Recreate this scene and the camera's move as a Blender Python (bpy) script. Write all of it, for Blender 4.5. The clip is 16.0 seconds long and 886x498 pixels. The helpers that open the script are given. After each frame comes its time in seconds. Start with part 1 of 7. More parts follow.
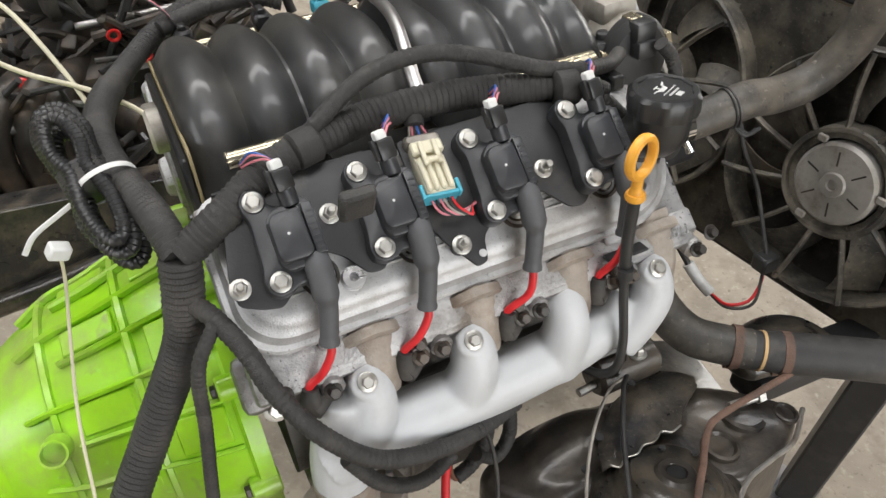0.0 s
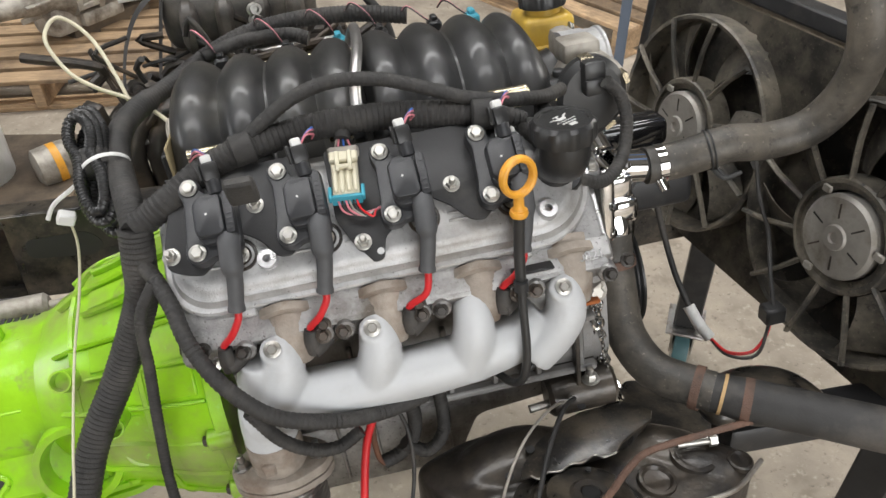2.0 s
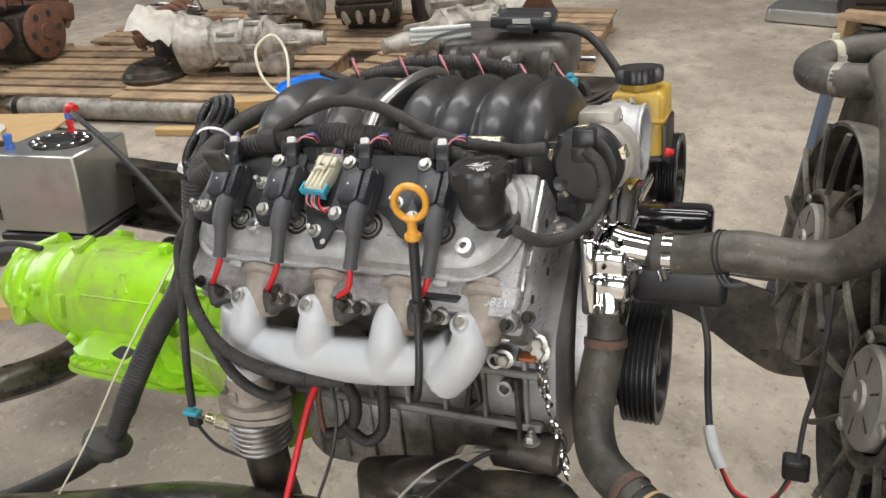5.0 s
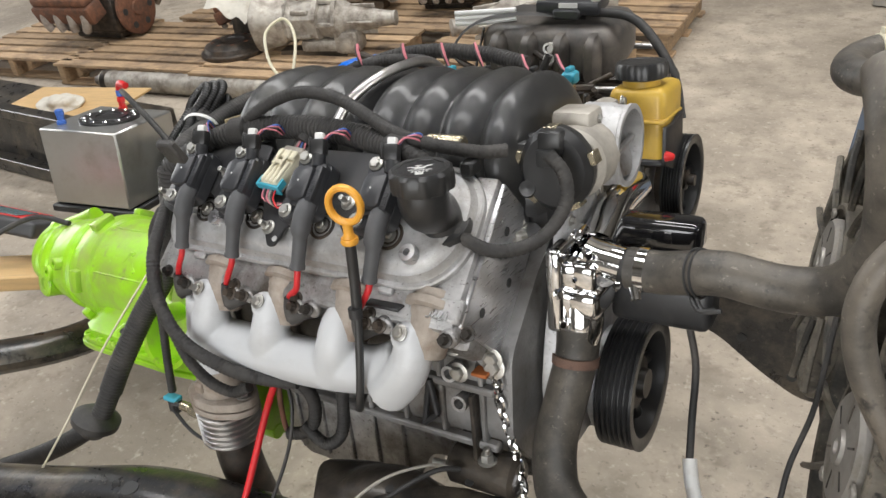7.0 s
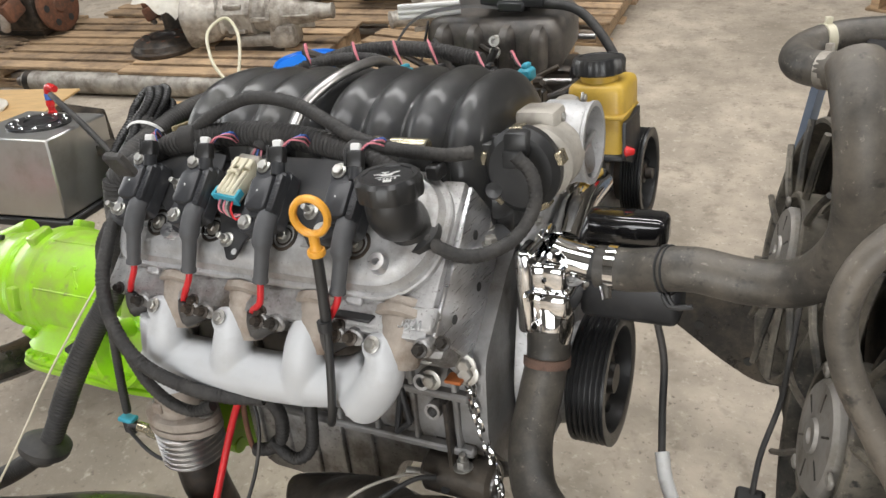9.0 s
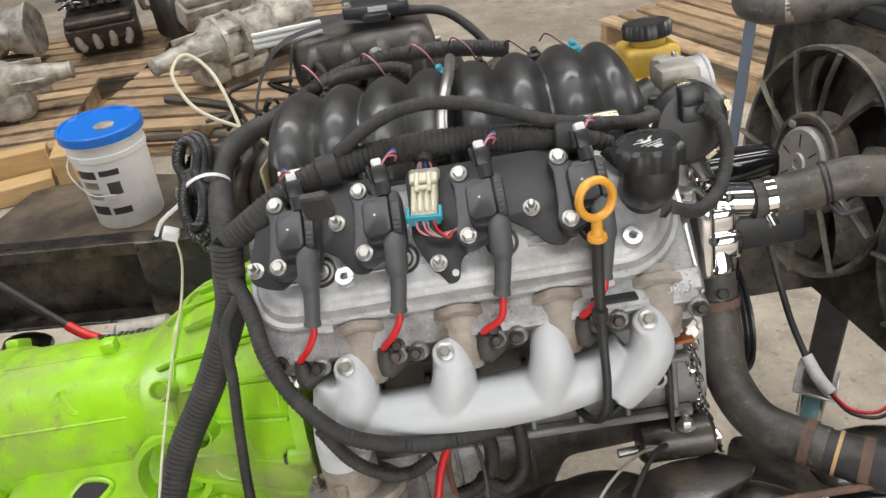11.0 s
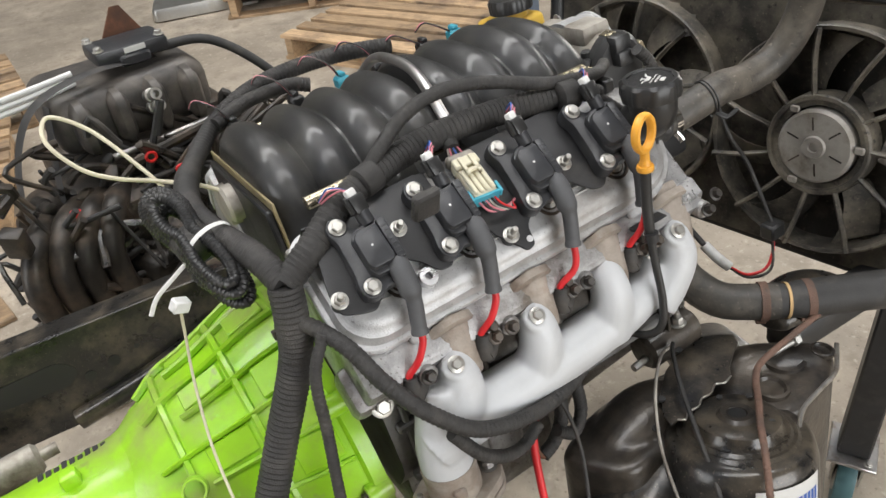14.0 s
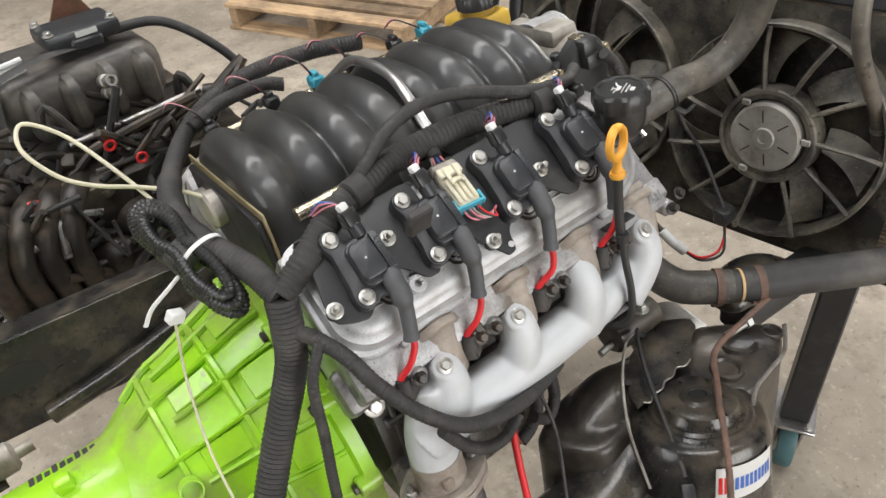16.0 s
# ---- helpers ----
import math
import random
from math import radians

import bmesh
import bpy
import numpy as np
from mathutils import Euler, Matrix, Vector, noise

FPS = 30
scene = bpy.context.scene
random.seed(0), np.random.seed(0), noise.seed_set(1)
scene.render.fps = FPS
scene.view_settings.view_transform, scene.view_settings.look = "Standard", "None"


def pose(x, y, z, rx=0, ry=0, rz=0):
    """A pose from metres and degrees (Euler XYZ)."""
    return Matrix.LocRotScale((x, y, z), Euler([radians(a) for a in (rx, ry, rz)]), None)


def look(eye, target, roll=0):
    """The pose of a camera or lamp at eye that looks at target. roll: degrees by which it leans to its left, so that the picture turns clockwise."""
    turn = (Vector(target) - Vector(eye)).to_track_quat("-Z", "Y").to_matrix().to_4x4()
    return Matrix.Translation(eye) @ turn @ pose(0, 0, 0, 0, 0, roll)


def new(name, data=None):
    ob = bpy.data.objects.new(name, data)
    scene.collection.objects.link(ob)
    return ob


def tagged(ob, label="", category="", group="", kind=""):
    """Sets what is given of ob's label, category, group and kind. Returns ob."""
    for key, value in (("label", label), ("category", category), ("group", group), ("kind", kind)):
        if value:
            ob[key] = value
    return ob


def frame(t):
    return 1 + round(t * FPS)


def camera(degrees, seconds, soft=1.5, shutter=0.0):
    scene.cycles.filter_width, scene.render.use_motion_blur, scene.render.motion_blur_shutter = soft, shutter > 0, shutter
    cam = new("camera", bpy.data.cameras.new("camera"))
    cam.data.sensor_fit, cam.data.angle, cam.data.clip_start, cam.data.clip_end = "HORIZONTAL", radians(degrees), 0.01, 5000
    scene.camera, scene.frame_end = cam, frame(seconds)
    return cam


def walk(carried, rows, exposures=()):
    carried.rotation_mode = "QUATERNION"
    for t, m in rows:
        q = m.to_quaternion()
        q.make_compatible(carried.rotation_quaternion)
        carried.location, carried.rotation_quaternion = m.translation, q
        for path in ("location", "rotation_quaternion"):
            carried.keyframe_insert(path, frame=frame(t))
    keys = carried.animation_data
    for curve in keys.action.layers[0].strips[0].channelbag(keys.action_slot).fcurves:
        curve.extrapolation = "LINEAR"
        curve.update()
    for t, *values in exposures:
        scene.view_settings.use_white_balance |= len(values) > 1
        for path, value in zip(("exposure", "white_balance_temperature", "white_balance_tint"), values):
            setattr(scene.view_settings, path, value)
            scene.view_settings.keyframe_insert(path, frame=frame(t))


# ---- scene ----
cam = camera(61.3, 16.0)
PATH = [
    (0, (-0.156, -0.509, 1.225), (0.556, 0.983, 0.1), -0.1),
    (0.5, (-0.156, -0.516, 1.215), (0.534, 0.998, 0.105), -0.2),
    (1, (-0.148, -0.52, 1.213), (0.458, 1.045, 0.124), -0.8),
    (1.5, (-0.085, -0.596, 1.251), (0.357, 1.051, 0.206), -2.4),
    (2, (0.092, -0.707, 1.23), (0.354, 1.003, 0.226), -3.3),
    (2.5, (0.157, -0.787, 1.239), (0.211, 0.972, 0.291), -3.8),
    (3, (0.23, -0.846, 1.249), (0.088, 0.939, 0.357), -3.6),
    (3.5, (0.377, -0.791, 1.231), (0.053, 0.989, 0.379), -3.1),
    (4, (0.476, -0.759, 1.22), (0.014, 1.0, 0.387), -2.3),
    (4.5, (0.548, -0.792, 1.209), (-0.051, 0.933, 0.393), -1.5),
    (5, (0.64, -0.754, 1.203), (-0.099, 0.92, 0.395), -1.1),
    (5.2, (0.68, -0.712, 1.195), (-0.104, 0.947, 0.399), -1.0),
    (7.3, (0.769, -0.615, 1.205), (-0.182, 0.921, 0.347), -1.5),
    (7.5, (0.771, -0.614, 1.209), (-0.176, 0.923, 0.347), -1.4),
    (8, (0.766, -0.611, 1.208), (-0.165, 0.932, 0.342), -1.4),
    (8.5, (0.762, -0.605, 1.207), (-0.128, 0.959, 0.332), -1.4),
    (9, (0.726, -0.609, 1.214), (-0.082, 0.996, 0.335), -1.7),
    (9.5, (0.578, -0.668, 1.208), (-0.092, 0.997, 0.324), -2.4),
    (9.7, (0.494, -0.703, 1.212), (-0.114, 0.983, 0.326), -2.9),
    (11.8, (-0.052, -0.73, 1.18), (0.226, 1.065, 0.345), -7.9),
    (12, (-0.12, -0.773, 1.195), (0.236, 1.012, 0.366), -8.2),
    (12.5, (-0.211, -0.76, 1.212), (0.324, 0.98, 0.383), -9.4),
    (13, (-0.211, -0.68, 1.213), (0.453, 1.006, 0.366), -10.7),
    (13.5, (-0.24, -0.633, 1.215), (0.487, 1.004, 0.326), -11.5),
    (14, (-0.276, -0.625, 1.22), (0.482, 0.975, 0.29), -11.5),
    (14.5, (-0.261, -0.591, 1.207), (0.506, 0.979, 0.233), -11.0),
    (15, (-0.269, -0.522, 1.218), (0.57, 0.982, 0.202), -9.4),
    (15.5, (-0.289, -0.514, 1.218), (0.557, 0.97, 0.178), -9.6),
    (16, (-0.312, -0.612, 1.293), (0.53, 0.872, 0.249), -10.5),
]
TILT = pose(0, 0, 0, -8.5, 0, 0)  # the chassis stands tilted away; the path is given in its frame
walk(cam, [(t, TILT @ look(eye, target, roll)) for t, eye, target, roll in PATH], [(0, 0), (1.5, -0.03), (2.5, -0.12), (3.5, -0.2), (4.5, -0.12), (5.2, -0.05), (7.3, 0), (11.8, -0.05), (13, 0), (16, 0.08)])

# ---- light ----
FLOOR = -0.155
world = bpy.data.worlds.new("sky")
scene.world = world
world.use_nodes = True
wn = world.node_tree.nodes
sky = wn.new("ShaderNodeTexSky")
sky.sky_type = "NISHITA"
sky.sun_disc = False
sky.sun_elevation, sky.sun_rotation = radians(50), radians(200)
world.node_tree.links.new(sky.outputs["Color"], wn["Background"].inputs["Color"])
wn["Background"].inputs["Strength"].default_value = 0.12


def area(name, m, sx, sy, watts, color=(1, 1, 1)):
    d = bpy.data.lights.new(name, "AREA")
    d.shape, d.size, d.size_y, d.energy, d.color = "RECTANGLE", sx, sy, watts, color
    ob = new(name, d)
    ob.matrix_basis = m
    return ob


sun_data = bpy.data.lights.new("sun", "SUN")
sun_data.energy, sun_data.angle, sun_data.color = 2.0, radians(0.53), (1, 0.95, 0.88)
new("sun", sun_data).matrix_basis = pose(0, 0, 8, 40, 0, 200)
# Overhead fill lamps, added; no skylight is seen or known
area("overhead_fill", look((-0.6, -0.4, 5.35), (-0.6, -0.4, 0)), 7.0, 1.0, 200, (1, 0.985, 0.965))
area("overhead_fill", look((-0.6, 3.2, 5.35), (-0.6, 3.2, 0)), 7.0, 1.0, 300, (1, 0.985, 0.965))
# Side fill lamps, added in assumed openings that are out of view
area("side_fill", look((1.5, -6.35, 2.2), (1.0, 0, 1.0)), 5.0, 4.0, 350, (1.0, 0.985, 0.965))
area("side_fill", look((-9.3, 1.5, 2.2), (0, 1.0, 0.8)), 4.0, 4.0, 250, (1.0, 0.985, 0.965))
# Added by the unbroken east wall to brighten the right side
area("side_fill", look((8.75, 3.0, 2.4), (0.8, 1.5, 0.3)), 4.0, 3.6, 400, (1.0, 0.97, 0.92))

# ---- materials ----


def mat(name, col, rough=0.5, metal=0.0, var=0.25, scale=20.0, bump=0.1, bscale=200.0, dirt=None, dirt_amt=0.35, dirt_scale=6.0, per_object=0.0, coat=0.0, rvar=0.12, aniso=(1, 1, 1)):
    m = bpy.data.materials.new(name)
    m.use_nodes = True
    t = m.node_tree
    N, L = t.nodes, t.links
    b = N["Principled BSDF"]
    tc = N.new("ShaderNodeTexCoord")
    mp = N.new("ShaderNodeMapping")
    mp.inputs["Scale"].default_value = aniso
    L.new(tc.outputs["Object"], mp.inputs["Vector"])
    n1 = N.new("ShaderNodeTexNoise")
    n1.inputs["Scale"].default_value, n1.inputs["Detail"].default_value, n1.inputs["Roughness"].default_value = scale, 6, 0.6
    L.new(mp.outputs["Vector"], n1.inputs["Vector"])
    ramp = N.new("ShaderNodeValToRGB")
    lo = [c * (1 - var) for c in col]
    hi = [min(1, c * (1 + var)) for c in col]
    ramp.color_ramp.elements[0].position, ramp.color_ramp.elements[1].position = 0.3, 0.7
    ramp.color_ramp.elements[0].color, ramp.color_ramp.elements[1].color = (*lo, 1), (*hi, 1)
    L.new(n1.outputs["Fac"], ramp.inputs["Fac"])
    out = ramp.outputs["Color"]
    if dirt:
        n2 = N.new("ShaderNodeTexNoise")
        n2.inputs["Scale"].default_value, n2.inputs["Detail"].default_value, n2.inputs["Roughness"].default_value = dirt_scale, 8, 0.65
        L.new(tc.outputs["Object"], n2.inputs["Vector"])
        r2 = N.new("ShaderNodeValToRGB")
        r2.color_ramp.elements[0].position, r2.color_ramp.elements[1].position = 0.62 - dirt_amt * 0.4, 0.8 - dirt_amt * 0.3
        L.new(n2.outputs["Fac"], r2.inputs["Fac"])
        mx = N.new("ShaderNodeMixRGB")
        mx.inputs["Color2"].default_value = (*dirt, 1)
        L.new(r2.outputs["Color"], mx.inputs["Fac"])
        L.new(out, mx.inputs["Color1"])
        out = mx.outputs["Color"]
    if per_object:
        oi = N.new("ShaderNodeObjectInfo")
        hv = N.new("ShaderNodeHueSaturation")
        ma = N.new("ShaderNodeMapRange")
        ma.inputs["To Min"].default_value, ma.inputs["To Max"].default_value = 1 - per_object, 1 + per_object
        L.new(oi.outputs["Random"], ma.inputs["Value"])
        L.new(ma.outputs["Result"], hv.inputs["Value"])
        L.new(out, hv.inputs["Color"])
        out = hv.outputs["Color"]
    L.new(out, b.inputs["Base Color"])
    rr = N.new("ShaderNodeMapRange")
    rr.inputs["To Min"].default_value, rr.inputs["To Max"].default_value = max(0.02, rough - rvar), min(1, rough + rvar)
    L.new(n1.outputs["Fac"], rr.inputs["Value"])
    L.new(rr.outputs["Result"], b.inputs["Roughness"])
    b.inputs["Metallic"].default_value = metal
    if coat:
        b.inputs["Coat Weight"].default_value = coat
        b.inputs["Coat Roughness"].default_value = 0.12
    if bump:
        n3 = N.new("ShaderNodeTexNoise")
        n3.inputs["Scale"].default_value, n3.inputs["Detail"].default_value = bscale, 4
        L.new(mp.outputs["Vector"], n3.inputs["Vector"])
        bp = N.new("ShaderNodeBump")
        bp.inputs["Strength"].default_value, bp.inputs["Distance"].default_value = bump, 0.002
        L.new(n3.outputs["Fac"], bp.inputs["Height"])
        L.new(bp.outputs["Normal"], b.inputs["Normal"])
    return m


M = {
    "alu_cast": mat("alu_cast", (0.50, 0.50, 0.50), 0.52, 0.6, 0.16, 60, 0.3, 500, (0.30, 0.285, 0.265), 0.32, 9),
    "alu_head": mat("alu_head", (0.42, 0.415, 0.41), 0.5, 0.8, 0.25, 50, 0.4, 350, (0.14, 0.12, 0.10), 0.35, 14),
    "alu_mach": mat("alu_mach", (0.68, 0.68, 0.69), 0.3, 0.95, 0.08, 30, 0.08, 300, (0.42, 0.41, 0.40), 0.2, 8, aniso=(1, 1, 12)),
    "block": mat("block", (0.30, 0.295, 0.29), 0.55, 0.7, 0.25, 40, 0.4, 300, (0.09, 0.075, 0.06), 0.4, 10),
    "silver_paint": mat("silver_paint", (0.53, 0.54, 0.55), 0.5, 0.05, 0.05, 12, 0.12, 900, (0.42, 0.42, 0.42), 0.2, 9, rvar=0.05),
    "cast_port": mat("cast_port", (0.36, 0.315, 0.27), 0.7, 0.4, 0.2, 60, 0.35, 500, (0.22, 0.16, 0.12), 0.3, 20),
    "black_plastic": mat("black_plastic", (0.022, 0.022, 0.022), 0.36, 0, 0.2, 30, 0.12, 900, (0.04, 0.037, 0.033), 0.2, 8),
    "intake_plastic": mat("intake_plastic", (0.024, 0.024, 0.024), 0.36, 0, 0.2, 30, 0.35, 900, (0.06, 0.057, 0.048), 0.3, 7, coat=0.35),
    "coil_plastic": mat("coil_plastic", (0.030, 0.031, 0.034), 0.36, 0, 0.2, 50, 0.08, 900, (0.05, 0.05, 0.05), 0.2, 25),
    "bracket_black": mat("bracket_black", (0.024, 0.024, 0.025), 0.45, 0.1, 0.25, 25, 0.1, 500, (0.05, 0.047, 0.043), 0.25, 18),
    "boot_grey": mat("boot_grey", (0.075, 0.076, 0.080), 0.6, 0, 0.15, 40, 0.12, 600),
    "rubber": mat("rubber", (0.03, 0.029, 0.028), 0.6, 0, 0.3, 25, 0.2, 300, (0.09, 0.08, 0.07), 0.3, 9),
    "hose": mat("hose", (0.05, 0.046, 0.04), 0.5, 0, 0.3, 16, 0.2, 250, (0.15, 0.13, 0.105), 0.5, 9),
    "tape": mat("tape", (0.028, 0.0265, 0.025), 0.62, 0, 0.35, 60, 0.6, 600, (0.07, 0.064, 0.057), 0.35, 14),
    "red_wire": mat("red_wire", (0.62, 0.02, 0.025), 0.42, 0, 0.1, 30, 0.05, 300),
    "red_plastic": mat("red_plastic", (0.6, 0.02, 0.02), 0.35, 0, 0.1, 30, 0.05, 300),
    "pink_wire": mat("pink_wire", (0.62, 0.2, 0.24), 0.45, 0, 0.1, 30, 0, 300),
    "zinc": mat("zinc", (0.46, 0.45, 0.42), 0.4, 0.85, 0.15, 80, 0.05, 400, (0.26, 0.23, 0.19), 0.3, 40),
    "chrome": mat("chrome", (0.85, 0.85, 0.85), 0.06, 1, 0.03, 10, 0.04, 60, rvar=0.03),
    "steel": mat("steel", (0.45, 0.44, 0.43), 0.35, 0.95, 0.15, 40, 0.1, 300, (0.2, 0.16, 0.12), 0.25, 20),
    "steel_gold": mat("steel_gold", (0.5, 0.44, 0.32), 0.25, 0.9, 0.15, 40, 0.05, 300),
    "yellow": mat("yellow", (0.72, 0.34, 0.035), 0.42, 0, 0.12, 40, 0.05, 400, (0.45, 0.2, 0.03), 0.2, 40),
    "reservoir": mat("reservoir", (0.6, 0.39, 0.06), 0.35, 0, 0.12, 14, 0.06, 300, (0.42, 0.26, 0.05), 0.3, 10),
    "cream": mat("cream", (0.62, 0.58, 0.44), 0.45, 0, 0.1, 40, 0.05, 400, (0.42, 0.37, 0.26), 0.25, 40),
    "teal": mat("teal", (0.05, 0.34, 0.45), 0.4, 0, 0.1, 40, 0.03, 400),
    "white_plastic": mat("white_plastic", (0.7, 0.7, 0.68), 0.4, 0, 0.06, 20, 0.04, 300, (0.5, 0.48, 0.44), 0.2, 20),
    "clear_tube": mat("clear_tube", (0.56, 0.52, 0.38), 0.3, 0, 0.1, 20, 0, 300),
    "green_paint": mat("green_paint", (0.31, 0.62, 0.015), 0.36, 0, 0.12, 14, 0.14, 160, (0.30, 0.36, 0.10), 0.42, 8, coat=0.2),
    "chassis": mat("chassis", (0.020, 0.019, 0.018), 0.30, 0.1, 0.4, 22, 0.4, 90, (0.11, 0.09, 0.065), 0.40, 11, coat=0.3),
    "seam_tan": mat("seam_tan", (0.30, 0.24, 0.13), 0.6, 0, 0.2, 30, 0.1, 300),
    "worn_chassis": mat("worn_chassis", (0.075, 0.062, 0.048), 0.40, 0.2, 0.45, 18, 0.5, 120, (0.018, 0.016, 0.015), 0.55, 14, coat=0.25),
    "bare_edge": mat("bare_edge", (0.42, 0.40, 0.36), 0.35, 0.8, 0.25, 60, 0.2, 300, (0.14, 0.1, 0.07), 0.35, 30),
    "brown_tape": mat("brown_tape", (0.15, 0.085, 0.06), 0.75, 0, 0.35, 80, 0.5, 400, (0.07, 0.05, 0.04), 0.4, 40),
    "dusty_plastic": mat("dusty_plastic", (0.055, 0.051, 0.047), 0.45, 0, 0.3, 20, 0.3, 300, (0.15, 0.13, 0.11), 0.45, 9),
    "rust": mat("rust", (0.17, 0.075, 0.042), 0.85, 0.1, 0.35, 30, 0.5, 200, (0.09, 0.05, 0.035), 0.45, 14),
    "concrete": mat("concrete", (0.41, 0.352, 0.28), 0.7, 0, 0.3, 5, 0.5, 60, (0.27, 0.23, 0.18), 0.5, 1.4, rvar=0.18),
    "wood": mat("wood", (0.42, 0.29, 0.17), 0.75, 0, 0.3, 9, 0.3, 80, (0.12, 0.085, 0.06), 0.35, 4, per_object=0.3, aniso=(1, 8, 8)),
    "new_wood": mat("new_wood", (0.56, 0.37, 0.17), 0.65, 0, 0.15, 9, 0.2, 80, per_object=0.1, aniso=(1, 8, 8)),
    "dark_wood": mat("dark_wood", (0.06, 0.045, 0.032), 0.8, 0, 0.4, 6, 0.3, 60, (0.16, 0.12, 0.08), 0.4, 3),
    "bucket_white": mat("bucket_white", (0.68, 0.68, 0.66), 0.4, 0, 0.04, 8, 0.04, 100, (0.52, 0.5, 0.46), 0.2, 6),
    "blue_lid": mat("blue_lid", (0.01, 0.16, 0.62), 0.38, 0, 0.08, 10, 0.04, 100),
    # Black of print and clamps; on hole discs it stands for shade inside
    "label_hole_black": mat("label_hole_black", (0.03, 0.03, 0.03), 0.5, 0, 0.1, 20, 0),
    "alu_sheet": mat("alu_sheet", (0.52, 0.52, 0.5), 0.35, 0.85, 0.12, 6, 0.08, 60, (0.38, 0.36, 0.32), 0.3, 6),
    "fan_plastic": mat("fan_plastic", (0.045, 0.042, 0.037), 0.5, 0, 0.3, 12, 0.15, 200, (0.21, 0.185, 0.145), 0.5, 10),
    "fan_motor": mat("fan_motor", (0.36, 0.34, 0.31), 0.55, 0.5, 0.2, 30, 0.15, 200, (0.16, 0.14, 0.11), 0.3, 15),
    "radiator_fin": mat("radiator_fin", (0.36, 0.31, 0.24), 0.7, 0.3, 0.3, 60, 0.6, 300, (0.3, 0.25, 0.19), 0.4, 12),
    "gear_grey": mat("gear_grey", (0.44, 0.41, 0.36), 0.55, 0.4, 0.28, 14, 0.45, 80, (0.15, 0.125, 0.10), 0.45, 9),
    "dark_metal": mat("dark_metal", (0.032, 0.028, 0.024), 0.42, 0.3, 0.4, 14, 0.4, 90, (0.10, 0.075, 0.055), 0.4, 12),
    "orange_gasket": mat("orange_gasket", (0.42, 0.13, 0.035), 0.6, 0.3, 0.15, 30, 0.1),
    "wall_paint": mat("wall_paint", (0.16, 0.155, 0.145), 0.8, 0, 0.15, 1.5, 0.1, 20, (0.1, 0.095, 0.09), 0.3, 1),
    "car_black": mat("car_black", (0.012, 0.012, 0.013), 0.12, 0, 0.1, 3, 0, coat=0.8),
    "white_mark": mat("white_mark", (0.62, 0.62, 0.6), 0.5, 0, 0.05, 20, 0),
    "blue_mark": mat("blue_mark", (0.04, 0.12, 0.42), 0.45, 0, 0.05, 20, 0),
    "orange_mark": mat("orange_mark", (0.55, 0.24, 0.03), 0.5, 0, 0.05, 20, 0),
    "scan_grey": mat("scan_grey", (0.05, 0.05, 0.052), 0.45, 0, 0.1, 20, 0.05),
    "screen": mat("screen", (0.12, 0.18, 0.19), 0.12, 0, 0.1, 20, 0),
    "paper": mat("paper", (0.6, 0.57, 0.5), 0.85, 0, 0.1, 10, 0.2, 60, (0.42, 0.36, 0.28), 0.35, 8),
    "blue_tarp": mat("blue_tarp", (0.12, 0.15, 0.2), 0.5, 0, 0.2, 6, 0.3, 40),
    "caster_teal": mat("caster_teal", (0.06, 0.13, 0.14), 0.5, 0, 0.15, 30, 0.05),
}


def speckled(m, dark, light, size=260.0, amount=0.2):
    """Adds fine dark pits and pale grit to a material's colour."""
    t = m.node_tree
    N, L = t.nodes, t.links
    b = N["Principled BSDF"]
    src = b.inputs["Base Color"].links[0].from_socket
    tc = N.new("ShaderNodeTexCoord")
    for col, sc, lo in ((dark, size * 0.35, 0.66), (light, size, 0.70)):
        n = N.new("ShaderNodeTexNoise")
        n.inputs["Scale"].default_value, n.inputs["Detail"].default_value, n.inputs["Roughness"].default_value = sc, 3, 0.7
        L.new(tc.outputs["Object"], n.inputs["Vector"])
        r = N.new("ShaderNodeValToRGB")
        r.color_ramp.elements[0].position, r.color_ramp.elements[1].position = lo - amount * 0.2, lo + 0.06
        L.new(n.outputs["Fac"], r.inputs["Fac"])
        mx = N.new("ShaderNodeMixRGB")
        mx.inputs["Color2"].default_value = (*col, 1)
        L.new(r.outputs["Color"], mx.inputs["Fac"])
        L.new(src, mx.inputs["Color1"])
        src = mx.outputs["Color"]
    L.new(src, b.inputs["Base Color"])


speckled(M["concrete"], (0.19, 0.16, 0.125), (0.55, 0.50, 0.42), 150.0, 0.3)
speckled(M["concrete"], (0.26, 0.22, 0.17), (0.52, 0.46, 0.375), 32.0, 0.6)
speckled(M["alu_cast"], (0.2, 0.19, 0.18), (0.6, 0.6, 0.6), 700.0, 0.2)
speckled(M["alu_head"], (0.1, 0.09, 0.08), (0.45, 0.44, 0.42), 600.0, 0.3)
speckled(M["chassis"], (0.02, 0.018, 0.016), (0.2, 0.16, 0.12), 220.0, 0.4)
speckled(M["tape"], (0.018, 0.017, 0.016), (0.11, 0.10, 0.09), 420.0, 0.35)
speckled(M["hose"], (0.035, 0.032, 0.028), (0.26, 0.23, 0.19), 120.0, 0.35)
speckled(M["fan_plastic"], (0.03, 0.028, 0.024), (0.3, 0.26, 0.2), 160.0, 0.35)
speckled(M["intake_plastic"], (0.02, 0.02, 0.019), (0.10, 0.10, 0.06), 520.0, 0.3)
speckled(M["green_paint"], (0.26, 0.33, 0.09), (0.33, 0.66, 0.08), 60.0, 0.25)

# ---- building helpers ----
V = Vector
I4 = Matrix.Identity(4)
AREA = {"place": TILT}


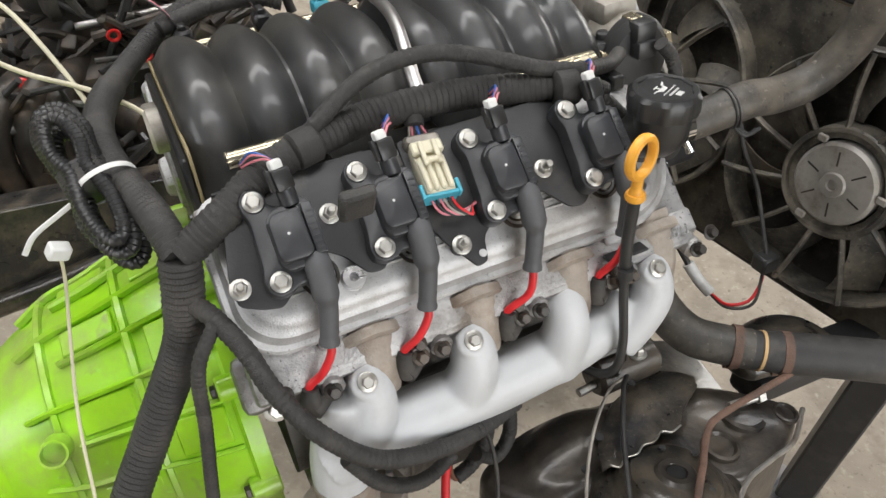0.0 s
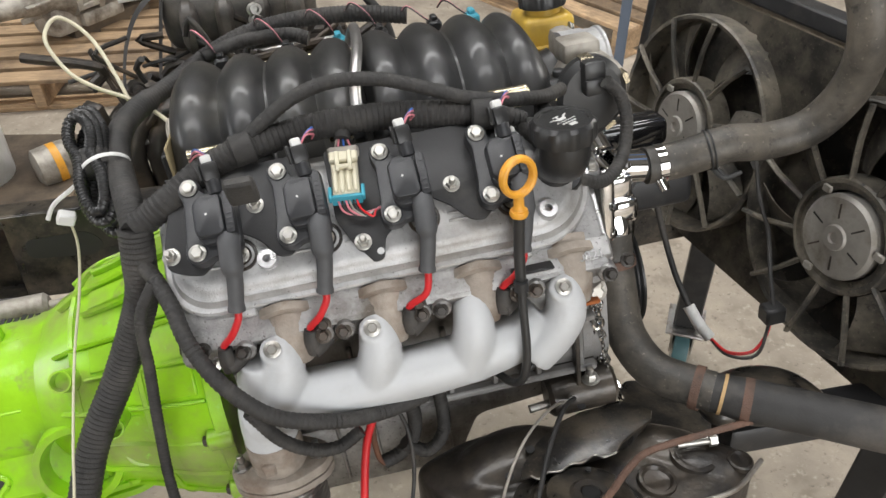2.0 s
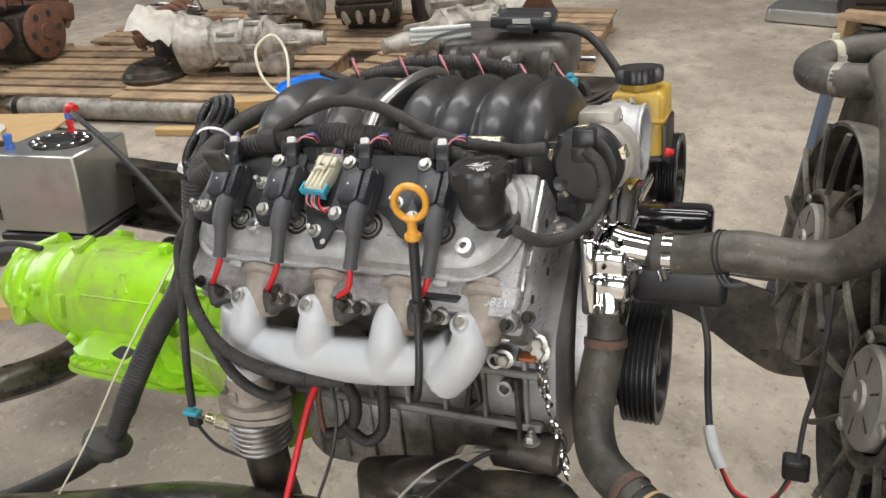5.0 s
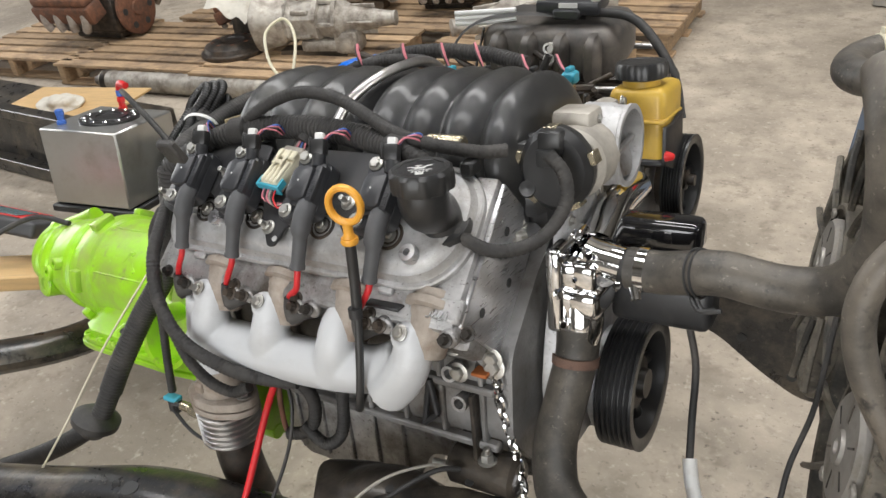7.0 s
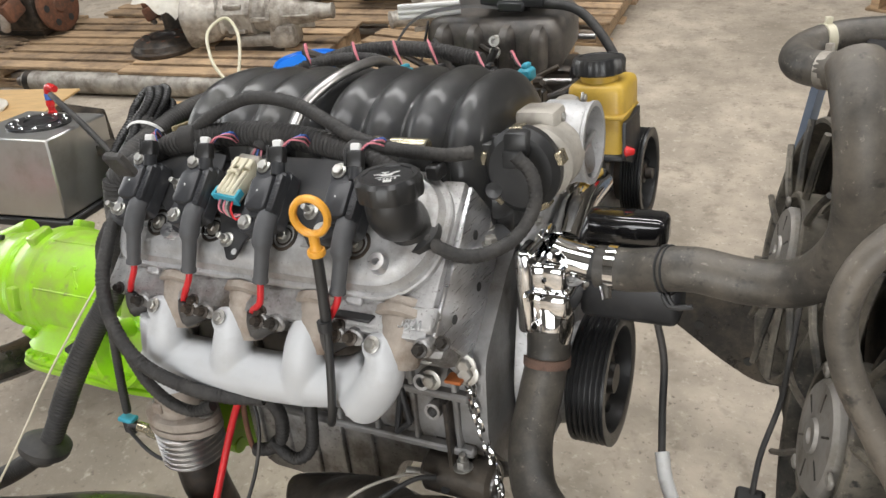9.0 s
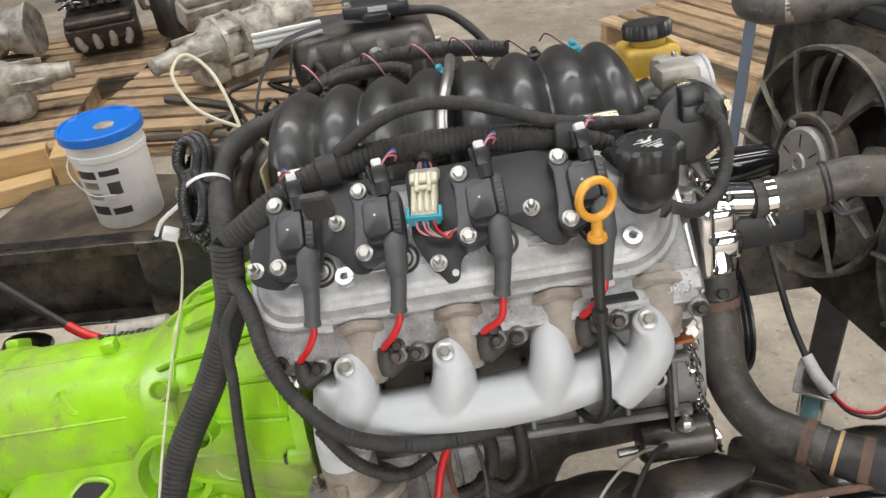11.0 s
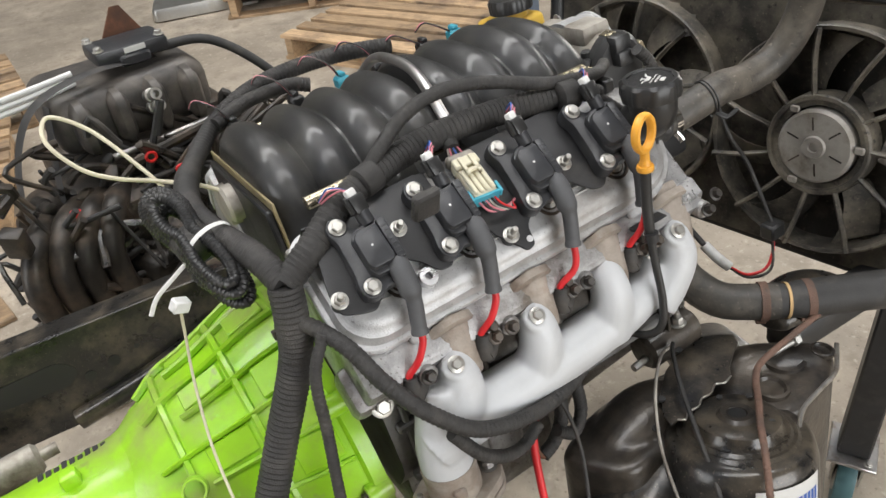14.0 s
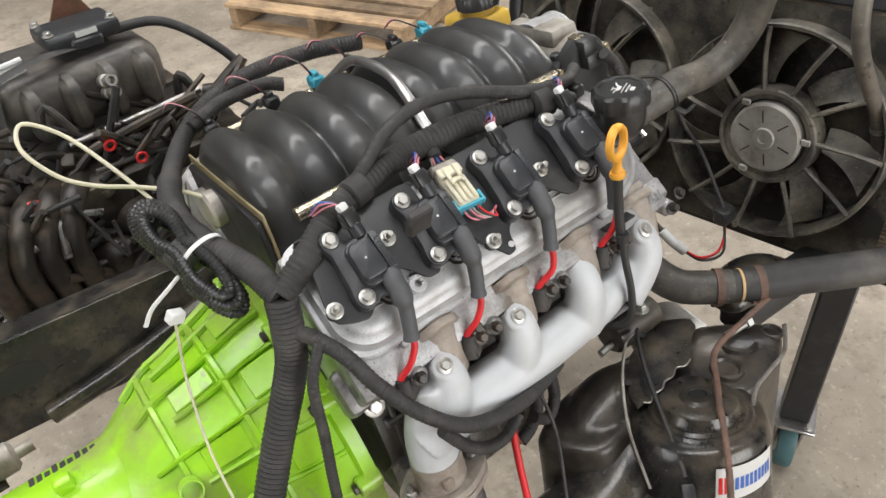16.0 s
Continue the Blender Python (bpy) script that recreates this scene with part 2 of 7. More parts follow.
def part(name, bm, material, parent=None, label="", smooth=True):
    me = bpy.data.meshes.new(name)
    bm.normal_update()
    bm.to_mesh(me)
    bm.free()
    me.materials.append(M[material])
    if smooth:
        me.polygons.foreach_set("use_smooth", [True] * len(me.polygons))
        me.set_sharp_from_angle(angle=radians(38))
    ob = new(name, me)
    if parent:
        ob.parent = parent
    if label:
        ob["label"] = label
    return ob


def thing(name, label, category, m=None, group="", kind=""):
    ob = new(name)
    ob.empty_display_size = 0.05
    ob.matrix_basis = AREA["place"] @ (I4 if m is None else m)
    return tagged(ob, label, category, group, kind)


def add(bm, verts, faces, m=I4):
    vs = [bm.verts.new(m @ V(v)) for v in verts]
    for f in faces:
        try:
            bm.faces.new([vs[i] for i in f])
        except ValueError:
            pass
    return vs


def box(bm, c, s, m=I4, bev=0.0, seg=1):
    tmp = bmesh.new()
    bmesh.ops.create_cube(tmp, size=1.0)
    for v in tmp.verts:
        v.co = V((v.co.x * s[0], v.co.y * s[1], v.co.z * s[2]))
    if bev:
        bmesh.ops.bevel(tmp, geom=tmp.edges[:], offset=bev, segments=seg, profile=0.5, affect="EDGES")
    merge(bm, tmp, m @ Matrix.Translation(c))
    return bm


def merge(bm, tmp, m=I4):
    idx = {v: bm.verts.new(m @ v.co) for v in tmp.verts}
    for f in tmp.faces:
        try:
            bm.faces.new([idx[v] for v in f.verts])
        except ValueError:
            pass
    tmp.free()


def axis_m(p, d):
    """A frame at p whose z points along d."""
    return Matrix.Translation(p) @ V(d).to_track_quat("Z", "Y").to_matrix().to_4x4()


def lathe(bm, prof, m=I4, n=24, a0=0.0, a1=2 * math.pi, wob=None):
    """Turns a profile of (radius, height) round z."""
    full = abs(a1 - a0 - 2 * math.pi) < 1e-6
    cnt = n if full else n + 1
    rows = []
    for r, h in prof:
        row = []
        for i in range(cnt):
            a = a0 + (a1 - a0) * i / n
            k = r * (wob(a, h) if wob else 1)
            row.append(bm.verts.new(m @ V((k * math.cos(a), k * math.sin(a), h))))
        rows.append(row)
    for a, b in zip(rows, rows[1:]):
        for i in range(n):
            j = (i + 1) % cnt
            try:
                bm.faces.new((a[i], a[j], b[j], b[i]))
            except ValueError:
                pass
    if full:
        for row, flip in ((rows[0], True), (rows[-1], False)):
            try:
                bm.faces.new(row[::-1] if flip else row)
            except ValueError:
                pass
    return bm


def cyl(bm, p, d, r, h, n=16, bev=0.0, r2=None):
    r2 = r if r2 is None else r2
    prof = [(r - bev, 0), (r, bev), (r2, h - bev), (r2 - bev, h)] if bev else [(r, 0), (r2, h)]
    return lathe(bm, prof, axis_m(p, d), n)


def spline(pts, step=0.006):
    P = [V(p) for p in pts]
    P = [P[0] * 2 - P[1]] + P + [P[-1] * 2 - P[-2]]
    out = []
    for i in range(1, len(P) - 2):
        a, b, c, d = P[i - 1:i + 3]
        n = max(2, int((c - b).length / step))
        for k in range(n):
            t = k / n
            out.append(0.5 * ((2 * b) + (c - a) * t + (2 * a - 5 * b + 4 * c - d) * t * t + (3 * b - a - 3 * c + d) * t ** 3))
    out.append(P[-2])
    return out


def tube(bm, pts, r, seg=10, step=0.006, ring=0.0, pitch=0.008, hollow=0.0, raw=False, flat=1.0, up=None):
    """A swept tube; ring gives wraps of tape or corrugations of that height."""
    C = pts if raw else spline(pts, step)
    C = [V(c) for c in C]
    t = (C[1] - C[0]).normalized()
    ref = V(up) if up else (V((0, 0, 1)) if abs(t.z) < 0.9 else V((1, 0, 0)))
    nrm = (ref - t * ref.dot(t)).normalized()
    rows, dist, total = [], 0.0, sum((b - a).length for a, b in zip(C, C[1:]))
    for i, c in enumerate(C):
        t2 = (C[min(i + 1, len(C) - 1)] - C[max(i - 1, 0)]).normalized()
        nrm = (nrm - t2 * nrm.dot(t2)).normalized()
        bn = t2.cross(nrm)
        rad = r(dist / total) if callable(r) else r
        if ring:
            rad += ring * ((i % 3) / 2.0 if pitch > 0 else 0)
        rows.append([bm.verts.new(c + (nrm * math.cos(a) * flat + bn * math.sin(a)) * rad) for a in [2 * math.pi * k / seg for k in range(seg)]])
        if i < len(C) - 1:
            dist += (C[i + 1] - c).length
    for a, b in zip(rows, rows[1:]):
        for k in range(seg):
            bm.faces.new((a[k], a[(k + 1) % seg], b[(k + 1) % seg], b[k]))
    bm.faces.new(rows[0][::-1])
    bm.faces.new(rows[-1])
    return bm


def wrap_tube(bm, pts, r, seg=12, amp=0.0026, pitch=0.0085):
    return tube(bm, pts, r, seg, step=pitch / 4, ring=amp)


def plate(bm, outline, h, m=I4, bev=0.0, holes=()):
    """An outline in xy, made solid from z 0 to h."""
    tmp = bmesh.new()
    vs = [tmp.verts.new((x, y, 0)) for x, y in outline]
    f = tmp.faces.new(vs)
    if f.normal.z < 0:
        f.normal_flip()
    tmp.normal_update()
    r = bmesh.ops.extrude_face_region(tmp, geom=[f])
    top = [v for v in r["geom"] if isinstance(v, bmesh.types.BMVert)]
    bmesh.ops.translate(tmp, verts=top, vec=(0, 0, h))
    bmesh.ops.recalc_face_normals(tmp, faces=tmp.faces[:])
    if bev:
        edges = [e for e in tmp.edges if all(abs(v.co.z - h) < 1e-6 for v in e.verts)]
        bmesh.ops.bevel(tmp, geom=edges, offset=bev, segments=2, profile=0.5, affect="EDGES")
    merge(bm, tmp, m)
    return bm


def rounded(pts, r, n=4):
    """Rounds the corners of an outline."""
    out = []
    k = len(pts)
    for i in range(k):
        a, b, c = V((*pts[i - 1], 0)), V((*pts[i], 0)), V((*pts[(i + 1) % k], 0))
        q = min(r, (a - b).length * 0.45, (c - b).length * 0.45)
        p0, p1 = b + (a - b).normalized() * q, b + (c - b).normalized() * q
        for j in range(n + 1):
            t = j / n
            p = p0 * (1 - t) ** 2 + b * 2 * t * (1 - t) + p1 * t * t
            out.append((p.x, p.y))
    return out


def hexbolt(bm, p, d, r=0.0065, h=0.006, washer=0.009, stud=0.0):
    m = axis_m(p, d)
    if washer:
        lathe(bm, [(washer, 0), (washer, 0.0015), (washer * 0.85, 0.0022)], m, 16)
    lathe(bm, [(r, 0.0015), (r, h * 0.85), (r * 0.82, h)], m, 6)
    if stud:
        lathe(bm, [(r * 0.55, h * 0.9), (r * 0.55, h + stud), (r * 0.4, h + stud + 0.001)], m, 10)
    return bm


def bolt(p, d, parent, r=0.0065, h=0.006, washer=0.009, stud=0.0, material="zinc", name="bolt"):
    return part(name, hexbolt(bmesh.new(), p, d, r, h, washer, stud), material, parent)


def text_on(name, words, size, m, material, parent, depth=0.0004):
    c = bpy.data.curves.new(name, "FONT")
    c.body, c.size, c.extrude, c.align_x, c.align_y = words, size, depth, "CENTER", "CENTER"
    me_ob = new(name, c)
    dg = bpy.context.evaluated_depsgraph_get()
    me = bpy.data.meshes.new_from_object(me_ob.evaluated_get(dg))
    bpy.data.objects.remove(me_ob)
    me.materials.clear()
    me.materials.append(M[material])
    ob = new(name, me)
    ob.parent = parent
    ob.matrix_basis = m
    return ob


def smooth_blob(ob, voxel=0.004, it=6):
    r = ob.modifiers.new("blend", "REMESH")
    r.mode, r.voxel_size, r.use_smooth_shade = "VOXEL", voxel, True
    s = ob.modifiers.new("soft", "SMOOTH")
    s.factor, s.iterations = 0.5, it
    return ob


# engine frame: x forward along the crank, y away from the near bank, z up; the engine sits nose-up
ENG = pose(0, 0, 0.72, 0, -4.63, 0)
YC, CRZ = 0.30, -0.205
H = math.sqrt(0.5)


def bk(x, u, n):
    """A point of the near bank: along the crank, up its slope, out of its face."""
    return V((x, (u - n) * H, (u + n) * H))


BANK = Matrix(((1, 0, 0, 0), (0, H, -H, 0), (0, H, H, 0), (0, 0, 0, 1)))
OUT, UPS = V((0, -H, H)), V((0, H, H))

# ---- engine ----
XCOIL = (-0.050, 0.0465, 0.1605, 0.2705)
XBOLT = (0.0, 0.113, 0.225, 0.337)


def head_mesh(mirror=False):
    bm = bmesh.new()
    m = BANK
    box(bm, (0.15, 0.105, -0.05), (0.50, 0.19, 0.13), m, 0.006, 2)
    box(bm, (0.15, 0.022, -0.012), (0.50, 0.035, 0.05), m, 0.006, 2)
    for x in XBOLT:
        for dx in (-0.030, 0.058):
            cyl(bm, bk(x + dx, 0.012, -0.004), bk(0, -1, 0.8), 0.012, 0.02, 12, 0.002)
    box(bm, (0.383, 0.03, 0.002), (0.045, 0.03, 0.03), m, 0.004)
    box(bm, (-0.088, 0.03, -0.055), (0.05, 0.06, 0.05), m, 0.01, 2)
    box(bm, (0.375, 0.02, -0.06), (0.055, 0.05, 0.05), m, 0.01, 2)
    if mirror:
        bmesh.ops.scale(bm, verts=bm.verts[:], vec=(1, -1, 1))
        bmesh.ops.translate(bm, verts=bm.verts[:], vec=(0, 2 * YC, 0))
        bmesh.ops.reverse_faces(bm, faces=bm.faces[:])
    return bm


engine = thing("engine", "bare-aluminium V8 engine block with heads and oil pan", "engine", ENG)


def block_mesh():
    bm = bmesh.new()
    y, z = YC, CRZ
    out = [(y - 0.225, z + 0.02), (y - 0.215, z + 0.14), (y - 0.13, z + 0.22), (y, z + 0.30), (y + 0.13, z + 0.22), (y + 0.215, z + 0.14), (y + 0.225, z + 0.02), (y + 0.16, z - 0.06), (y - 0.16, z - 0.06)]
    plate(bm, rounded(out, 0.02), 0.50, Matrix(((0, 0, 1, -0.075), (1, 0, 0, 0), (0, 1, 0, 0), (0, 0, 0, 1))))
    return bm


for i in range(10):
    bm = bmesh.new()
    if i < 8:
        box(bm, (-0.05 + i * 0.062, YC - 0.222, CRZ + 0.06), (0.008, 0.012, 0.12), I4, 0.002)
    else:
        box(bm, (0.17, YC - 0.224, CRZ + (0.005, 0.09)[i - 8]), (0.47, 0.016, 0.012), I4, 0.003)
    part("block_rib", bm, "block", engine)


part("block", block_mesh(), "block", engine, "grey cast aluminium cylinder block")
part("cylinder_head", head_mesh(), "alu_head", engine, "grimy cast aluminium cylinder head")
part("cylinder_head", head_mesh(True), "alu_head", engine)
bm = bmesh.new()
box(bm, (0.4035, 0.105, -0.052), (0.007, 0.182, 0.118), BANK, 0.002)
part("machined_face", bm, "alu_mach", engine, "bright machined front end of the head")


def pan_mesh():
    bm = bmesh.new()
    prof = [(-0.06, -0.055), (0.42, -0.055), (0.42, -0.10), (0.24, -0.115), (0.20, -0.20), (-0.03, -0.20), (-0.06, -0.17)]
    plate(bm, rounded([(a, CRZ + b) for a, b in prof], 0.015), 0.30, Matrix(((1, 0, 0, 0), (0, 0, -1, YC + 0.15), (0, 1, 0, 0), (0, 0, 0, 1))), 0.01)
    return bm


for i in range(5):
    bm = bmesh.new()
    box(bm, (-0.03 + i * 0.055, YC - 0.152, CRZ - 0.12), (0.006, 0.01, 0.12), I4, 0.002)
    part("pan_rib", bm, "alu_head", engine)


part("oil_pan", pan_mesh(), "alu_head", engine, "cast aluminium oil pan")


def front_cover():
    bm = bmesh.new()
    out = [(YC - 0.13, CRZ - 0.05), (YC - 0.15, CRZ + 0.06), (YC - 0.12, CRZ + 0.17), (YC - 0.06, CRZ + 0.235), (YC + 0.06, CRZ + 0.235), (YC + 0.12, CRZ + 0.17), (YC + 0.15, CRZ + 0.06), (YC + 0.13, CRZ - 0.05)]
    plate(bm, rounded(out, 0.03), 0.035, Matrix(((0, 0, 1, 0.432), (1, 0, 0, 0), (0, 1, 0, 0), (0, 0, 0, 1))), 0.006)
    lathe(bm, [(0.08, 0), (0.075, 0.02), (0.05, 0.03)], axis_m((0.455, YC, CRZ), (1, 0, 0)), 24)
    for i in range(9):
        a = radians(200 - i * 27)
        box(bm, (0.462, YC + 0.11 * math.cos(a), CRZ + 0.11 + 0.1 * math.sin(a)), (0.01, 0.012, 0.05), Matrix.Identity(4), 0.003)
    return bm


part("front_cover", front_cover(), "alu_cast", engine, "pale cast aluminium timing cover")
for i in range(10):
    a = radians(235 - i * 32)
    bolt(V((0.46, YC + 0.135 * math.cos(a), CRZ + 0.09 + 0.14 * math.sin(a))), (1, 0, 0), engine, 0.005, 0.006, 0.008)
for p, d in ((bk(0.373, 0.005, -0.066), (0, -0.9, 0.35)), (bk(-0.083, 0.0, -0.058), (0, -0.9, 0.35)), (V((0.405, 0.085, -0.075)), (0, -1, 0.1)), (V((0.36, 0.075, -0.1)), (0, -1, 0.1))):
    bolt(p + V((0, -0.012, 0.012)), d, engine, 0.009, 0.009, 0.014)
for x in (-0.075, 0.06, 0.17, 0.285, 0.42):
    bolt(bk(x, 0.008, 0.012), OUT + V((0, -0.5, 0)), engine, 0.006, 0.009, 0.009, material="dark_metal")
for x in XBOLT:
    for dx in (-0.032, 0.058):
        bolt(bk(x + dx, -0.004, 0.012), V((0, -0.9, 0.5)), engine, 0.006, 0.012, 0.009, material="dark_metal")
# Black discs on the face paint the shade inside the bolt holes
for u, n in ((0.15, -0.03), (0.10, -0.075), (0.045, -0.03)):
    bm = bmesh.new()
    cyl(bm, bk(0.4068, u, n), (1, 0, 0), 0.006, 0.0012, 14)
    part("bolt_hole_disc", bm, "label_hole_black", engine)
bm = bmesh.new()
box(bm, (0.395, 0.062, -0.079), (0.022, 0.02, 0.005), I4, 0.001)
part("head_gasket", bm, "orange_gasket", engine, "orange-brown head gasket tab")
text_on("casting_mark", "0821", 0.016, Matrix.Translation(bk(0.378, 0.021, 0.0175)) @ BANK, "alu_mach", engine, 0.0008)


# valve cover
def cover_outline(i=0.0):
    x0, x1, u0, u1 = -0.102 + i, 0.398 - i, 0.042 + i, 0.205 - i
    pts = []
    for cx, cu, r, a0 in ((x1 - 0.075 + i * 0.9, u0 + 0.075 - i * 0.9, 0.075 - i * 0.9, -90), (x1 - 0.06 + i * 0.8, u1 - 0.06 + i * 0.8, 0.06 - i * 0.8, 0), (x0 + 0.03, u1 - 0.03, 0.03, 90), (x0 + 0.05 - i * 0.6, u0 + 0.05 - i * 0.6, 0.05 - i * 0.6, 180)):
        for k in range(9):
            a = radians(a0 + k * 90 / 8)
            pts.append((cx + r * math.cos(a), cu + r * math.sin(a)))
    return pts


def cover_mesh(m):
    bm = bmesh.new()
    levels = [(0.0, 0.012), (0.0, 0.022), (0.002, 0.024), (0.007, 0.024), (0.009, 0.027), (0.012, 0.034), (0.017, 0.0355), (0.020, 0.039), (0.024, 0.0425), (0.032, 0.044)]
    rows = [[bm.verts.new(m @ V((x, u, n))) for x, u in cover_outline(i)] for i, n in levels]
    k = len(rows[0])
    for a, b in zip(rows, rows[1:]):
        for j in range(k):
            bm.faces.new((a[j], a[(j + 1) % k], b[(j + 1) % k], b[j]))
    bm.faces.new(rows[-1])
    bm.faces.new(rows[0][::-1])
    return bm


valve_cover = thing("valve_cover", "silver cast aluminium valve cover on the near bank", "valve cover", ENG)
part("cover_body", cover_mesh(BANK), "alu_cast", valve_cover)
for x in (-0.02, 0.14, 0.30):
    bm = bmesh.new()
    box(bm, (x, 0.0385, 0.018), (0.022, 0.010, 0.006), BANK, 0.002)
    part("rim_tab", bm, "alu_cast", valve_cover)
for x in (-0.05, 0.05, 0.13, 0.25):
    for u in (0.089, 0.098, 0.107):
        bm = bmesh.new()
        box(bm, (x, u, 0.0445), (0.055, 0.003, 0.003), BANK, 0.001)
        part("cover_rib", bm, "alu_cast", valve_cover)
for x, u in ((0.016, 0.086), (0.335, 0.078)):
    bm = bmesh.new()
    lathe(bm, [(0.0125, 0), (0.011, 0.016), (0.0105, 0.018), (0.0045, 0.018), (0.0045, 0.006)], axis_m(bk(x, u, 0.036), OUT), 20)
    part("threaded_boss", bm, "alu_mach", valve_cover, "hollow machined boss")
for x in (-0.012, 0.083, 0.195, 0.298):
    bm = bmesh.new()
    lathe(bm, [(0.019, 0), (0.0185, 0.004), (0.0155, 0.0045), (0.0145, 0.001), (0.012, 0.001), (0.0115, 0.003), (0.001, 0.003)], axis_m(bk(x, 0.098, 0.042), OUT), 24)
    g = part("grommet", bm, "dark_metal", valve_cover, "dark rubber bolt grommet")
    part("bolt", hexbolt(bmesh.new(), bk(x, 0.098, 0.0445), OUT, 0.006, 0.007, 0.0095), "zinc", g)
far_cover = thing("valve_cover", "silver cast aluminium valve cover on the far bank", "valve cover", ENG)
bm = cover_mesh(BANK)
bmesh.ops.scale(bm, verts=bm.verts[:], vec=(1, -1, 1))
bmesh.ops.translate(bm, verts=bm.verts[:], vec=(0, 2 * YC, 0))
bmesh.ops.reverse_faces(bm, faces=bm.faces[:])
part("cover_body", bm, "alu_cast", far_cover)

# coil brackets
PLATES = ([(-0.089, 0.093), (-0.090, 0.118), (-0.074, 0.188), (-0.02, 0.196), (0.075, 0.196), (0.075, 0.150), (0.052, 0.100), (0.047, 0.083), (0.030, 0.084), (0.014, 0.106), (-0.006, 0.120), (-0.030, 0.100), (-0.045, 0.086), (-0.053, 0.080), (-0.070, 0.084)],
          [(0.098, 0.196), (0.098, 0.112), (0.110, 0.086), (0.126, 0.064), (0.131, 0.056), (0.143, 0.058), (0.148, 0.082), (0.166, 0.096), (0.200, 0.122), (0.226, 0.104), (0.246, 0.082), (0.262, 0.079), (0.278, 0.094), (0.292, 0.13), (0.298, 0.196)])
STUDS = ([(-0.083, 0.107), (0.014, 0.148)], [(0.123, 0.081), (0.233, 0.127)])
for out, st in zip(PLATES, STUDS):
    br = thing("coil_bracket", "black steel bracket plate holding two ignition coils", "bracket", ENG, "coil brackets on the valve cover")
    bm = bmesh.new()
    plate(bm, rounded(out, 0.006, 3), 0.0035, BANK @ Matrix.Translation((0, 0, 0.054)), 0.001)
    xs = [p[0] for p in out]
    box(bm, ((min(xs) + max(xs)) / 2, 0.196, 0.046), (max(xs) - min(xs) - 0.02, 0.0035, 0.022), BANK, 0.001)
    for x, u in st:
        cyl(bm, bk(x, u, 0.04), OUT, 0.008, 0.014, 14)
    part("plate", bm, "bracket_black", br)
    for x, u in st:
        bolt(bk(x, u, 0.0575), OUT, br, 0.0068, 0.008, 0.0098, 0.010, name="nut")
    for x, u in ((st[0][0] + 0.017, st[0][1] - 0.014),) if st[0][0] > 0 else ():
        bm = bmesh.new()
        cyl(bm, bk(x, u, 0.0578), OUT, 0.004, 0.0008, 12)
        part("hole_disc", bm, "alu_cast", br)


# ignition coils
def coil_flange():
    bm = bmesh.new()
    o = [(-0.012, 0.178), (-0.004, 0.186), (0.006, 0.184), (0.012, 0.168), (0.018, 0.164), (0.038, 0.170), (0.046, 0.164), (0.047, 0.100), (0.030, 0.092), (0.014, 0.092), (0.008, 0.088), (-0.002, 0.086), (-0.012, 0.092), (-0.013, 0.104), (-0.010, 0.115), (-0.008, 0.158), (-0.012, 0.168)]
    plate(bm, rounded(o, 0.005, 3), 0.018, BANK @ Matrix.Translation((0, 0, 0.060)), 0.002)
    return bm


def coil_body():
    bm = bmesh.new()
    o = [(0.004, 0.152), (0.012, 0.160), (0.042, 0.164), (0.046, 0.158), (0.046, 0.108), (0.038, 0.104), (0.010, 0.104), (0.004, 0.112)]
    plate(bm, rounded(o, 0.004, 3), 0.010, BANK @ Matrix.Translation((0, 0, 0.078)), 0.002)
    o = [(0.004, 0.148), (0.010, 0.155), (0.034, 0.155), (0.035, 0.114), (0.030, 0.110), (0.008, 0.110), (0.004, 0.116)]
    plate(bm, rounded(o, 0.004, 3), 0.017, BANK @ Matrix.Translation((0, 0, 0.080)), 0.0035)
    box(bm, (0.0405, 0.134, 0.088), (0.010, 0.048, 0.012), BANK, 0.002, 2)
    box(bm, (0.036, 0.103, 0.083), (0.014, 0.022, 0.018), BANK, 0.004, 2)
    return bm


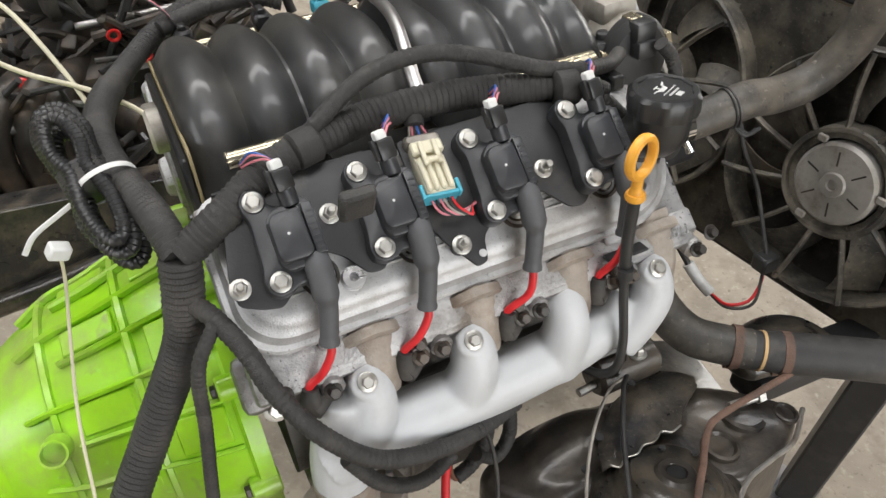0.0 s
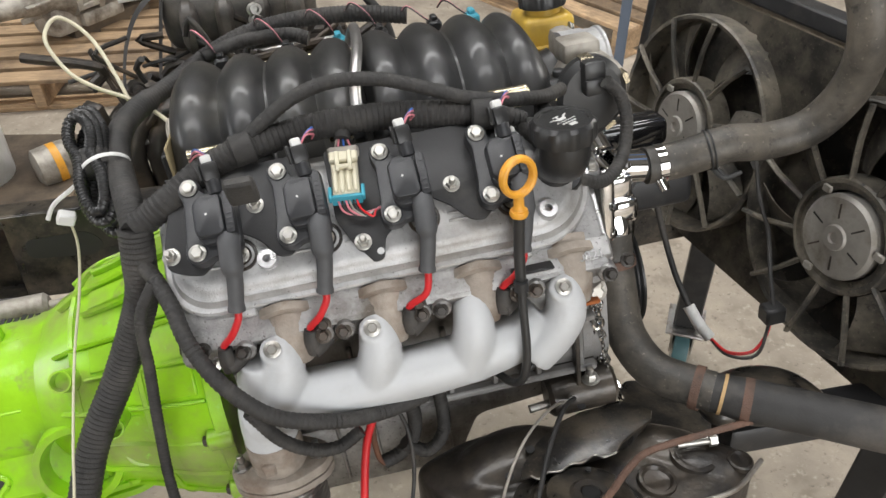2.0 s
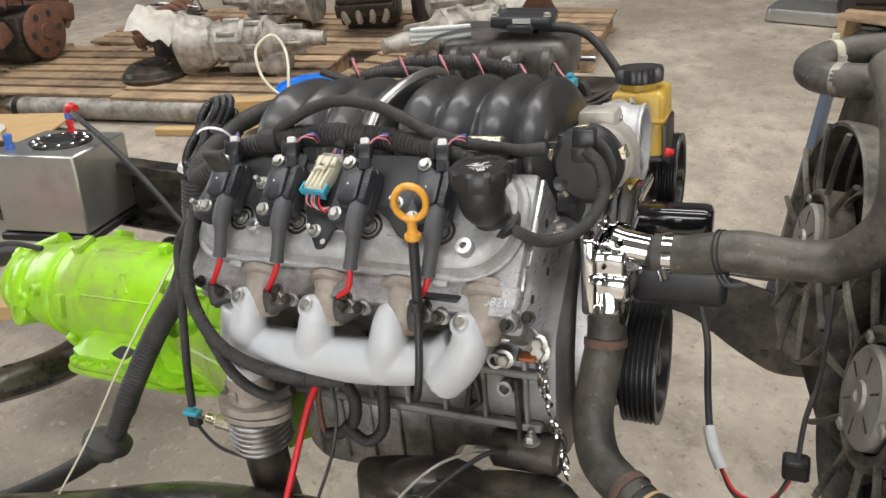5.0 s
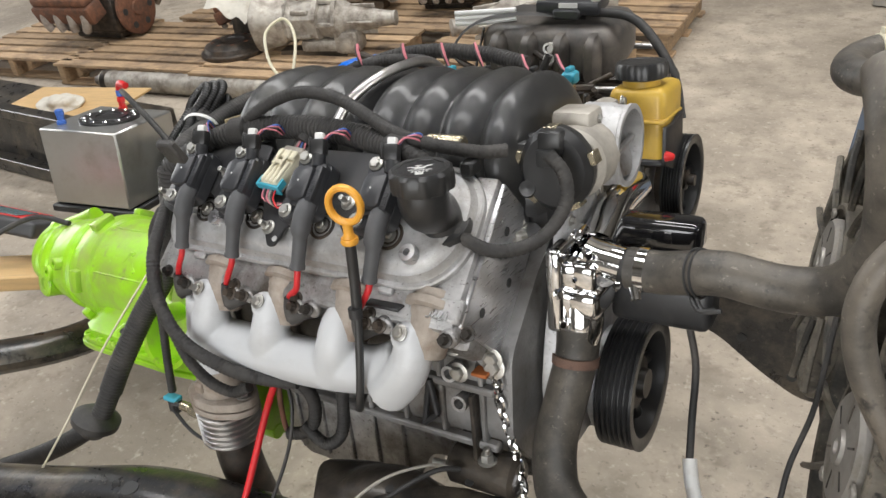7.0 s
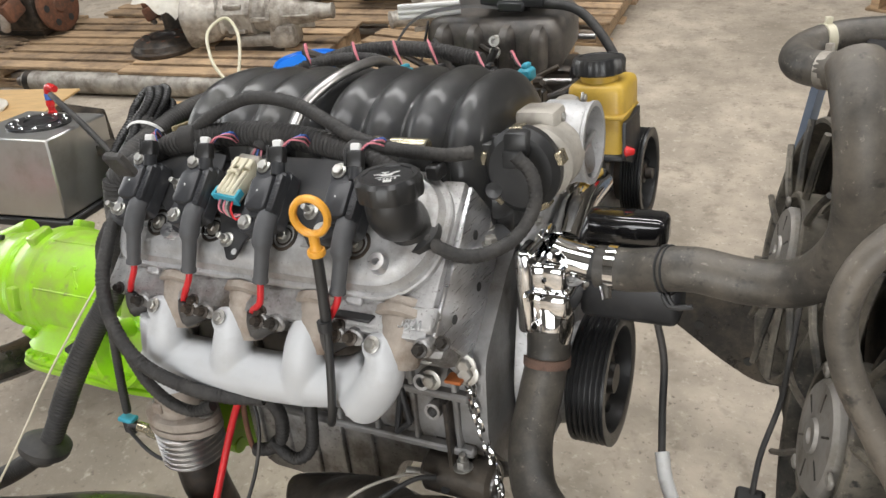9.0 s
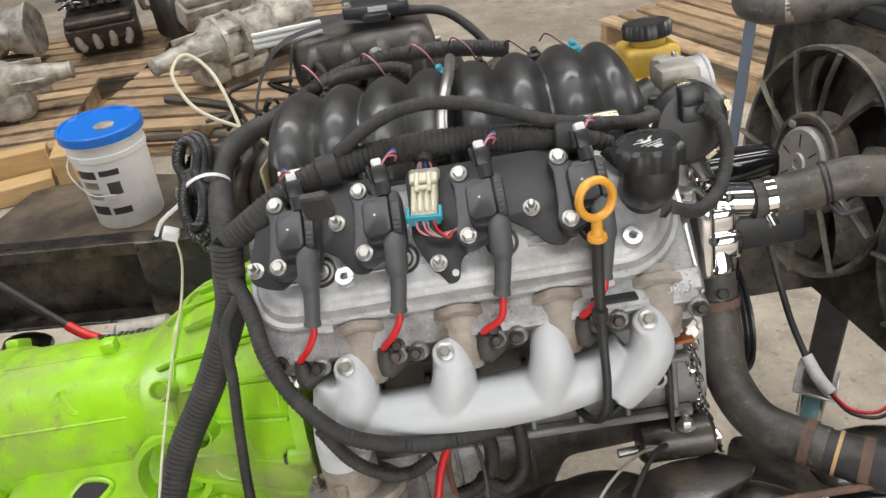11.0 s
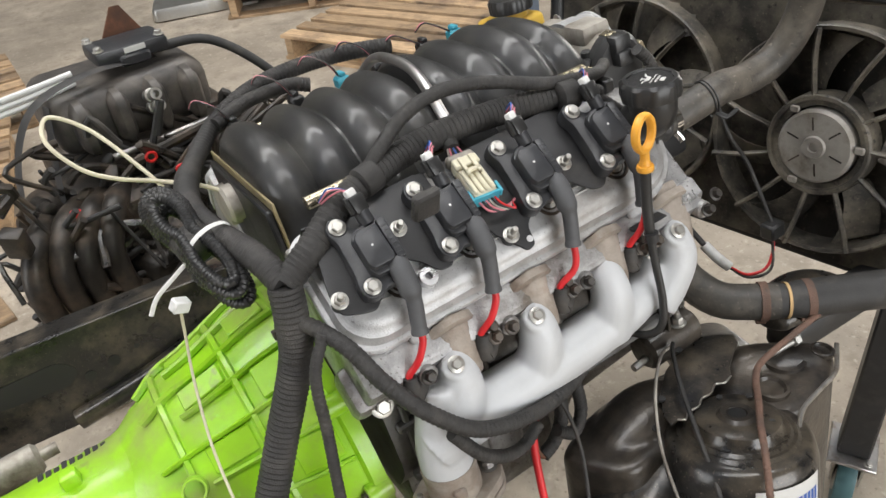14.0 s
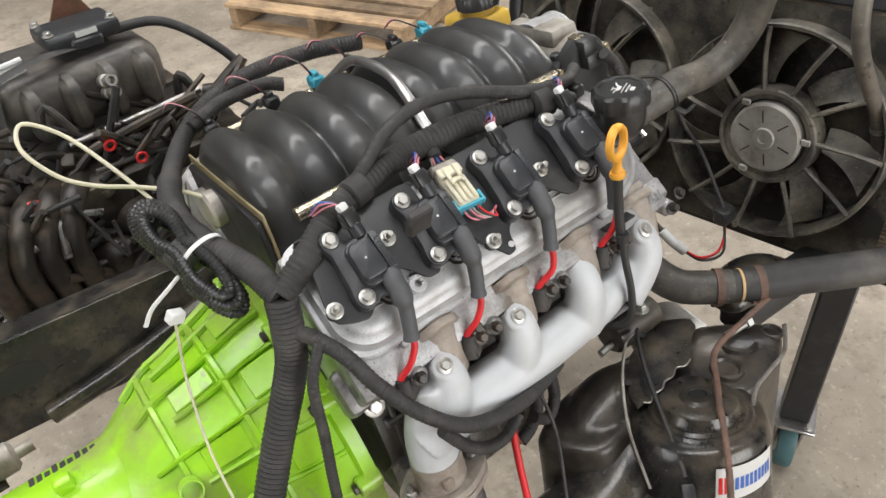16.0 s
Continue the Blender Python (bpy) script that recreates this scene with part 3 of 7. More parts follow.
for k, xc in enumerate(XCOIL):
    m = ENG @ Matrix.Translation((xc, 0, 0))
    coil = thing("ignition_coil", "black plastic ignition coil with two zinc bolts, on its bracket", "ignition coil", m, "ignition coils in a row on the valve cover")
    part("flange", coil_flange(), "coil_plastic", coil)
    part("housing", coil_body(), "coil_plastic", coil)
    for j in range(7):
        bm = bmesh.new()
        box(bm, (0.0405, 0.116 + j * 0.0055, 0.0945), (0.006, 0.0022, 0.0008), BANK)
        part("raised_mark", bm, "coil_plastic", coil, "unreadable moulded marking", smooth=False)
    bm = bmesh.new()
    cyl(bm, bk(0.018, 0.134, 0.0968), OUT, 0.0014, 0.0005, 8)
    part("date_dot", bm, "white_mark", coil)
    for u in (0.099, 0.173):
        bm = bmesh.new()
        cyl(bm, bk(0, u, 0.055), OUT, 0.0115, 0.024, 20, 0.002)
        part("bolt_boss", bm, "coil_plastic", coil)
        bolt(bk(0, u, 0.079), OUT, coil, 0.0068, 0.0065, 0.0095)
    # plug-in connector on top
    c0, c1 = bk(0.030, 0.160, 0.084), bk(0.026, 0.196, 0.098)
    d = (c1 - c0).normalized()
    bm = bmesh.new()
    cyl(bm, c0, d, 0.0085, 0.016, 14, 0.001)
    part("socket", bm, "coil_plastic", coil)
    bm = bmesh.new()
    box(bm, (0, 0, 0.024), (0.018, 0.016, 0.020), axis_m(c0, d), 0.003, 2)
    box(bm, (0.011, 0.003, 0.026), (0.004, 0.006, 0.02), axis_m(c0, d), 0.001)
    con = part("connector", bm, "black_plastic", coil)
    bm = bmesh.new()
    box(bm, (0, 0, 0.037), (0.011, 0.010, 0.010), axis_m(c0, d), 0.0015)
    part("lock_tab", bm, "white_plastic", con, "pale grey lock tab")
    for j, mm in enumerate(("pink_wire", "rubber", "pink_wire", "blue_mark")):
        bm = bmesh.new()
        s = c0 + d * 0.032 + V((0.004, 0.002 + 0.002 * j, 0))
        tube(bm, [s, s + d * 0.005 + V((0.008 - 0.016 * (k == 0), 0.006, 0.003)), s + V((0.016 - 0.035 * (k == 0), 0.022, 0.002 + 0.002 * j)), s + V((0.012 - 0.04 * (k == 0), 0.036, -0.008))], 0.0011, 6, 0.004)
        part("wire", bm, mm, con)
    # spark plug lead
    lead = thing("spark_plug_lead", "grey boot and red spark plug lead with a black elbow", "ignition lead", m, "spark plug leads below the coils")
    e = bk(0.025, 0.037, 0.049)
    bm = bmesh.new()
    b0 = bk(0.034, 0.100, 0.083)
    tube(bm, [b0 + V((0, 0.008, 0.006)), b0, bk(0.033, 0.080, 0.078), bk(0.032, 0.066, 0.070), e], lambda t: 0.0122 if t < 0.42 else (0.0122 - (t - 0.42) * 0.035 if t < 0.5 else 0.0095 - 0.001 * t + (0.0012 if t > 0.95 else 0)), 16, 0.003)
    part("boot", bm, "boot_grey", lead)
    end = V((-0.003, -0.004, 0.004))
    bm = bmesh.new()
    mid = (e + end) / 2 + V((0.008 if k == 2 else 0.002, -0.005, 0.0))
    tube(bm, [e + V((0, 0.002, 0.006)), e + V((0, -0.002, -0.008)), mid, end + V((0.002, -0.001, 0.012)), end], 0.0041, 12, 0.004)
    part("cable", bm, "red_wire", lead, "red silicone cable")
    bm = bmesh.new()
    tube(bm, [end + V((0.002, -0.001, 0.010)), end + V((0, -0.001, -0.006)), end + V((0.002, 0.0, -0.020))], lambda t: 0.0078 + 0.003 * t, 14, 0.004)
    tube(bm, [end + V((-0.002, -0.003, -0.018)), end + V((0.008, 0.003, -0.015)), end + V((0.032, 0.022, -0.003)), end + V((0.056, 0.050, 0.012))], lambda t: 0.0108 if t < 0.25 else 0.0112, 14, 0.004)
    part("elbow", bm, "rubber", lead, "black rubber elbow")
    bm = bmesh.new()
    a, b = end + V((0.016, 0.009, -0.011)), end + V((0.036, 0.026, -0.001))
    tube(bm, [a, (a + b) / 2, b], 0.0124, 16, 0.003, ring=0.0014)
    part("heat_sleeve", bm, "dark_metal", lead, "ribbed grey heat sleeve")

# bolts of the exhaust side and near exhaust manifold
manifold = thing("exhaust_manifold", "silver-painted cast exhaust manifold with four ports", "exhaust manifold", ENG)
bm = bmesh.new()
tube(bm, [(-0.045, 0.010, -0.103), (0.0, 0.0, -0.086), (0.11, -0.003, -0.082), (0.22, -0.001, -0.077), (0.285, 0.006, -0.067), (0.318, 0.010, -0.050)], lambda t: 0.0355 - 0.005 * t, 20, 0.01)
for i, x in enumerate(XBOLT):
    lean = (-0.006, -0.006, -0.004, -0.016)[i]
    tube(bm, [V((x + 0.016, 0.050, 0.0)), V((x + 0.012, 0.024, 0.002)), V((x + 0.006, 0.002, -0.012)), V((x + 0.003, -0.008, -0.038)), V((x + lean, -0.006, -0.066)), V((x + 2.5 * lean, -0.002, -0.088))], lambda t: 0.0225 + 0.014 * max(0, t - 0.35), 18, 0.006)
    if i != 2:
        cyl(bm, (x, -0.002, -0.008), (0, -0.8, 0.6), 0.0165, 0.018, 20, 0.003)
tube(bm, [(-0.02, 0.006, -0.02), (-0.03, 0.006, -0.07), (-0.037, 0.010, -0.11), (-0.037, 0.012, -0.15)], lambda t: 0.027 + 0.007 * t, 18, 0.008)
box(bm, (0.075, -0.002, -0.112), (0.05, 0.03, 0.02), I4, 0.006, 2)
for x, z in ((0.083, -0.102), (0.202, -0.098)):
    cyl(bm, (x, 0.02, z), (0, -1, 0.35), 0.015, 0.048, 18, 0.002)
smooth_blob(part("painted_shell", bm, "silver_paint", manifold, "silver-painted outer shell"), 0.003, 4)
for i, x in enumerate(XBOLT):
    bm = bmesh.new()
    tube(bm, [bk(x + 0.020, 0.050, -0.008), bk(x + 0.020, 0.030, -0.008), V((x + 0.018, 0.016, -0.006)), V((x + 0.014, 0.008, -0.030))], lambda t: 0.0315 - 0.006 * t, 22, 0.006)
    lathe(bm, [(0.030, -0.006), (0.0365, -0.005), (0.0365, 0.004), (0.033, 0.006)], axis_m(bk(x + 0.020, 0.030, -0.008), bk(0, -1, 0.15)), 26)
    part("port_runner", bm, "cast_port", manifold, "bare tan-grey cast iron runner")
    if i != 2:
        bolt(V((x, -0.017, 0.006)), (0, -0.8, 0.6), manifold, 0.0062, 0.007, 0.010)
bm = bmesh.new()
for j in range(5):
    box(bm, (0.128 + j * 0.006, -0.0295, -0.083), (0.0035, 0.002, 0.005), pose(0, 0, 0, 0, 0, 0))
part("casting_mark", bm, "silver_paint", manifold, "unreadable cast number", smooth=False)
bm = bmesh.new()
tube(bm, [(-0.037, 0.012, -0.140), (-0.037, 0.012, -0.165), (-0.037, 0.012, -0.185)], 0.0345, 24, 0.006)
box(bm, (-0.045, -0.022, -0.165), (0.016, 0.012, 0.018), I4, 0.003)
part("outlet", bm, "cast_port", manifold, "bare cast iron outlet")
bm = bmesh.new()
fl = [(-0.062, -0.010), (-0.050, -0.028), (-0.02, -0.044), (0.02, -0.044), (0.055, -0.026), (0.066, -0.006), (0.062, 0.012), (0.04, 0.03), (0.0, 0.046), (-0.03, 0.04), (-0.06, 0.016)]
plate(bm, rounded(fl, 0.014), 0.013, pose(-0.037, 0.012, -0.197), 0.002)
plate(bm, rounded(fl, 0.014), 0.010, pose(-0.037, 0.012, -0.210), 0.002)
part("outlet_flange", bm, "cast_port", manifold, "two-bolt outlet flange")
for p in ((-0.084, 0.012, -0.184), (0.011, 0.008, -0.184)):
    bolt(V(p), (0, 0, 1), manifold, 0.008, 0.010, 0.011, 0.010, "steel", "nut")

downpipe = thing("exhaust_downpipe", "ribbed steel flex joint and dark downpipe under the manifold", "exhaust pipe", ENG)
bm = bmesh.new()
pr = []
for j in range(25):
    pr.append((0.043 + (0.005 if j % 4 in (1, 2) else 0), -0.212 - j * 0.0024))
lathe(bm, pr, pose(-0.037, 0.012, 0), 28)
part("bellows", bm, "steel", downpipe, "ribbed steel bellows")
bm = bmesh.new()
tube(bm, [(-0.037, 0.012, -0.268), (-0.037, 0.015, -0.33), (-0.05, 0.04, -0.42), (-0.10, 0.08, -0.50), (-0.20, 0.10, -0.56)], 0.034, 20, 0.015)
part("pipe", bm, "dark_metal", downpipe)
bm = bmesh.new()
cyl(bm, (-0.085, 0.005, -0.245), (-1, -0.15, 0.25), 0.011, 0.03, 6)
cyl(bm, (-0.112, 0.001, -0.238), (-1, -0.15, 0.25), 0.008, 0.02, 14)
part("oxygen_sensor", bm, "steel_gold", downpipe, "brass-coloured oxygen sensor")
bm = bmesh.new()
tube(bm, [(-0.13, -0.002, -0.234), (-0.15, -0.005, -0.235), (-0.152, 0.0, -0.26), (-0.13, 0.01, -0.30), (-0.08, 0.03, -0.33)], 0.003, 8)
part("sensor_lead", bm, "scan_grey", downpipe)

# intake manifold
intake = thing("intake_manifold", "black moulded plastic intake manifold with rounded runners", "intake manifold", ENG)


def intake_mesh():
    bm = bmesh.new()
    nx, na = 150, 44
    x0, x1, pitch = -0.084, 0.408, 0.0615
    rows = []
    for i in range(nx + 1):
        x = x0 + (x1 - x0) * i / nx
        ph = (x - x0) / pitch
        lobe = abs(math.sin(math.pi * ph)) ** 0.85
        mid = math.exp(-((x - 0.163) / 0.006) ** 2)
        end = 1.0
        if x < x0 + 0.02:
            end = 0.93 + 0.07 * math.sqrt(max(0, 1 - (1 - (x - x0) / 0.02) ** 2))
        if x > x1 - 0.06:
            end = 0.55 + 0.45 * math.sqrt(max(0, 1 - ((x - x1 + 0.06) / 0.06) ** 2))
        row = []
        for k in range(na + 1):
            a = math.pi * (-0.06 + 1.12 * k / na)
            ca, sa = math.cos(a), math.sin(a)
            e = 2 / 2.5
            yy = math.copysign(abs(ca) ** e, ca)
            zz = math.copysign(abs(sa) ** e, sa)
            amp = 0.018 * min(1, max(0, abs(sa) * 2.2))
            s = 1 - (amp * (1 - lobe) + 0.012 * mid) / 0.14
            low = max(0.0, 0.25 - sa)
            arch = 0.03 * max(0, math.cos((x - 0.018) / 0.112 * 2 * math.pi)) * min(1, low * 4)
            row.append(bm.verts.new((x, YC - 0.150 * yy * s * (0.6 + 0.4 * end), 0.095 + arch + 0.150 * zz * s * end)))
        rows.append(row)
    for a, b in zip(rows, rows[1:]):
        for k in range(na):
            bm.faces.new((a[k], b[k], b[k + 1], a[k + 1]))
    for row, fl in ((rows[0], 1), (rows[-1], 0)):
        bm.faces.new(row if fl else row[::-1])
    return bm


part("runner_shell", intake_mesh(), "intake_plastic", intake)
bm = bmesh.new()
for x in XBOLT:
    for s in (-1, 1):
        tube(bm, [V((x + 0.02, YC + s * 0.02, 0.10)), V((x + 0.02, YC + s * 0.09, 0.115)), V((x + 0.02, YC + s * 0.14, 0.09)), V((x + 0.02, YC + s * 0.16, 0.05))], 0.033, 16, 0.012)
for s in (-1, 1):
    box(bm, (0.165, YC + s * 0.15, 0.065), (0.47, 0.05, 0.03), pose(0, 0, 0), 0.006)
part("lower_runners", bm, "black_plastic", intake, "black runner feet under the shell")
bm = bmesh.new()
box(bm, (0.165, YC, 0.06), (0.46, 0.20, 0.10), I4, 0.01)
box(bm, (-0.058, YC, 0.08), (0.02, 0.20, 0.12), I4, 0.008)
part("valley_body", bm, "black_plastic", intake)
bm = bmesh.new()
box(bm, (-0.0845, YC, 0.118), (0.003, 0.272, 0.150), I4, 0.001)
part("seam_flange", bm, "seam_tan", intake, "tan moulded seam at the rear")
bm = bmesh.new()
cyl(bm, (-0.112, YC + 0.03, 0.15), (1, 0, 0), 0.026, 0.03, 20, 0.004)
box(bm, (-0.100, YC + 0.07, 0.135), (0.024, 0.05, 0.05), I4, 0.006, 2)
bm2 = bmesh.new()
box(bm2, (-0.090, YC, 0.112), (0.010, 0.255, 0.140), I4, 0.003)
part("rear_cover", bm2, "black_plastic", intake, "black cover over the manifold's rear end")
part("rear_port", bm, "gear_grey", intake, "grey boss at the manifold's rear")
for x in (-0.045, 0.067, 0.18, 0.29):
    bolt(V((x, 0.145, 0.10)), (0, -0.4, 0.9), intake, 0.008, 0.008, 0.011, material="steel")
bm = bmesh.new()
tube(bm, [(0.40, YC, 0.12), (0.43, YC, 0.13), (0.445, YC, 0.135)], 0.052, 24, 0.01)
part("throat", bm, "black_plastic", intake)

bm = bmesh.new()
lip = []
for i in range(121):
    x = -0.080 + 0.480 * i / 120
    z = 0.058 + 0.03 * max(0, math.cos((x - 0.018) / 0.112 * 2 * math.pi))
    y = YC - 0.149
    lip.append([bm.verts.new(p) for p in ((x, y + 0.004, z + 0.004), (x, y - 0.011, z + 0.001), (x, y - 0.011, z - 0.002), (x, y + 0.004, z + 0.0005))])
for a, b in zip(lip, lip[1:]):
    for k in range(4):
        bm.faces.new((a[k], a[(k + 1) % 4], b[(k + 1) % 4], b[k]))
bm.faces.new(lip[0][::-1])
bm.faces.new(lip[-1])
bmesh.ops.recalc_face_normals(bm, faces=bm.faces[:])
part("scalloped_lip", bm, "coil_plastic", intake, "scalloped moulded lower lip", smooth=False)

rail = thing("fuel_rail", "steel fuel rails with a crossover pipe over the intake", "fuel rail", ENG)
for y, xa, xb in ((0.137, -0.055, 0.352), (2 * YC - 0.137, -0.055, 0.36)):
    bm = bmesh.new()
    tube(bm, [(xa, y, 0.187), (0.15, y, 0.187), (xb, y, 0.187)], 0.0085, 14, 0.05)
    cyl(bm, (xb - 0.05, y, 0.187), (1, 0, 0), 0.0115, 0.05, 18, 0.002)
    cyl(bm, (xb - 0.075, y, 0.187), (1, 0, 0), 0.0125, 0.012, 18, 0.002)
    for x in XBOLT:
        box(bm, (x + 0.01, y, 0.176), (0.03, 0.014, 0.004), I4, 0.001)
    part("rail_tube", bm, "steel_gold", rail, "gold-tinted steel tube")
    for x in XBOLT:
        bm = bmesh.new()
        cyl(bm, (x + 0.03, y, 0.18), (0, 0, -1), 0.009, 0.06, 14)
        box(bm, (x + 0.03, y + (0.018 if y > YC else -0.016), 0.165), (0.018, 0.024, 0.018), I4, 0.003)
        part("injector", bm, "black_plastic", rail, "black fuel injector")
bm = bmesh.new()
yy = 2 * YC - 0.137
tube(bm, [(0.150, 0.137, 0.190), (0.1475, 0.155, 0.205), (0.152, 0.185, 0.228), (0.163, 0.245, 0.2475), (0.167, 0.32, 0.251), (0.166, 0.37, 0.243), (0.160, 0.42, 0.215), (0.15, yy, 0.19)], 0.0072, 14, 0.006)
part("crossover_pipe", bm, "steel", rail, "bent steel crossover pipe")

# oil filler
filler = thing("oil_filler", "black oil filler neck and ribbed cap on the valve cover", "oil filler", ENG)
f0, f1 = V((0.357, 0.066, 0.112)), V((0.360, 0.027, 0.193))
fd = (f1 - f0).normalized()
bm = bmesh.new()
lathe(bm, [(0.034, -0.014), (0.035, -0.004), (0.033, 0.002), (0.026, 0.004), (0.0235, 0.012)], axis_m(f0, OUT + V((0, 0, 0.5))), 28)
tube(bm, [f0 - OUT * 0.008, f0 + V((0, -0.010, 0.018)), f1 - V((0, -0.002, 0.045)), f1 - V((0, 0, 0.012))], lambda t: 0.0235 + 0.0055 * min(1, t * 1.6), 28, 0.006)
part("neck", bm, "black_plastic", filler)
bm = bmesh.new()
L = (f1 - f0).length
fd = V((0.02, -0.06, 1)).normalized()
f0 = f1 - fd * L
lathe(bm, [(0.030, L - 0.026), (0.0345, L - 0.024), (0.036, L - 0.018), (0.0355, L - 0.004), (0.032, L), (0.027, L - 0.0005), (0.0265, L - 0.002), (0.0, L - 0.002)], axis_m(f0, fd), 96, wob=lambda a, h: 1 + (0.045 * max(-0.4, math.cos(a * 10)) if h > L - 0.025 and h < L - 0.0003 else 0))
cap = part("cap", bm, "black_plastic", filler)
cm = Matrix.Translation(f1 + fd * -0.0018) @ fd.to_track_quat("Z", "Y").to_matrix().to_4x4() @ pose(0, 0, 0, 0, 0, 8)
bm = bmesh.new()
plate(bm, rounded([(-0.011, 0.004), (0.003, 0.004), (0.006, 0.008), (0.013, 0.010), (0.012, 0.008), (0.006, 0.005), (0.004, -0.001), (-0.006, -0.001), (-0.007, 0.001)], 0.001, 2), 0.0006, cm)
box(bm, (-0.003, 0.0065, 0.0003), (0.002, 0.004, 0.0006), cm)
box(bm, (-0.003, 0.009, 0.0003), (0.008, 0.0012, 0.0006), cm)
box(bm, (-0.012, 0.0045, 0.0003), (0.006, 0.0012, 0.0006), cm)
tube(bm, [cm @ V((-0.013 + 0.0026 * j, -0.005 + 0.0012 * (j % 2), 0.0003)) for j in range(11)], 0.0005, 6, 0.002)
for j in range(5):
    box(bm, (-0.008 + j * 0.004, -0.0095, 0.0003), (0.0026, 0.0022, 0.0006), cm)
box(bm, (0, -0.0155, 0.0003), (0.009, 0.0055, 0.0006), cm)
part("cap_symbol", bm, "white_mark", cap, "white printed oil can symbol and illegible small print", smooth=False)

# dipstick
dip = thing("oil_dipstick", "yellow ring-handled oil dipstick in a black tube", "dipstick", ENG)
d0, d1 = V((0.2905, -0.0255, 0.118)), V((0.2925, -0.0275, 0.161))
rx = V((0.92, 0.30, -0.08)).normalized()
ry = (d1 - d0).normalized()
bm = bmesh.new()
ring = [d1 + rx * math.cos(a) * 0.0185 + ry * math.sin(a) * 0.0205 for a in [2 * math.pi * j / 36 for j in range(37)]]
tube(bm, ring, 0.0042, 10, raw=True, flat=1.35, up=rx.cross(ry))
tube(bm, [d1 - ry * 0.020, d1 - ry * 0.028, d0 - ry * 0.002], lambda t: 0.0058 if t < 0.7 else 0.0075, 12, 0.003)
lathe(bm, [(0.0095, -0.003), (0.0105, 0.0), (0.0095, 0.004)], axis_m(d0, ry), 18)
part("handle", bm, "yellow", dip, "yellow plastic ring handle")
bm = bmesh.new()
tube(bm, [d0, (0.287, -0.024, 0.06), (0.285, -0.028, 0.0), (0.283, -0.036, -0.06), (0.276, -0.036, -0.098), (0.262, -0.02, -0.113), (0.243, 0.02, -0.112), (0.225, 0.06, -0.113)], lambda t: 0.0065 if t < 0.26 else 0.0052, 14, 0.005)
part("tube", bm, "black_plastic", dip, "black dipstick tube")
bm = bmesh.new()
box(bm, (0.306, 0.0, 0.028), (0.05, 0.016, 0.004), pose(0, 0, 0, 0, 0, 0), 0.0015)
cyl(bm, (0.285, -0.028, 0.022), (0, 0, 1), 0.0085, 0.012, 14)
part("clip", bm, "bracket_black", dip, "black steel clip")

# bosses, bolts and hook bracket on the front flank of the block
for p, mm in (((0.367, 0.060, -0.047), "zinc"), ((0.352, 0.060, -0.028), "dark_metal")):
    bolt(V(p), (0, -1, 0.25), engine, 0.010 if mm == "zinc" else 0.007, 0.009, 0.014, material=mm)
for p in ((0.349, 0.085, -0.094), (0.360, 0.085, -0.136)):
    bm = bmesh.new()
    lathe(bm, [(0.011, 0), (0.011, 0.03), (0.007, 0.03), (0.006, 0.012), (0, 0.012)], axis_m(p, (0, -1, 0.15)), 20)
    part("threaded_boss", bm, "alu_head", engine)
for a, b in (((0.311, 0.066, -0.112), (0.296, 0.066, -0.185)), ((0.296, 0.066, -0.185), (0.318, 0.066, -0.165)), ((0.318, 0.066, -0.165), (0.311, 0.066, -0.112))):
    bm = bmesh.new()
    tube(bm, [a, tuple((p + q) / 2 for p, q in zip(a, b)), b], 0.0045, 8, 0.01)
    part("hook_bracket", bm, "bracket_black", engine, "black triangular hook bracket")

# ---- setting ----
bm = bmesh.new()
box(bm, (0, 2, FLOOR - 0.1), (60, 60, 0.2))
tagged(part("floor", bm, "concrete", None, "worn stained beige concrete workshop floor", smooth=False), "worn stained beige concrete workshop floor", "floor", kind="structure")


def wall(name, c, s, label="plain grey wall of the added room shell, out of view"):
    bm = bmesh.new()
    box(bm, c, s)
    return tagged(part(name, bm, "wall_paint", None, "", False), label, "wall", kind="structure")


# Unseen room shell, added to close the place and shape the light
wall("wall_north", (0, 11.1, 2.6), (20, 0.2, 5.6))
wall("wall_east", (9.1, 2.2, 2.6), (0.2, 17.6, 5.6))
wall("wall_south_a", (-5.5, -6.6, 2.6), (9, 0.2, 5.6))
wall("wall_south_b", (6.5, -6.6, 2.6), (5, 0.2, 5.6))
wall("wall_south_lintel", (1.5, -6.6, 4.9), (5, 0.2, 1.0))
wall("wall_west_a", (-9.6, -3.5, 2.6), (0.2, 6, 5.6))
wall("wall_west_b", (-9.6, 7.3, 2.6), (0.2, 7.6, 5.6))
wall("wall_west_lintel", (-9.6, 1.5, 4.9), (0.2, 4, 1.0))
# Unseen roof, added with open strips above the overhead lamps
for nm, c, s in (("ceiling_a", (0, -3.8, 5.5), (20, 5.6, 0.2)), ("ceiling_b", (0, 1.4, 5.5), (20, 2.4, 0.2)), ("ceiling_c", (0, 7.6, 5.5), (20, 7.6, 0.2))):
    wall(nm, c, s, "grey roof of the added room shell, open in two strips")

# ---- transmission ----
trans = thing("transmission", "lime-green painted automatic transmission bolted behind the engine", "transmission", ENG)
AX = Matrix(((0, 0, -1, 0), (-1, 0, 0, YC), (0, 1, 0, CRZ), (0, 0, 0, 1)))


BELL = [(0.228, 0.100), (0.228, 0.118), (0.221, 0.122), (0.212, 0.165), (0.197, 0.205), (0.188, 0.225), (0.180, 0.255), (0.172, 0.290), (0.154, 0.318), (0.142, 0.345), (0.124, 0.372)]


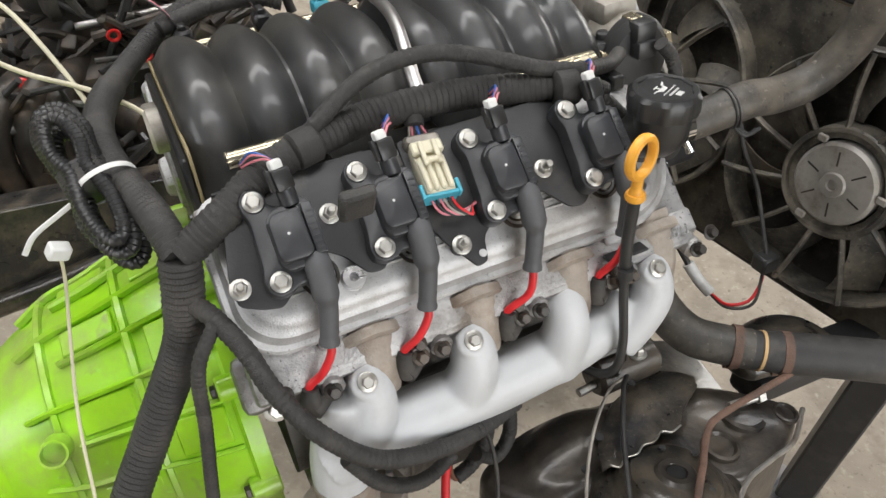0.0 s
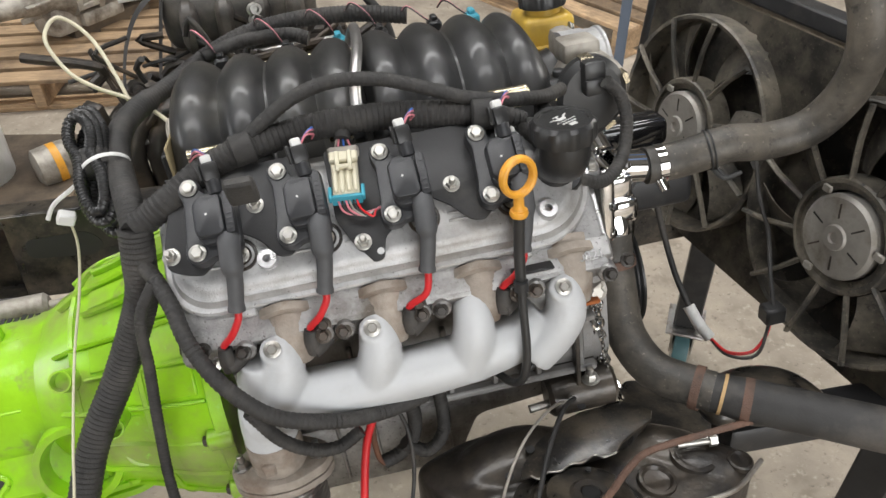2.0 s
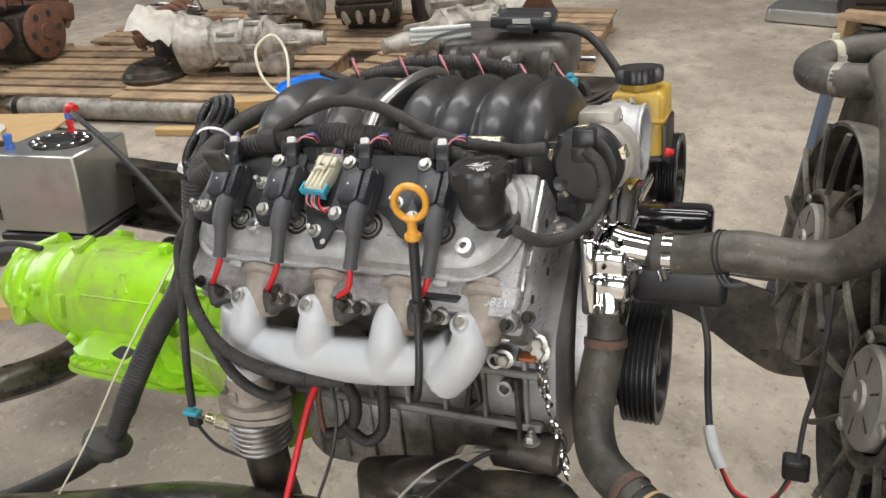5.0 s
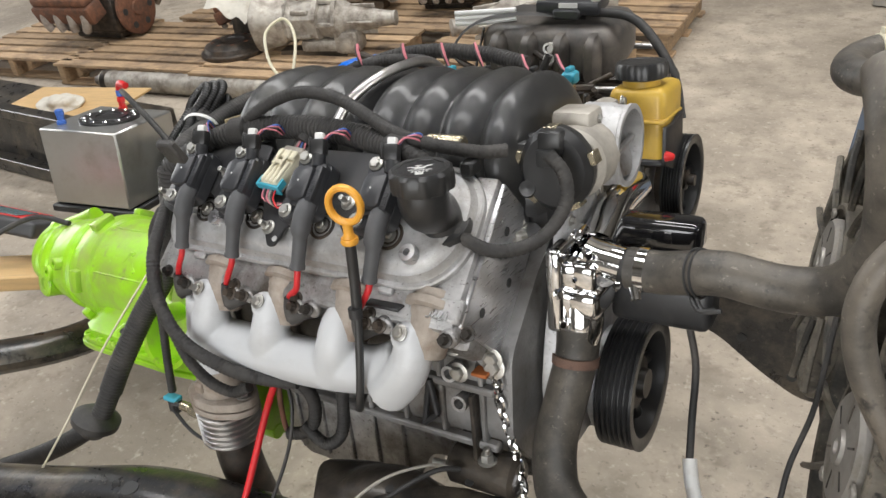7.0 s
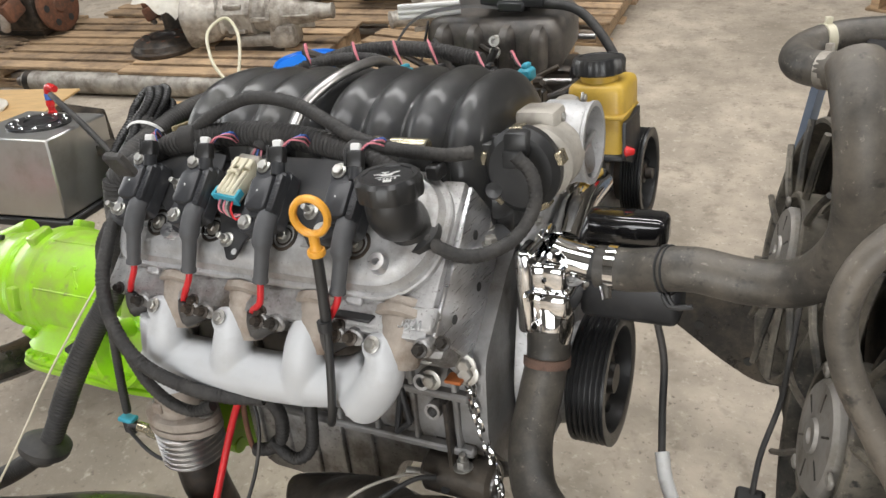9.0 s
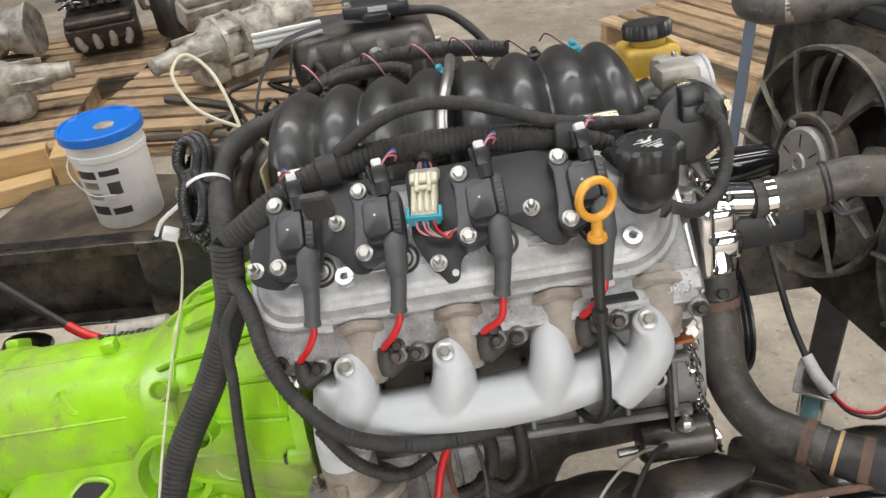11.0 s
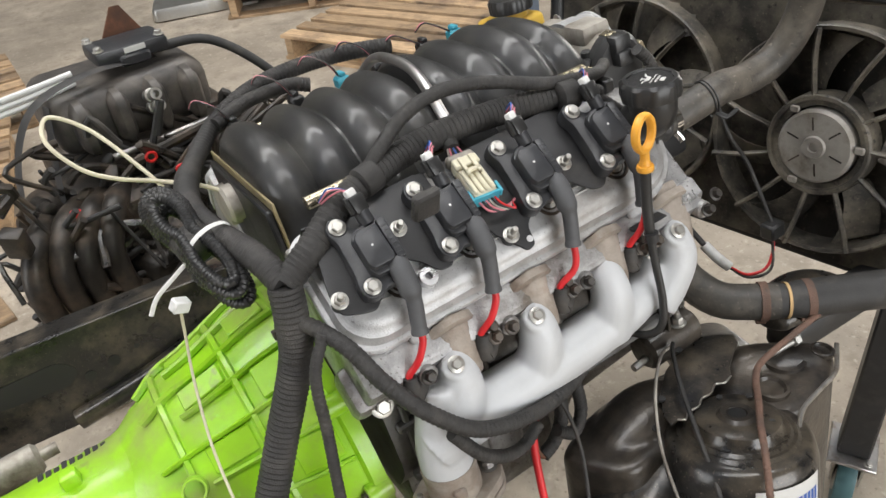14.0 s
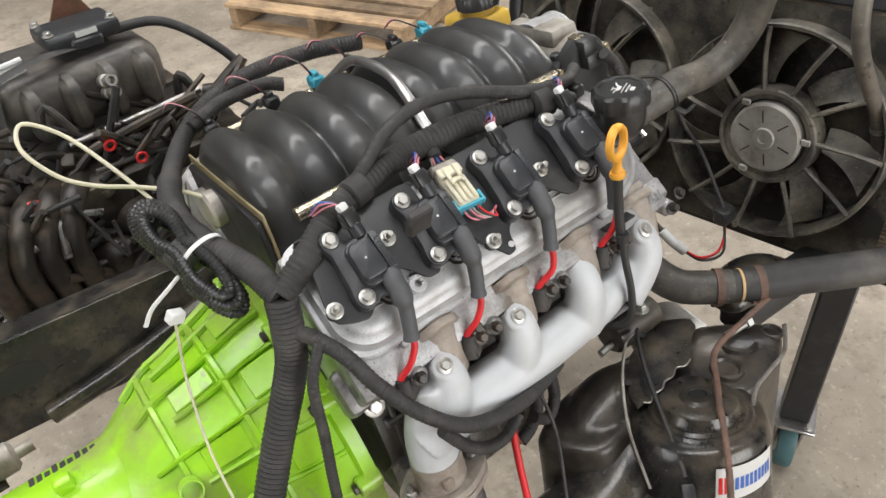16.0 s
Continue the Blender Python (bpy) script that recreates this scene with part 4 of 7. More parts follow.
def bell_radius(h):
    for (r0, h0), (r1, h1) in zip(BELL, BELL[1:]):
        if h0 <= h <= h1 and h1 > h0:
            return r0 + (r1 - r0) * (h - h0) / (h1 - h0)
    return BELL[-1][0]


def round_the_axis(a):
    return V((0, -math.sin(radians(a)), math.cos(radians(a))))


HUBLINE = V((0, YC, CRZ))
bm = bmesh.new()
lathe(bm, BELL, AX, 60, wob=lambda a, h: 1 + 0.022 * math.cos(2 * a) + (0.018 * abs(math.sin(5 * a)) if h < 0.12 else 0.006 * math.cos(8 * a)))
part("bell_housing", bm, "green_paint", trans, "ribbed lime-green bell housing")
bm = bmesh.new()
lathe(bm, [(0.130, 0.355), (0.1215, 0.378), (0.119, 0.40), (0.1175, 0.60), (0.118, 0.615), (0.124, 0.620), (0.1255, 0.638), (0.124, 0.655), (0.113, 0.660), (0.110, 0.672)], AX, 56)
part("case", bm, "green_paint", trans, "plain round lime-green case with dusty patches")
bm = bmesh.new()
lathe(bm, [(0.110, 0.668), (0.106, 0.70), (0.103, 0.715), (0.108, 0.720), (0.108, 0.735), (0.100, 0.740), (0.096, 0.79), (0.086, 0.82), (0.090, 0.825), (0.090, 0.842), (0.078, 0.846), (0.070, 0.885), (0.074, 0.890), (0.074, 0.905), (0.050, 0.910), (0.040, 0.925)], AX, 48, wob=lambda a, h: 1 + 0.03 * math.cos(3 * a + 1))
part("tail_housing", bm, "green_paint", trans, "stepped green tail housing")
bm = bmesh.new()
tube(bm, [(-0.865, 0.392, -0.138), (-0.92, 0.372, -0.158), (-0.985, 0.345, -0.180)], 0.026, 20, 0.02)
lathe(bm, [(0.030, -0.006), (0.033, -0.004), (0.033, 0.008), (0.029, 0.010)], axis_m((-0.965, 0.353, -0.174), (-1, -0.4, -0.35)), 22)
part("speed_sensor_tube", bm, "green_paint", trans, "green tube on the tail housing")
for p, r, hh in (((-0.835, 0.225, -0.235), 0.030, 0.022), ((-0.800, 0.218, -0.200), 0.018, 0.02), ((-0.868, 0.245, -0.262), 0.020, 0.024), ((-0.745, 0.205, -0.165), 0.014, 0.016)):
    bm = bmesh.new()
    lathe(bm, [(r * 1.15, -0.03), (r, 0.0), (r, hh - 0.003), (r * 0.9, hh), (r * 0.5, hh), (r * 0.45, hh - 0.005), (0.0005, hh - 0.005)], axis_m(p, (-0.15, -1, 0.25)), 22)
    part("round_boss", bm, "green_paint", trans)
# long ribs down the bell and short ribs between them
for k, a in enumerate((-38, -22, -6, 9, 24, 40, 55, 70, 86, 102, 118)):
    d = round_the_axis(a)
    bm = bmesh.new()
    hs = (0.122, 0.16, 0.20, 0.25, 0.29, 0.33) if k % 2 else (0.122, 0.16, 0.20, 0.25, 0.282)
    tube(bm, [V((-h, 0, 0)) + HUBLINE + d * (bell_radius(h) + 0.001) for h in hs], 0.0036, 6, 0.012, flat=1.9, up=d)
    part("rib", bm, "green_paint", trans)
for k, (a, h0, h1, w) in enumerate(((1, 0.130, 0.185, 0.044), (17, 0.215, 0.275, 0.034), (32, 0.130, 0.185, 0.046), (47, 0.215, 0.275, 0.036), (62, 0.130, 0.185, 0.044), (78, 0.215, 0.275, 0.034), (94, 0.130, 0.185, 0.04), (-14, 0.215, 0.275, 0.03))):
    d = round_the_axis(a)
    up = (V((-h1, 0, 0)) + d * bell_radius(h1)) - (V((-h0, 0, 0)) + d * bell_radius(h0))
    ax = -up.normalized()
    tn = d.cross(ax).normalized()
    nn = ax.cross(tn).normalized()
    if nn.dot(d) < 0:
        nn, tn = -nn, -tn
    hm = (h0 + h1) / 2
    c = V((-hm, 0, 0)) + HUBLINE + d * (bell_radius(hm) + 0.001)
    m = Matrix(((ax.x, tn.x, nn.x, c.x), (ax.y, tn.y, nn.y, c.y), (ax.z, tn.z, nn.z, c.z), (0, 0, 0, 1)))
    bm = bmesh.new()
    box(bm, (0, 0, 0), (up.length, w, 0.006), m, 0.002)
    part("raised_pad", bm, "green_paint", trans)
for h, lift in ((0.205, 0.003), (0.300, 0.003)):
    bm = bmesh.new()
    rr = bell_radius(h) + lift
    lathe(bm, [(rr - 0.004, -0.006), (rr + 0.003, -0.003), (rr + 0.003, 0.003), (rr - 0.004, 0.006)], Matrix.Translation((-h, YC, CRZ)) @ pose(0, 0, 0, 0, -90, 0), 60)
    part("rib", bm, "green_paint", trans)
for k, a in enumerate((-40, -12, 22, 52, 84, 112, 140)):
    d = round_the_axis(a)
    bm = bmesh.new()
    cyl(bm, V((-0.098, 0, 0)) + HUBLINE + d * 0.228, (-1, 0, 0), 0.015, 0.034, 16, 0.002)
    part("bolt_lug", bm, "green_paint", trans)
    bolt(V((-0.131, 0, 0)) + HUBLINE + d * 0.229, (-1, 0, 0), trans, 0.0075, 0.008, 0.010, material="dark_metal")
# lines along the case: parting seam, cast ridge and small ears
for a, x0, x1 in ((12, -0.39, -0.62), (66, -0.40, -0.60), (108, -0.39, -0.61)):
    d = round_the_axis(a)
    bm = bmesh.new()
    tube(bm, [V((x0 + (x1 - x0) * k / 4, 0, 0)) + HUBLINE + d * 0.1175 for k in range(5)], 0.0028, 6, 0.05)
    part("seam", bm, "green_paint", trans)
for x, a, w in ((-0.435, 8, 0.022), (-0.648, 14, 0.05), (-0.636, -30, 0.04), (-0.648, 78, 0.05), (-0.648, 118, 0.04)):
    bm = bmesh.new()
    box(bm, (x, 0, 0.126), (0.024, w, 0.024), Matrix.Translation(HUBLINE) @ pose(0, 0, 0, a, 0, 0), 0.005, 2)
    part("ear", bm, "green_paint", trans)
# bolted rail, skirt and cast openings below the case
bm = bmesh.new()
rail_out = [(-0.232, 0.175), (-0.265, 0.140), (-0.345, 0.132), (-0.60, 0.134), (-0.648, 0.145), (-0.655, 0.45), (-0.61, 0.475), (-0.28, 0.475), (-0.235, 0.45)]
plate(bm, rounded(rail_out, 0.02), 0.010, pose(0, 0, -0.310), 0.002)
plate(bm, rounded([(x * 0.992 - 0.003, 0.3 + (y - 0.3) * 0.97) for x, y in rail_out], 0.02), 0.010, pose(0, 0, -0.298), 0.002)
part("pan_rail", bm, "green_paint", trans, "green bolted pan rail")
bm = bmesh.new()
lo = [(-0.24, 0.162), (-0.30, 0.146), (-0.60, 0.148), (-0.636, 0.165), (-0.64, 0.44), (-0.25, 0.45)]
hi = [(-0.25, 0.215), (-0.30, 0.195), (-0.57, 0.205), (-0.60, 0.22), (-0.60, 0.40), (-0.26, 0.40)]
rows = [[bm.verts.new((x, y, z)) for x, y in o] for o, z in ((lo, -0.290), (lo, -0.272), ([(x * 0.6 + p * 0.4, y * 0.6 + q * 0.4) for (x, y), (p, q) in zip(lo, hi)], -0.252), (hi, -0.205))]
for q, r in zip(rows, rows[1:]):
    for k in range(6):
        bm.faces.new((q[k], q[(k + 1) % 6], r[(k + 1) % 6], r[k]))
bm.faces.new(rows[-1])
bm.faces.new(rows[0][::-1])
bmesh.ops.recalc_face_normals(bm, faces=bm.faces[:])
part("skirt", bm, "green_paint", trans, "sloping green skirt under the case")
for p, d, r, hh in (((-0.335, 0.165, -0.238), (0.05, -1, 0.30), 0.060, 0.034), ((-0.238, 0.150, -0.222), (0.15, -1, 0.35), 0.027, 0.03), ((-0.462, 0.200, -0.183), (0, -1, 0.35), 0.017, 0.012), ((-0.305, 0.150, -0.093), (0, -1, 0.7), 0.015, 0.016), ((-0.245, 0.098, -0.138), (0.1, -1, 0.3), 0.015, 0.02)):
    bm = bmesh.new()
    lathe(bm, [(r * 1.12, -0.02), (r * 1.02, hh - 0.004), (r, hh), (r * 0.84, hh), (r * 0.82, hh - 0.006), (r * 0.76, hh * 0.15), (0.0005, hh * 0.1)], axis_m(p, d), 36)
    part("round_boss", bm, "green_paint", trans, "open cast bore")
bm = bmesh.new()
lathe(bm, [(0.036, -0.03), (0.034, 0.0), (0.028, 0.012), (0.018, 0.020), (0.016, 0.026), (0.0, 0.027)], axis_m((-0.605, 0.205, -0.268), (-0.1, -0.55, 0.85)), 26)
part("domed_knob", bm, "green_paint", trans)
bm = bmesh.new()
rim = [V((-0.482 + 0.032 * math.cos(t) + 0.004 * math.sin(3 * t), 0.160 + 0.013 * math.sin(t), -0.2575 + 0.012 * math.sin(t))) for t in [2 * math.pi * j / 24 for j in range(25)]]
tube(bm, rim, 0.005, 8, raw=True)
part("broken_rim", bm, "green_paint", trans, "ragged rim of an opening")
# Black ellipse within the rim paints the shade inside the opening
bm = bmesh.new()
plate(bm, [(0.030 * math.cos(t), 0.016 * math.sin(t)) for t in [2 * math.pi * j / 20 for j in range(20)]], 0.002, axis_m((-0.482, 0.160, -0.2575), (0, -0.68, 0.73)) @ pose(0, 0, 0, 0, 0, 0))
part("opening", bm, "label_hole_black", trans, "black plate standing for the shade inside an opening of the case")
for k in range(9):
    bm = bmesh.new()
    lathe(bm, [(0.011, 0), (0.010, 0.007), (0.006, 0.008), (0.005, 0.005), (0.0, 0.005)], pose(-0.275 - k * 0.042, 0.147, -0.288), 14)
    part("rail_boss", bm, "green_paint", trans)
bm = bmesh.new()
lg = axis_m((-0.50, 0.2125, -0.131), (0, -0.76, 0.65))
for x, y, l, w, a in ((-0.012, 0.010, 0.030, 0.010, 50), (0.004, 0.004, 0.034, 0.009, -50), (0.016, -0.012, 0.018, 0.010, -40), (0.0, 0.018, 0.014, 0.010, 10)):
    box(bm, (x, y, 0.001), (l, w, 0.006), lg @ Matrix.Translation((x, y, 0)) @ pose(0, 0, 0, 0, 0, a) @ Matrix.Translation((-x, -y, 0)), 0.002)
part("moulded_pad", bm, "green_paint", trans, "raised cast emblem")
bm = bmesh.new()
for j in range(9):
    box(bm, (-0.39 - j * 0.0105, YC - 0.1195 * math.sin(radians(-16)), CRZ + 0.1195 * math.cos(radians(-16))), (0.007, 0.010 + 0.005 * (j % 3), 0.0015), I4)
part("sticker", bm, "label_hole_black", trans, "dark unreadable sticker lettering", smooth=False)

# ---- wiring ----
loom = thing("wiring_harness", "black cloth-taped engine wiring harness draped over the engine", "wiring harness", ENG)


def run(name, pts, r, label="", amp=0.0009, parent=None, material="tape", pitch=0.0085):
    bm = bmesh.new()
    wrap_tube(bm, pts, r, 12, amp, pitch)
    return part(name, bm, material, parent or loom, label)


YJ = (-0.122, 0.077, 0.140)
run("trunk", [YJ, (-0.130, 0.074, 0.100), (-0.145, 0.075, 0.048), (-0.200, 0.075, -0.045), (-0.256, 0.050, -0.125), (-0.290, 0.012, -0.200), (-0.312, -0.012, -0.255), (-0.337, -0.034, -0.302), (-0.42, -0.06, -0.36), (-0.55, -0.10, -0.42), (-0.75, -0.20, -0.48)], lambda t: 0.0185 if t < 0.45 else 0.0165, "thick taped trunk", 0.0013)
run("rear_branch", [YJ, (-0.131, 0.120, 0.163), (-0.149, 0.192, 0.175), (-0.158, 0.262, 0.187), (-0.146, 0.334, 0.194), (-0.108, 0.425, 0.197), (-0.055, 0.485, 0.214), (0.012, 0.516, 0.230), (0.09, 0.528, 0.234), (0.18, 0.525, 0.228), (0.26, 0.512, 0.214)], lambda t: 0.0150 if t < 0.4 else 0.0125, "", 0.0012)
run("rear_twin_branch", [(-0.06, 0.465, 0.216), (0.0, 0.490, 0.224), (0.07, 0.492, 0.222), (0.10, 0.485, 0.212)], 0.0105, "", 0.0010)
run("near_branch", [YJ, (-0.104, 0.081, 0.148), (-0.075, 0.085, 0.164), (-0.033, 0.100, 0.183), (0.015, 0.108, 0.196), (0.079, 0.122, 0.200), (0.139, 0.121, 0.201), (0.209, 0.120, 0.194), (0.265, 0.106, 0.188), (0.304, 0.090, 0.185), (0.333, 0.088, 0.174)], lambda t: 0.0155 if t < 0.78 else 0.0155 - (t - 0.78) * 0.03, "", 0.0013)
run("upper_loop", [(0.015, 0.108, 0.203), (0.036, 0.110, 0.219), (0.077, 0.120, 0.239), (0.122, 0.121, 0.249), (0.172, 0.125, 0.242), (0.216, 0.116, 0.229), (0.264, 0.106, 0.210), (0.306, 0.100, 0.200), (0.345, 0.112, 0.190), (0.375, 0.135, 0.180), (0.40, 0.155, 0.178)], 0.0078, "", 0.0009)
run("side_loop", [(-0.128, 0.068, 0.100), (-0.112, 0.045, 0.090), (-0.095, 0.012, 0.068), (-0.083, -0.018, 0.036), (-0.055, -0.045, -0.010), (-0.010, -0.056, -0.058), (0.056, -0.048, -0.090), (0.110, -0.034, -0.103), (0.158, -0.018, -0.106)], 0.0088, "", 0.0010)
run("drop_lead", [(-0.112, 0.036, 0.090), (-0.138, 0.030, 0.05), (-0.150, 0.028, -0.02), (-0.165, 0.026, -0.10), (-0.178, 0.024, -0.18), (-0.183, 0.022, -0.235)], 0.0062)
run("lower_lead", [(-0.040, -0.046, -0.050), (-0.015, -0.048, -0.098), (0.015, -0.044, -0.128), (0.045, -0.036, -0.140), (0.075, -0.03, -0.128)], 0.0075)
run("throttle_lead", [(0.325, 0.085, 0.172), (0.352, 0.072, 0.140), (0.380, 0.060, 0.105), (0.420, 0.075, 0.082), (0.458, 0.110, 0.088), (0.478, 0.140, 0.120), (0.474, 0.150, 0.155), (0.455, 0.150, 0.178)], 0.0078)
for c, d in (((0.012, 0.104, 0.197), (1, 0.2, 0.1)), ((0.285, 0.0915, 0.189), (1, -0.1, -0.1))):
    bm = bmesh.new()
    lathe(bm, [(0.0155, -0.013), (0.0182, -0.011), (0.0182, 0.011), (0.0155, 0.013)], axis_m(c, d), 18)
    part("tape_wrap", bm, "tape", loom)
bm = bmesh.new()
box(bm, (0.018, 0.083, 0.185), (0.03, 0.012, 0.035), pose(0, 0, 0, 30, 0, 0), 0.003)
part("tape_flap", bm, "tape", loom)
bm = bmesh.new()
lathe(bm, [(0.020, -0.03), (0.030, -0.012), (0.040, -0.008), (0.041, 0.004), (0.036, 0.008), (0.022, 0.016)], axis_m((-0.338, -0.034, -0.300), (0.35, 0.3, 0.9)), 26)
part("grommet", bm, "rubber", loom, "black rubber firewall grommet")
bm = bmesh.new()
box(bm, (-0.184, 0.022, -0.262), (0.022, 0.016, 0.026), I4, 0.003)
c = part("connector", bm, "black_plastic", loom, "black and blue plug hanging on its lead")
bm = bmesh.new()
box(bm, (-0.184, 0.020, -0.247), (0.030, 0.018, 0.008), I4, 0.002)
part("blue_clip", bm, "teal", c)
run("lower_harness", [(0.10, 0.0, -0.120), (0.125, 0.01, -0.125), (0.140, 0.02, -0.16), (0.135, 0.02, -0.20), (0.115, 0.015, -0.222), (0.09, 0.01, -0.228)], 0.009)
run("lower_harness_loop", [(0.12, 0.012, -0.205), (0.15, 0.02, -0.235), (0.175, 0.03, -0.215), (0.178, 0.04, -0.16), (0.172, 0.05, -0.12)], 0.0085)
for pts, r, mm in (([(0.105, 0.0, -0.118), (0.09, 0.0, -0.14), (0.07, -0.01, -0.19), (0.045, -0.05, -0.30), (0.03, -0.09, -0.38)], 0.0052, "red_wire"), ([(0.115, 0.0, -0.118), (0.128, -0.01, -0.16), (0.125, -0.03, -0.22), (0.10, -0.06, -0.30), (0.07, -0.10, -0.38)], 0.0026, "rubber"), ([(0.10, 0.005, -0.11), (0.085, 0.01, -0.17), (0.085, 0.01, -0.22), (0.095, 0.01, -0.232)], 0.004, "rust")):
    bm = bmesh.new()
    tube(bm, pts, r, 10, 0.006)
    part("cable", bm, mm, loom)
# wires leaving the far rail harness
for k, x in enumerate((-0.08, 0.02, 0.10, 0.165, 0.25, 0.31)):
    for j in range(3):
        bm = bmesh.new()
        tube(bm, [(x, 0.512, 0.238 - 0.02 * (x > 0.2)), (x + 0.010, 0.495 - 0.003 * j, 0.252 - 0.02 * (x > 0.2)), (x + 0.030, 0.470 - 0.004 * j, 0.238 - 0.02 * (x > 0.2)), (x + 0.045, 0.462, 0.205)], 0.0013, 6, 0.005)
        part("wire", bm, ("pink_wire", "pink_wire", "rubber")[j], loom)
    bm = bmesh.new()
    box(bm, (x + 0.045, 0.462, 0.203), (0.022, 0.028, 0.020), pose(0, 0, 0, 0, 0, 0), 0.004)
    box(bm, (x + 0.045, 0.462, 0.216), (0.010, 0.020, 0.008), I4, 0.002)
    part("injector_plug", bm, ("black_plastic", "black_plastic", "teal")[k % 3], loom)

# coiled corrugated loom with a cable tie
coil_loom = thing("coiled_loom", "coiled black corrugated loom strapped with a pale cable tie", "cable coil", ENG)
CT = V((-0.178, 0.196, 0.180))
UPV = (V((-0.198, 0.250, 0.225)) - V((-0.168, 0.120, 0.138))).normalized()
SIDE = V((0.95, 0.1, 0.25)).normalized()
FRN = UPV.cross(SIDE).normalized()
for k in range(5):
    w, up, dn = 0.012 + 0.007 * (k % 3), 0.060 + 0.012 * (k % 3), 0.072 + 0.010 * ((k + 1) % 3)
    off = FRN * (0.010 * (k - 2))
    pts = []
    for j in range(15):
        a = 2 * math.pi * j / 14 + 0.3 * k
        s = math.sin(a)
        pts.append(CT + off + SIDE * math.cos(a) * (0.008 + w * abs(s) ** 0.6) + UPV * (s * (up if s > 0 else dn)))
    bm = bmesh.new()
    tube(bm, pts, 0.0058, 10, 0.0016, ring=0.0014)
    part("loom_loop", bm, "black_plastic", coil_loom)
bm = bmesh.new()
lathe(bm, [(0.021, -0.014), (0.024, -0.012), (0.024, 0.012), (0.021, 0.014)], axis_m(CT - UPV * 0.004, UPV), 20)
part("tape_band", bm, "tape", coil_loom)
bm = bmesh.new()
rg = [CT - UPV * 0.016 + SIDE * (0.030 * math.cos(a) + 0.012) + FRN * 0.027 * math.sin(a) for a in [2 * math.pi * j / 28 for j in range(29)]]
tube(bm, rg, 0.0012, 8, raw=True, flat=2.4, up=UPV)
hd = CT - UPV * 0.016 + SIDE * -0.02
box(bm, tuple(hd), (0.007, 0.007, 0.006), I4, 0.001)
tube(bm, [hd, hd + V((-0.020, 0.0, -0.010)), hd + V((-0.045, 0.006, -0.026)), hd + V((-0.060, 0.010, -0.045))], 0.0014, 8, 0.004, flat=2)
part("cable_tie", bm, "white_plastic", coil_loom, "pale cable tie")
bm = bmesh.new()
cp = V((-0.222, 0.165, 0.130))
box(bm, (0, 0, 0), (0.020, 0.014, 0.016), Matrix.Translation(cp) @ pose(0, 0, 0, 20, 30, 20), 0.002)
part("white_plug", bm, "white_plastic", coil_loom, "white plug end")

# large cream connector clipped to the bracket
plug = thing("wire_connector", "cream plastic wiring connector with teal clips", "connector", ENG)
pm = Matrix.Translation((0.118, 0.064, 0.157)) @ BANK @ pose(0, 0, 0, -14, 0, -5)
bm = bmesh.new()
box(bm, (0, 0, 0), (0.030, 0.056, 0.018), pm, 0.003, 2)
for j in range(4):
    box(bm, (-0.0108 + j * 0.0072, -0.008, 0.010), (0.0058, 0.036, 0.006), pm, 0.0018)
part("body", bm, "cream", plug)
bm = bmesh.new()
box(bm, (0, 0.020, 0.011), (0.032, 0.014, 0.008), pm, 0.002)
box(bm, (-0.007, 0.012, 0.016), (0.005, 0.026, 0.004), pm, 0.001)
box(bm, (0.007, 0.012, 0.016), (0.005, 0.026, 0.004), pm, 0.001)
box(bm, (0, 0.004, 0.016), (0.019, 0.005, 0.004), pm, 0.001)
part("latch", bm, "cream", plug)
bm = bmesh.new()
box(bm, (0, 0.032, 0), (0.036, 0.012, 0.020), pm, 0.003)
part("grey_collar", bm, "gear_grey", plug, "grey collar")
bm = bmesh.new()
box(bm, (0, -0.029, 0), (0.034, 0.004, 0.017), pm, 0.001)
box(bm, (-0.018, -0.024, 0.004), (0.004, 0.016, 0.010), pm, 0.001)
box(bm, (0.018, -0.024, 0.004), (0.004, 0.016, 0.010), pm, 0.001)
part("teal_clip", bm, "teal", plug, "teal retaining clip")
for j in range(6):
    bm = bmesh.new()
    x = -0.010 + 0.004 * j
    tube(bm, [pm @ V((x, -0.030, 0)), pm @ V((x + 0.004, -0.042, -0.002)), pm @ V((x + 0.016, -0.046 - 0.001 * j, -0.006)), pm @ V((0.030, -0.040, -0.010)), pm @ V((0.045, -0.030, -0.014))], 0.0013, 6, 0.004)
    part("wire", bm, ("pink_wire", "rubber", "pink_wire", "gear_grey", "rubber", "red_wire")[j], plug)
    bm = bmesh.new()
    tube(bm, [pm @ V((x, 0.036, 0)), pm @ V((x * 0.6, 0.05, 0.004)), pm @ V((0, 0.066, 0.006))], 0.0013, 6, 0.004)
    part("wire", bm, ("gear_grey", "pink_wire", "rubber", "blue_mark", "rubber", "pink_wire")[j], plug)
bm = bmesh.new()
tube(bm, [pm @ V((0, 0.050, 0.003)), pm @ V((0.002, 0.066, 0.004)), pm @ V((0.004, 0.08, 0.0))], 0.0095, 12, 0.004, ring=0.0006)
part("taped_tail", bm, "tape", plug)

